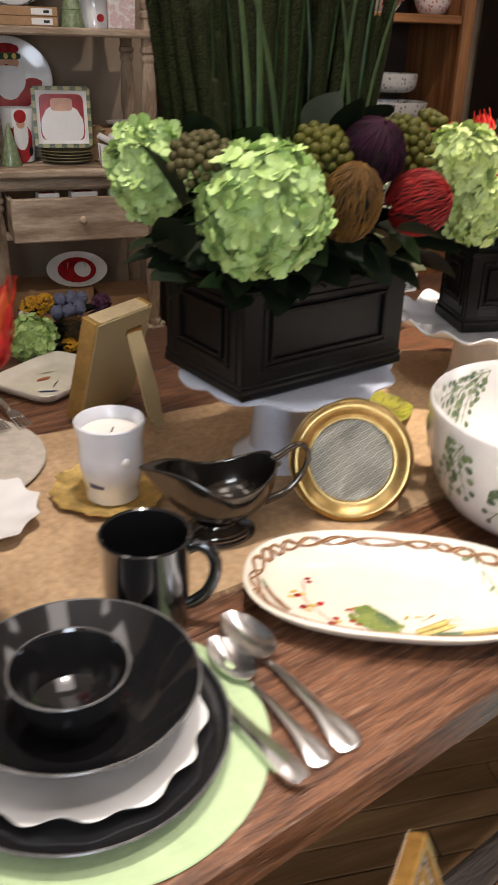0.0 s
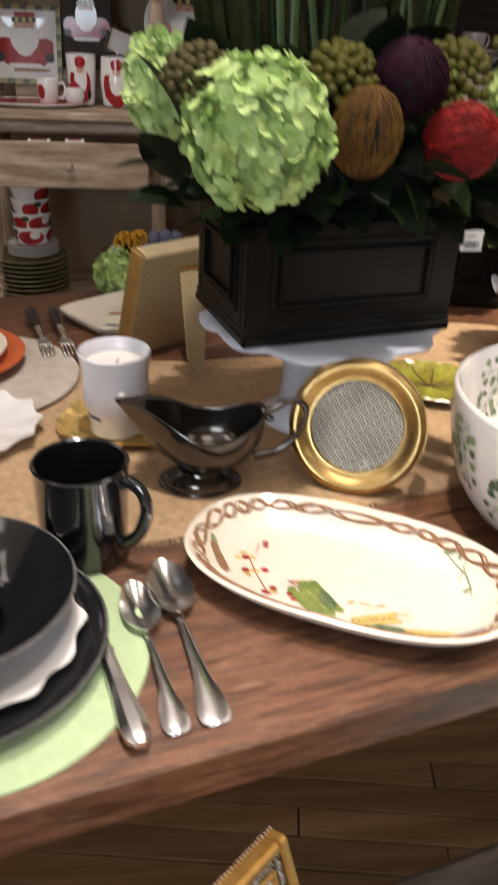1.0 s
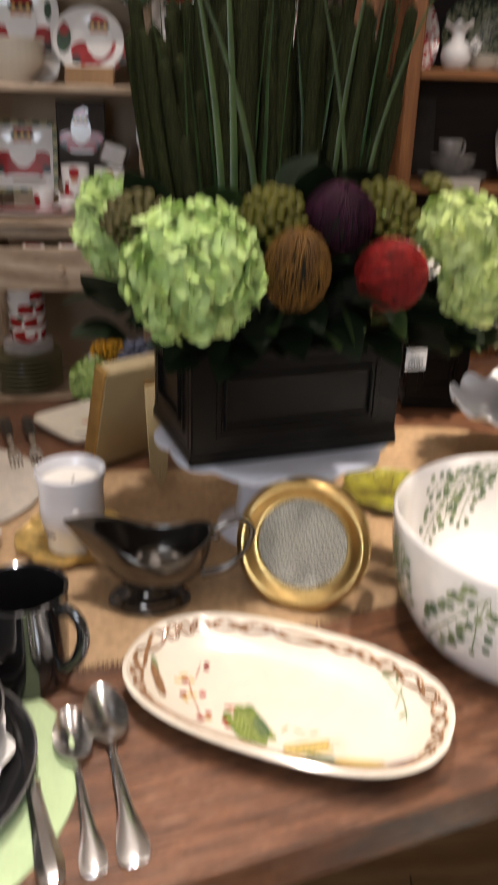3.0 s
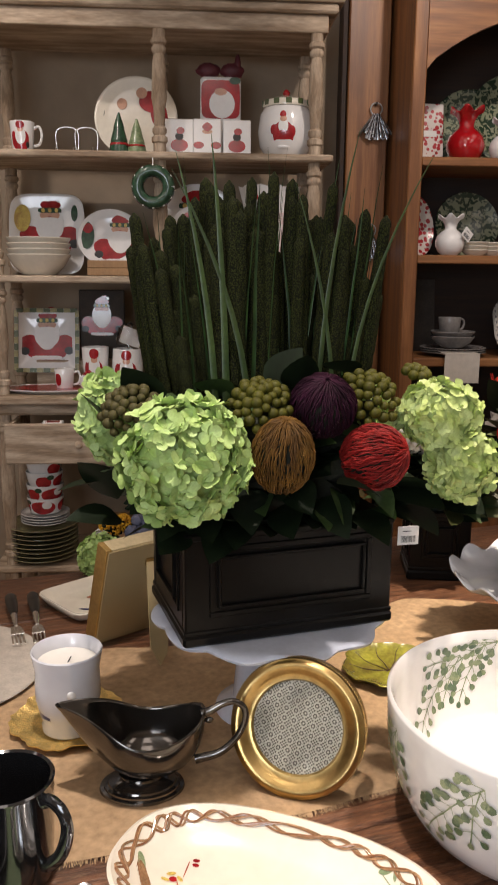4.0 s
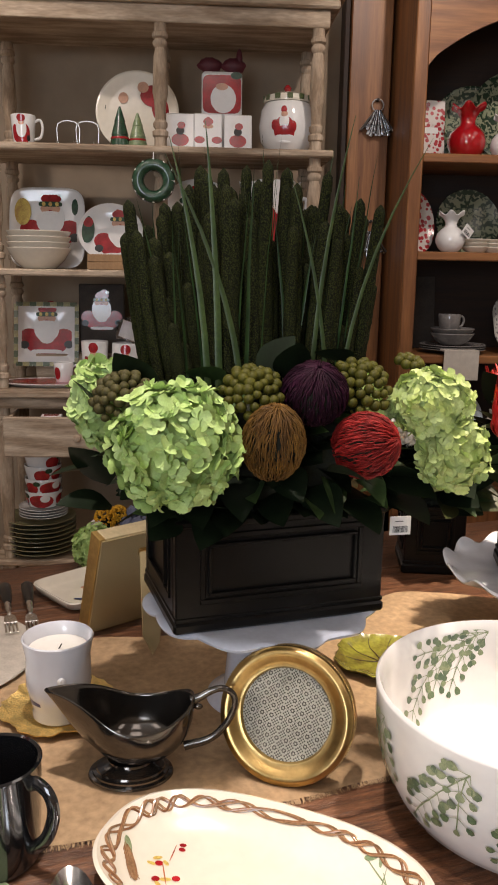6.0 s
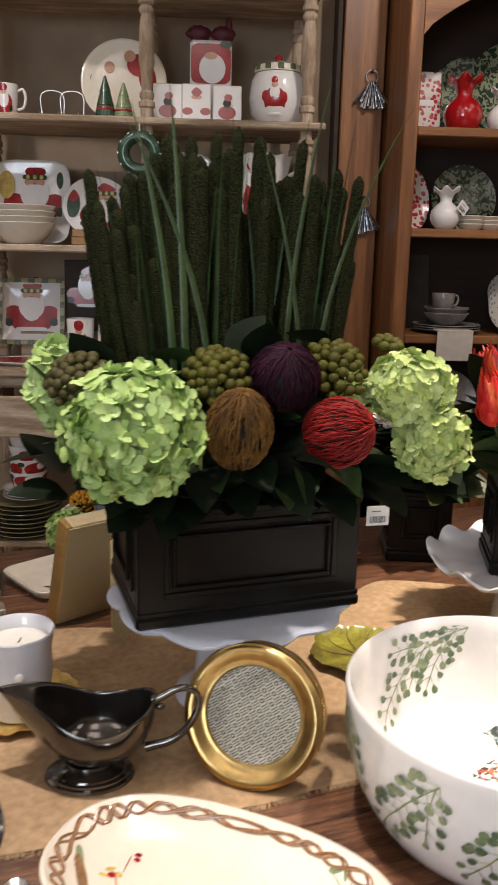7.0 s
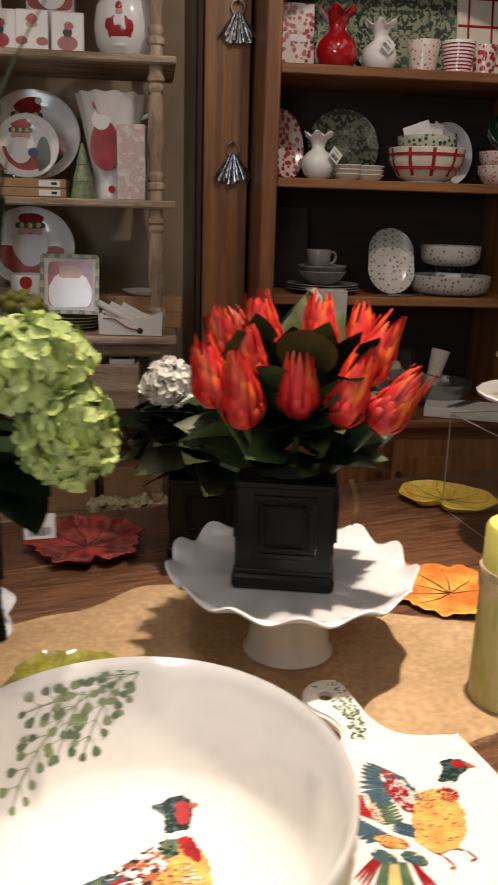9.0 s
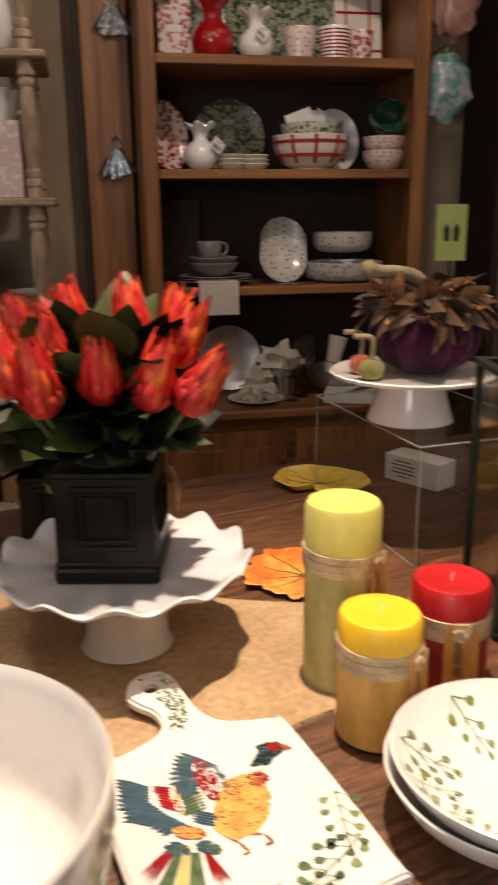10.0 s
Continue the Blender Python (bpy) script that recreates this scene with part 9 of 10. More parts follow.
def hutch_goods():
    # upper shelf
    z = 1.763
    book = thing("boxed_cards", 1.535, 3.22, z, 4, "white box printed with red flowers", "box")
    part("box", box(0.11, 0.035, 0.225, (0, 0, 0.1125), 0.002), floral_red, book, at=pose(0, 0, 0, -6, 0, 0), smooth=False)
    part("title", box(0.055, 0.001, 0.022, (0, -0.0185, 0.115), 0.0003), paper_white, book, at=pose(0, 0, 0, -6, 0, 0), smooth=False)
    ruffled_vase(1.645, 3.12, z, 1.30, red_vase, "round red glass vase with a ruffled neck")
    ruffled_vase(1.782, 3.09, z, 1.05, white_glaze, "round white vase with ruffled neck and tag")
    tilted_tag(1.788, 3.022, z + 0.075, 15)
    upright_plate(1.725, 3.28, z, 0.155, "large round green and white patterned plate", [], mat=toile_green, group="patterned plates")
    upright_plate(1.925, 3.27, z, 0.19, "very large oval green patterned platter", [], sx=1.15, mat=toile_green, group="patterned plates")
    cup(1.930, 3.10, z, 0.052, 0.105, "white tumbler with pink dotted top", [], 0, 1.05, "tumbler", "tumbler", pink_print, 0, "printed tumblers")
    t = cup(2.045, 3.09, z, 0.052, 0.108, "white tumbler with red rings", [], 0, 1.05, "tumbler", "tumbler", None, 0, "printed tumblers")
    for k in range(9):
        zz = 0.010 + 0.0105 * k
        rr = 0.052 * (0.80 + 0.12 * min(1, zz / 0.054) + max(0, (zz / 0.108 - 0.5) * 2) * 0.13) + 0.0012
        part("ring", lathe([(rr - 0.0004, zz), (rr + 0.0002, zz + 0.0045)], 40), red_glaze, t)
    cup(2.135, 3.09, z, 0.040, 0.100, "slim white tumbler with red flower print", [], 0, 1.05, "tumbler", "tumbler", floral_red, 0, "printed tumblers")
    tray = thing("plaid_tray", 2.19, 3.27, z, 0, "upright white tray with red plaid lines", "tray")
    tilt = pose(0, 0, 0, -8, 0, 0)
    part("tray", box(0.17, 0.014, 0.33, (0, 0, 0.167), 0.004), cream_glaze, tray, at=tilt, smooth=False)
    for x in (-0.045, 0.04):
        part("line", box(0.008, 0.001, 0.32, (x, -0.0078, 0.167), 0.0003), red_glaze, tray, at=tilt, smooth=False)
    for v in (0.075, 0.20, 0.29):
        part("line", box(0.165, 0.001, 0.008, (0, -0.0083, v), 0.0003), red_glaze, tray, at=tilt, smooth=False)
    # second shelf
    z = 1.429
    upright_plate(1.505, 3.16, z, 0.118, "oval white plate with red flower print", [], sx=0.62, mat=floral_red, turn=20, group="patterned plates", lean=14)
    ruffled_vase(1.592, 3.07, z, 1.0, white_glaze, "round white vase with ruffled neck and tag")
    tilted_tag(1.640, 3.022, z + 0.075, 25)
    upright_plate(1.727, 3.27, z, 0.128, "round green and white patterned plate", [], mat=toile_green, group="patterned plates")
    stack("small_dish", 1.700, 3.10, z, 0.052, 3, 0.014, cream_glaze, "small cream dish in a low stack", "dish", 0.42, "stacked small dishes")
    stack("small_dish", 1.775, 3.10, z, 0.050, 3, 0.014, cream_glaze, "small cream dish in a low stack", "dish", 0.42, "stacked small dishes")
    b = open_bowl("plaid_bowl", 1.972, 3.11, z, 0.128, 0.112, cream_glaze, "large cream bowl with red plaid lines")
    plaid(b, 0.128, 0.112, red_glaze)
    open_bowl("nested_bowl", 1.972, 3.11, z + 0.066, 0.100, 0.083, dots_green, "green and white patterned bowl nested in plaid bowl")
    nap = thing("folded_napkins", 1.972, 3.11, z + 0.098, 0, "white cellophane wrapped napkins standing in bowl", "napkins")
    for k in range(3):
        part("napkin", box(0.092, 0.004, 0.092, (0, 0, 0.05), 0.001), paper_white, nap, at=pose(-0.02 + 0.02 * k, 0.015 * k - 0.01, 0.0, 8, -20 + 24 * k, 8 * k), smooth=False)
    p = upright_plate(2.105, 3.25, z, 0.112, "white plate with red plaid lines", [], sx=0.8, group="patterned plates")
    for x in (-0.03, 0.03):
        part("line", box(0.006, 0.0008, 0.15, (x, -0.003, 0.112), 0.0002), red_glaze, p, at=pose(0, 0, 0, -12, 0, 0), smooth=False)
    for k in range(2):
        open_bowl("cereal_bowl", 2.238, 3.12, z + 0.046 * k, 0.072, 0.066, pink_print, "white bowl with pink dotted print in stack", "pink bowls")
    g = open_bowl("cereal_bowl", 2.243, 3.16, z + 0.125, 0.070, 0.058, green_bowl, "dark emerald green bowl tipped on its side")
    g.matrix_basis = pose(2.243, 3.135, z + 0.150, 58, 0, 0)
    # third shelf
    z = 1.059
    pic = thing("framed_card", 1.532, 3.27, z, 0, "dark framed card leaning at the back", "picture")
    part("card", box(0.165, 0.014, 0.285, (0, 0, 0.143), 0.003), dark_card, pic, at=pose(0, 0, 0, -8, 0, 0), smooth=False)
    stack("side_plate", 1.635, 3.10, z, 0.125, 3, 0.008, grey_glaze, "grey stoneware plate in a stack", "plate", 0.12, "stacked grey plates")
    stack("soup_bowl", 1.632, 3.10, z + 0.030, 0.085, 2, 0.018, grey_glaze, "grey stoneware bowl in a stack", "bowl", 0.5, "stacked grey bowls")
    cup(1.618, 3.10, z + 0.082, 0.044, 0.062, "grey stoneware cup standing on bowls", [], 1, 1.0, "cup", "cup", grey_glaze, 20, "grey cups")
    n = thing("linen_napkin", 1.622, 2.958, z, 0, "folded pale linen napkin hanging over shelf edge", "napkin")
    part("fold", box(0.130, 0.006, 0.105, (0, -0.018, -0.035), 0.003), linen_napkin, n, smooth=False)
    part("fold", box(0.130, 0.06, 0.006, (0, 0.008, 0.0185), 0.002), linen_napkin, n, smooth=False)
    for k in range(4):
        upright_plate(1.874 + 0.0075 * k, 3.06 + 0.030 * k, z + 0.019 * k, 0.088, "round grey patterned plate standing in row", [], sx=0.94, mat=dots_grey, group="standing grey plates", lean=24)
    for x, y, dz, r, hh, lab in ((2.098, 3.12, 0.0, 0.142, 0.066, "wide low grey patterned serving dish"), (2.108, 3.16, 0.098, 0.106, 0.068, "smaller grey patterned dish raised on a clear stand")):
        ob = thing("serving_dish", x, y, z + dz, 0, lab, "dish", "grey patterned dishes")
        part("body", lathe([(0, 0), (r * 0.62, 0), (r * 0.80, hh * 0.06), (r * 0.93, hh * 0.22), (r * 0.985, hh * 0.45), (r, hh), (r - 0.003, hh + 0.0015), (r - 0.006, hh), (r * 0.93, hh * 0.4), (r * 0.8, hh * 0.14), (0, hh * 0.1)], 64), dots_grey, ob)
    hold = make("dish_riser", lathe([(0, 0), (0.05, 0), (0.05, 0.086), (0, 0.086)], 28), cello, at=pose(2.108, 3.16, z + 0.0105))
    tagged(hold, "clear round stand under the smaller dish", "riser")
    for k, x in enumerate((1.87, 1.90, 1.93)):
        ob = make("butter_knife", box(0.012, 0.15, 0.004, (0, 0, 0.002), 0.001), pewter, at=pose(x, 3.02, z, 0, 0, -70 + 12 * k), smooth=False)
        tagged(ob, "small pewter knife lying on the shelf", "knife", "pewter knives")
    # counter of the base cupboard
    z = 0.661
    ob = make("dinner_plate", lathe([(0, 0), (0.06, 0), (0.096, 0.014), (0.097, 0.016), (0.06, 0.005), (0, 0.004)], 48), white_glaze, at=pose(1.755, 3.00, z))
    tagged(ob, "white plate with crumpled napkin on hutch counter", "plate")
    nap = thing("crumpled_napkin", 1.765, 3.00, z + 0.005, 0, "crumpled white linen napkin on plate", "napkin")
    part("cloth", blob(0.055, 0.05, 0.055, (0, 0, 0.052), 18, 12, 0.9, 6), linen_napkin, nap)
    nap = thing("crumpled_napkin", 1.86, 3.06, z, 20, "crumpled white linen napkin beside glasses", "napkin")
    part("cloth", blob(0.075, 0.05, 0.05, (0, 0, 0.13), 18, 12, 0.9, 8), linen_napkin, nap)
    part("holder", lathe([(0, 0), (0.035, 0), (0.03, 0.09), (0, 0.09)], 24), pewter, nap)
    upright_plate(1.70, 3.20, z, 0.12, "round pewter plate standing at the back", [], mat=pewter, group="pewter plates")
    for k, (x, y, h) in enumerate(((1.93, 3.05, 0.20), (1.965, 3.10, 0.21), (1.88, 2.99, 0.16))):
        ob = thing("wine_glass", x, y, z, 0, "clear stemmed wine glass on hutch counter", "glass", "wine glasses")
        part("bowl", lathe([(0.004, h * 0.45), (0.024, h * 0.55), (0.030, h * 0.75), (0.026, h), (0.0248, h), (0.0285, h * 0.75), (0.0225, h * 0.56), (0.002, h * 0.47)], 28), cello, ob)
        part("stem", lathe([(0, 0), (0.028, 0), (0.028, 0.002), (0.004, 0.006), (0.0035, h * 0.45), (0, h * 0.45)], 24), cello, ob)
    open_bowl("pewter_bowl", 2.085, 3.11, z, 0.122, 0.088, pewter, "round pewter bowl holding a rolled napkin", "")
    roll = thing("rolled_napkin", 2.035, 3.06, z + 0.045, 0, "rolled white napkin standing in pewter bowl", "napkin")
    part("roll", lathe([(0, 0), (0.020, 0), (0.026, 0.09), (0.033, 0.165), (0.029, 0.165), (0, 0.12)], 20), linen_napkin, roll, at=pose(0, 0, 0, 0, 12, 0))
    part("tie", lathe([(0.0265, 0.07), (0.0275, 0.074)], 20), twine, roll, at=pose(0, 0, 0, 0, 12, 0))
    ob = thing("gift_box", 2.12, 2.945, z, -22, "flat white gift box on the hutch counter", "box", "flat carton boxes")
    part("box", box(0.25, 0.16, 0.034, (0, 0, 0.017), 0.002), paper_white, ob, smooth=False)
    for k in range(2):
        ob = make("butter_knife", box(0.013, 0.15, 0.004, (0, 0, 0.002), 0.001), pewter, at=pose(2.11 + 0.03 * k, 2.95, z + 0.0345, 0, 0, -50), smooth=False)
        tagged(ob, "small pewter knife lying on the shelf", "knife", "pewter knives")


hutch_goods()


def tassel(x, z, y=3.245):
    ob = thing("knob_tassel", x, y, z, 0, "bundle of dark metal spoons hung on ring", "tassel", "hanging metal bundles")
    part("ring", tube([(0.022 * math.cos(TAU * k / 20), -0.006, 0.022 * math.sin(TAU * k / 20) + 0.012) for k in range(21)], 0.003, 6, 1, False), pewter, ob)
    part("peg", tube([(0, 0.005, 0.030), (0, -0.012, 0.032)], 0.005, 8), pine_dark, ob)
    rng = random.Random(int(100 * z))
    for k in range(13):
        a = -0.62 + 1.24 * k / 12
        l = rng.uniform(0.075, 0.10)
        p0 = Vector((0.018 * math.sin(a), -0.008 - 0.006 * (k % 3), -0.006))
        p1 = p0 + Vector((l * math.sin(a), 0.0, -l * math.cos(a)))
        part("strand", tube([p0, p0.lerp(p1, 0.5), p1], [0.003, 0.0055, 0.0085], 8, 0.6), tassel_dark if k % 3 else pewter, ob)


tassel(1.335, 1.955)
tassel(1.328, 1.515)


# ---- bags and shelf beyond the hutch ----
poly_pink = surface("pink_pouch", (0.55, 0.30, 0.25), 0.35, 0, 0.2, 30, 0.002, second=(0.42, 0.20, 0.16), coat=0.4)
poly_teal = surface("teal_pouch", (0.12, 0.32, 0.32), 0.3, 0, 0.2, 30, 0.002, second=(0.40, 0.46, 0.46), coat=0.5, spread=(0.45, 0.55))


def hanging_goods():
    for x, z, mat, lab in ((2.47, 1.86, poly_pink, "pink clear-wrapped pouch hanging on wall hook"), (2.455, 1.60, poly_teal, "teal and clear wrapped pouch hanging on hook")):
        ob = thing("gift_pouch", x, 3.12, z, -10, lab, "pouch", "hanging pouches")
        part("pouch", blob(0.085, 0.045, 0.105, (0, 0, 0.10), 18, 12, 0.35, int(z * 10)), mat, ob)
        part("loop", tube([(0, 0, 0.19), (0, 0.02, 0.24), (0, 0.30, 0.25)], 0.003, 6), wire_metal, ob)
    ob = thing("side_shelf", 2.86, 3.20, 0, 0, "dark wooden wall shelf beyond the hutch", "shelf")
    for x in (-0.21, 0.21):
        part("upright", box(0.03, 0.30, 2.4, (x, 0, 1.2), 0.003), pine_dark, ob, smooth=False)
    for z in (0.4, 0.9, 1.42, 1.95):
        part("shelf", box(0.388, 0.30, 0.025, (0, 0, z), 0.003), pine_dark, ob, smooth=False)
    for k in range(2):
        open_bowl("white_bowl", 2.78 + 0.02 * k, 3.12, 1.4335 + 0.03 * k, 0.09, 0.08, white_glaze, "white bowl on the dark side shelf", "side shelf bowls")


hanging_goods()


# ---- rustic low table in front, with frames and a book ----
bench_wood = scuffed(wood("patched_elm", (0.30, 0.165, 0.092), (0.13, 0.06, 0.030), (30, 5, 30), 0.55, 0.004, 0.25, 0.0, 0.3), (0.035, 0.018, 0.010), (60, 7, 60), 0.56, 0.64, 0.85)
bench_edge = scuffed(surface("weathered_black_beam", (0.060, 0.046, 0.036), 0.70, 0, 0.35, 9, 0.010, 0.004, (1, 6, 6), (0.016, 0.012, 0.010)), (0.16, 0.13, 0.105), (9, 80, 80), 0.56, 0.68, 0.6)
gilt = surface("worn_gilt", (0.55, 0.33, 0.09), 0.34, 0.7, 0.2, 14, 0.0006, second=(0.40, 0.21, 0.05))
gilt_dark = surface("dark_ornament", (0.03, 0.024, 0.018), 0.5, 0.2, 0.5, 160, 0.003, 0.001, second=(0.18, 0.14, 0.09), spread=(0.36, 0.48))
pearl = surface("pearl_edge", (0.70, 0.66, 0.58), 0.4, 0.2, 0.1, 40)
print_blue = lattice_cloth("printed_sprig_cloth", (0.10, 0.10, 0.125), (0.66, 0.64, 0.57), 0.0120)
book_cyan = surface("pale_cyan_cover", (0.26, 0.62, 0.70), 0.4, 0, 0.05, 12, coat=0.2)
book_blue = surface("royal_blue_cloth", (0.02, 0.022, 0.26), 0.45, 0, 0.1, 30, 0.0003)
ink_gold = surface("gold_ink", (0.52, 0.36, 0.16), 0.5, 0.2, 0.1, 30)
ink_pale = surface("pale_blue_ink", (0.35, 0.42, 0.60), 0.5, 0, 0.1, 30)
stripe_red = surface("red_stripe", (0.55, 0.04, 0.04), 0.5, 0, 0.05, 20)

BZ = 0.475


def low_table():
    ob = thing("low_table", 0.66, 0.523, 0, 16.2, "rustic low table of patched elm with blackened beam edge", "table")
    rng = random.Random(14)
    part("edge_beam", box(2.4, 0.040, 0.072, (0.2, 0.0, BZ - 0.030), 0.009), bench_edge, ob, "weathered black beam edge", smooth=False)
    x = -1.0
    while x < 1.4:
        w = rng.uniform(0.11, 0.19)
        part("board", box(w - 0.002, 0.62, 0.04, (x + w / 2, -0.331, BZ - 0.021 + rng.uniform(-0.001, 0.001)), 0.004), bench_wood, ob, smooth=False)
        x += w
    for a in (-0.8, 1.2):
        for b in (-0.08, -0.58):
            part("leg", box(0.08, 0.08, BZ - 0.067, (a, b, (BZ - 0.067) / 2), 0.006), bench_edge, ob, smooth=False)


low_table()


def gilt_frame(cx, cy, cz, w, h, turn, lean, label):
    """Its upper right corner (seen from its face) lies at cx, cy, cz. The face looks towards local -y."""
    ob = new("gilt_frame")
    tagged(ob, label, "photo frame", "gilt photo frames")
    ob.matrix_basis = pose(cx, cy, cz, 0, 0, turn) @ pose(0, 0, 0, -lean, 0, 0) @ pose(-w, 0, -h)
    b, t, o = 0.0225, 0.020, 0.0095
    for name, sx, sz, x, z in (("side_rail", o, h, o / 2, h / 2), ("side_rail", o, h, w - o / 2, h / 2), ("top_rail", w - 2 * o - 0.0004, o, w / 2, h - o / 2), ("bottom_rail", w - 2 * o - 0.0004, o, w / 2, o / 2)):
        part(name, box(sx, t, sz, (x, t / 2, z), 0.003), gilt, ob, smooth=False)
    mid = o + 0.0048
    for sx, sz, x, z in ((0.0095, h - 2 * o, mid, h / 2), (0.0095, h - 2 * o, w - mid, h / 2), (w - 2 * o - 0.0192, 0.0095, w / 2, h - mid), (w - 2 * o - 0.0192, 0.0095, w / 2, mid)):
        strip = part("ornament_strip", box(sx, 0.010, sz, (x, 0.0085, z), 0.002), gilt_dark, ob, "black strip with pale scrolls", smooth=False)
        n = int(max(sx, sz) / 0.0060)
        scroll = Mesh()
        for k in range(n):
            u = (k + 0.5) / n - 0.5
            ring = [(0.0021 * math.cos(TAU * j / 10), 0, 0.0021 * math.sin(TAU * j / 10)) for j in range(8)]
            scroll.add(tube(ring, 0.00035, 4, 1.0, False), pose(x + (u * sx if sx > sz else 0), 0.0030, z + (u * sz if sz > sx else 0), 0, 70 * (k % 2), 0))
        tagged(part("scroll", scroll, pearl, strip), kind="stuff")
    inn = b - 0.0016
    for sx, sz, x, z in ((0.0032, h - 2 * b + 0.0064, inn, h / 2), (0.0032, h - 2 * b + 0.0064, w - inn, h / 2), (w - 2 * b - 0.0004, 0.0032, w / 2, h - inn), (w - 2 * b - 0.0004, 0.0032, w / 2, inn)):
        part("gilt_lip", box(sx, 0.010, sz, (x, 0.0065, z), 0.001), gilt, ob, smooth=False)
    part("printed_cloth", box(w - 2 * b, h - 2 * b, 0.003, (0, 0, 0), 0.0005), print_blue, ob, at=pose(w / 2, 0.0085, h / 2, 90, 0, 0), smooth=False)
    beads = part("bead", blob(0.0009, 0.0009, 0.0006, (0, 0, 0), 6, 4), pearl, ob, at=pose(0, -0.0, 0))
    beads.matrix_basis = pose(0.004, 0.017, h + 0.0002)
    n = int(w / 0.0036)
    for k in range(1, n):
        o = new("bead", beads.data)
        o.parent = ob
        o.matrix_basis = pose(0.004 + k * 0.0036, 0.017, h + 0.0002)
    part("easel_leg", box(0.04, 0.004, h * 0.78, (w / 2, 0.055, h * 0.39), 0.001), tin_dark, ob, at=pose(0, 0, 0, 10, 0, 0), smooth=False)
    return ob


gilt_frame(0.630, 0.482, 0.693, 0.25, 0.232, 43.6, 21, "gilt photo frame with sprigged cloth leaning on table")
gilt_frame(0.800, 0.455, 0.560, 0.11, 0.092, 42, 21, "small gilt photo frame beside the blue book")


def letters(parent, text, size, m, material, spread=1.0):
    """Raised letters of the built-in font, as one mesh each."""
    x = 0.0
    for ch in text:
        curve = bpy.data.curves.new("letter", "FONT")
        curve.body, curve.size, curve.extrude = ch, size, 0.0003
        tmp = bpy.data.objects.new("letter", curve)
        scene.collection.objects.link(tmp)
        bpy.context.view_layer.update()
        mesh = bpy.data.meshes.new_from_object(tmp.evaluated_get(bpy.context.evaluated_depsgraph_get()))
        wide = max(v.co.x for v in mesh.vertices) if mesh.vertices else size * 0.4
        bpy.data.objects.remove(tmp)
        ob = new("letter", mesh)
        mesh.materials.clear()
        mesh.materials.append(material)
        ob.parent = parent
        ob.matrix_basis = m @ pose(x, 0, 0)
        x += wide + size * 0.10 * spread


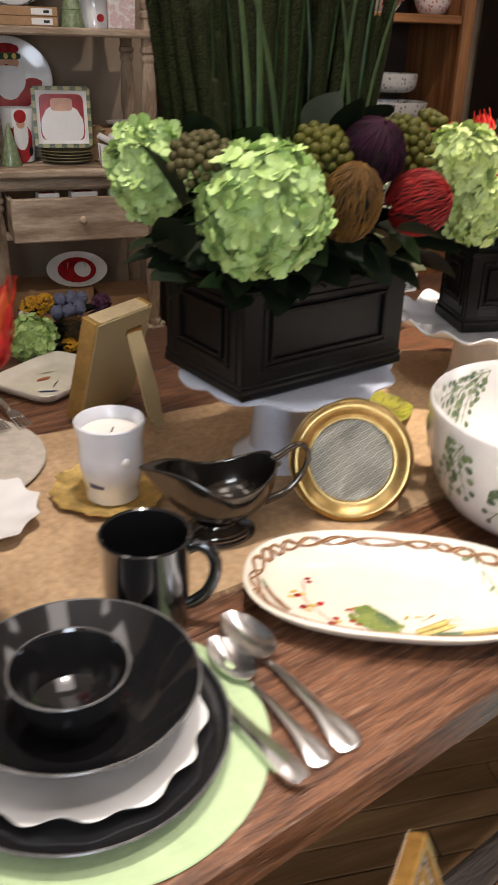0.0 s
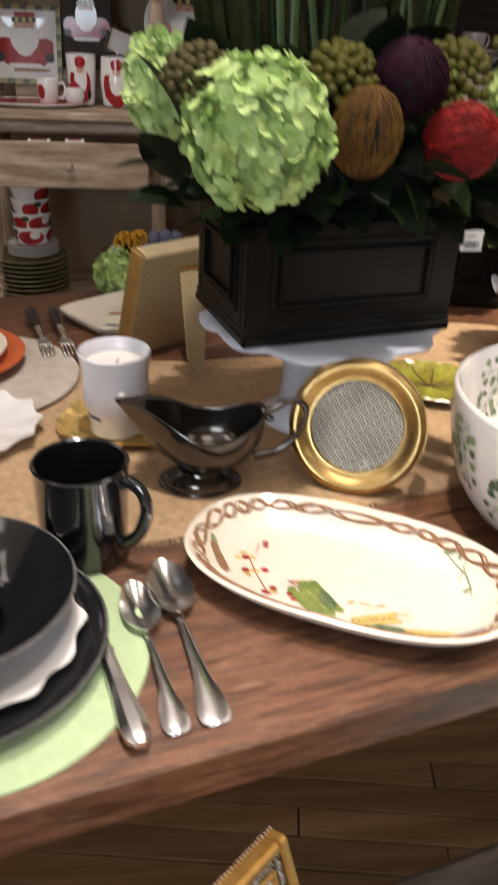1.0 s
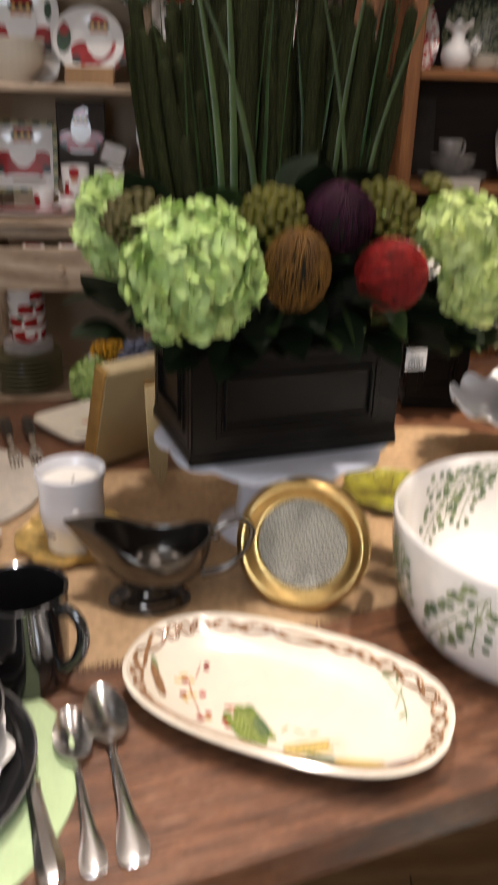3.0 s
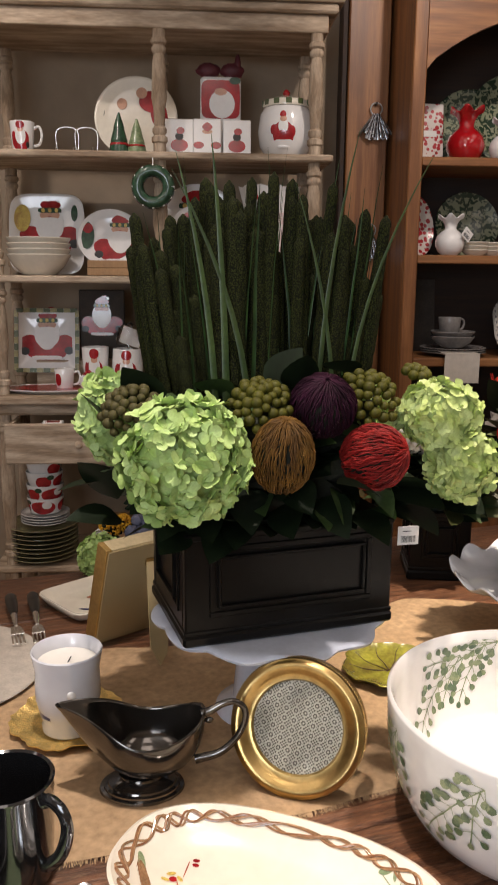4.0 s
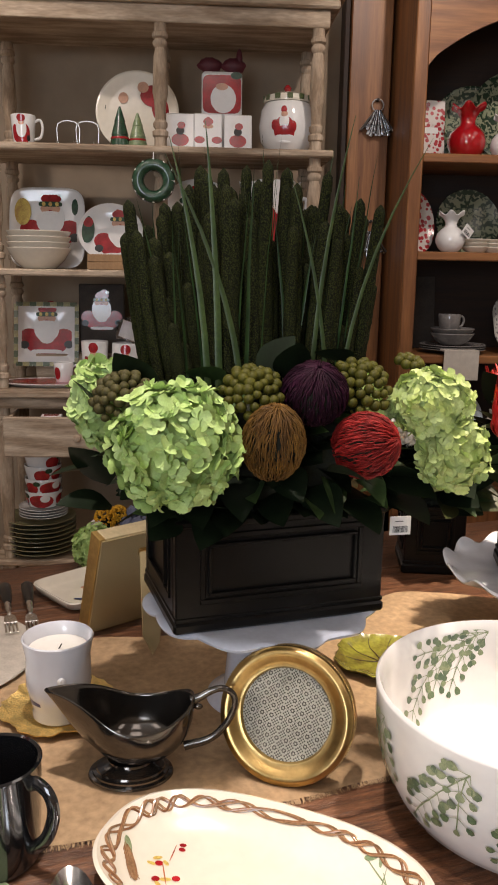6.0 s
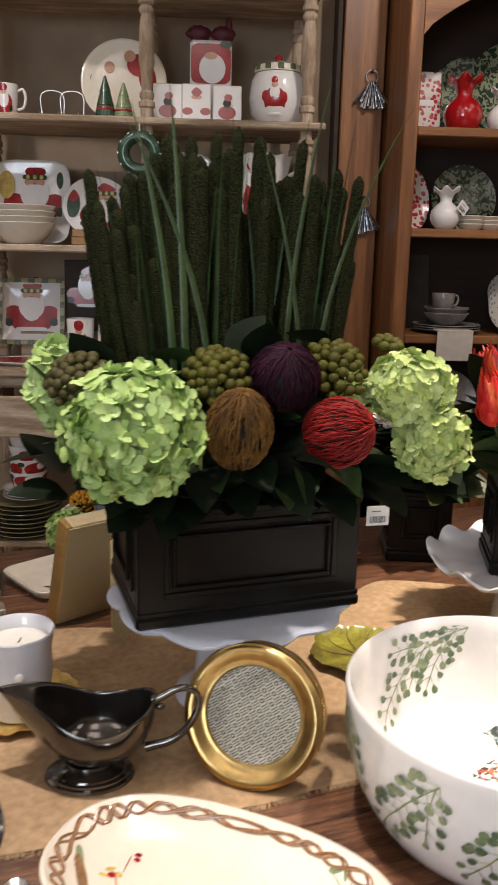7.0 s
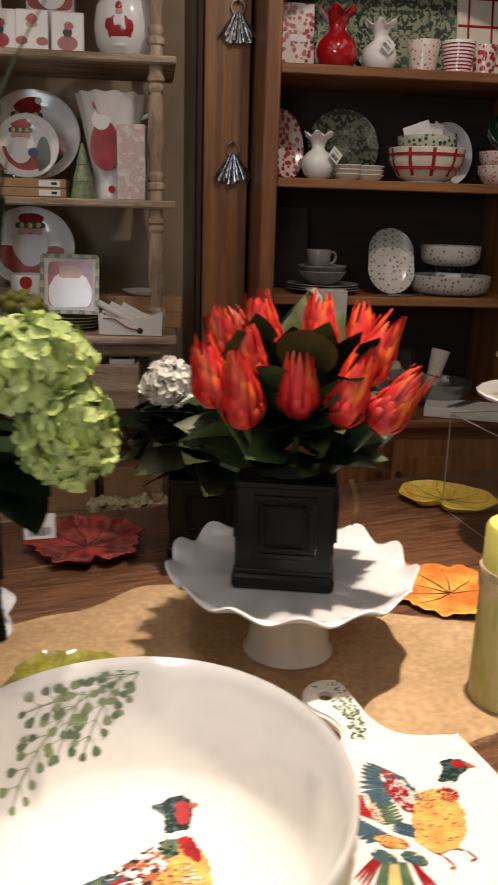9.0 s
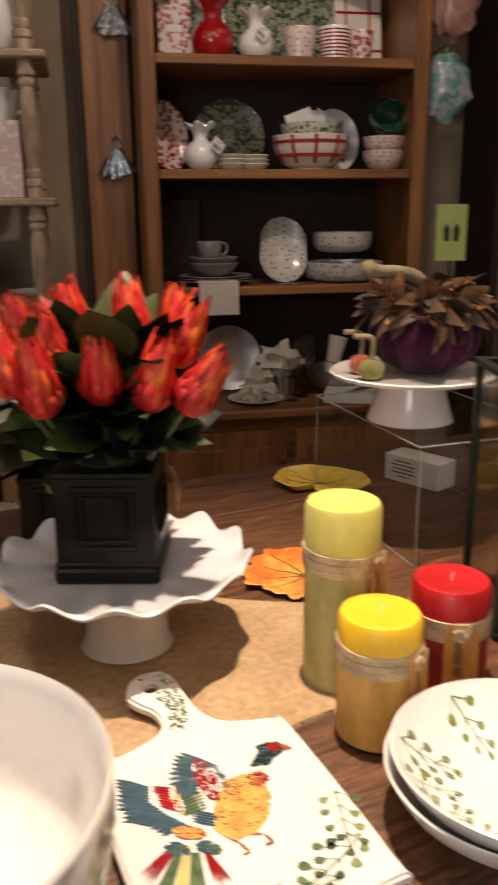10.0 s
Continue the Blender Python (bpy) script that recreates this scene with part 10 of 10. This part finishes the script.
def travel_book():
    """Spine towards the walker; the title runs along the short edge."""
    ob = thing("hardcover_book", 0.812, 0.472, BZ + 0.001, 0, "pale cyan hardcover travel book with royal blue spine", "book")
    ob.matrix_basis = pose(0.812, 0.474, BZ + 0.001, 0, 0, 43)
    w, l, t = 0.235, 0.29, 0.044
    # local x: along the title; local -y: along the spine
    m = Mesh()
    part("cover", box(w - 0.026, l, 0.003, (0.026 + (w - 0.026) / 2, -l / 2, t - 0.0015), 0.0008), book_cyan, ob, smooth=False)
    part("cover", box(w, l, 0.003, (w / 2, -l / 2, 0.0015), 0.0008), book_cyan, ob, smooth=False)
    part("pages", box(w - 0.012, l - 0.010, t - 0.0064, (w / 2 + 0.002, -l / 2, t / 2), 0.0008), paper_white, ob, smooth=False)
    part("spine", box(0.003, l, t - 0.0002, (0.0, -l / 2, t / 2), 0.001), book_blue, ob, smooth=False)
    part("spine_cloth", box(0.022, l, 0.0034, (0.0126, -l / 2, t - 0.0015), 0.0008), book_blue, ob, smooth=False)
    for k in range(16):
        y = -0.004 - 0.0165 * k
        part("stripe", slab([(0.0238, y), (0.0300, y - 0.006), (0.0300, y - 0.0145), (0.0238, y - 0.0085)], t, t + 0.0006, 0.0001), (stripe_red, book_blue)[k % 2], ob, smooth=False)
    part("pale_band", box(0.0064, l - 0.002, 0.0034, (0.0269, -l / 2, t - 0.0015), 0.0003), paper_white, ob, smooth=False)
    letters(ob, "TRAVEL", 0.044, pose(0.040, -0.058, t + 0.0004), ink_gold)
    letters(ob, "TRAVEL", 0.020, pose(-0.0019, -0.016, t * 0.34) @ pose(0, 0, 0, 90, 0, -90), ink_pale)


travel_book()


# ---- floor planks ----
def planks():
    """Oak strips; those beside the table are parts of their own, the rest is joined."""
    rng = random.Random(6)
    turn = pose(0.6, 0.9, 0, 0, 0, -8.3)
    w = 0.060
    shared, count = {}, 0
    rest = Mesh()
    for row in range(-74, 62):
        x = -5.2 + rng.uniform(0, 0.6)
        # stretch of the row that lies between the walls
        start, way = turn @ Vector((0, row * w, 0)), turn.to_3x3() @ Vector((1, 0, 0))
        lows = sorted(((-3.16 - start.x) / way.x, (4.36 - start.x) / way.x)), sorted(((-3.36 - start.y) / way.y, (3.58 - start.y) / way.y))
        first, last = max(v[0] for v in lows), min(v[1] for v in lows)
        while x < 5.2:
            l = step = rng.choice((0.45, 0.6, 0.75, 0.9, 1.1))
            a, b = max(x, first), min(x + l, last)
            if b - a > 0.03:
                at = turn @ pose((a + b) / 2, row * w, -0.0062)
                l = round(b - a, 4)
                near = l == step and -1.2 < row * w < -0.1 and -1.6 < x + l / 2 < 2.2
                if near and count < 300:
                    if l not in shared:
                        ob = make("plank", box(l - 0.003, w - 0.003, 0.012, (0, 0, 0), 0.0012), floor_wood, floor, at=at, smooth=False)
                        shared[l] = ob.data
                    else:
                        ob = new("plank", shared[l])
                        ob.parent = floor
                        ob.matrix_basis = at
                    count += 1
                else:
                    rest.add(box(l - 0.003, w - 0.003, 0.012, (0, 0, 0), 0.0012), at)
            x += step
    tagged(part("far_planks", rest, floor_wood, floor, smooth=False), kind="stuff")


planks()
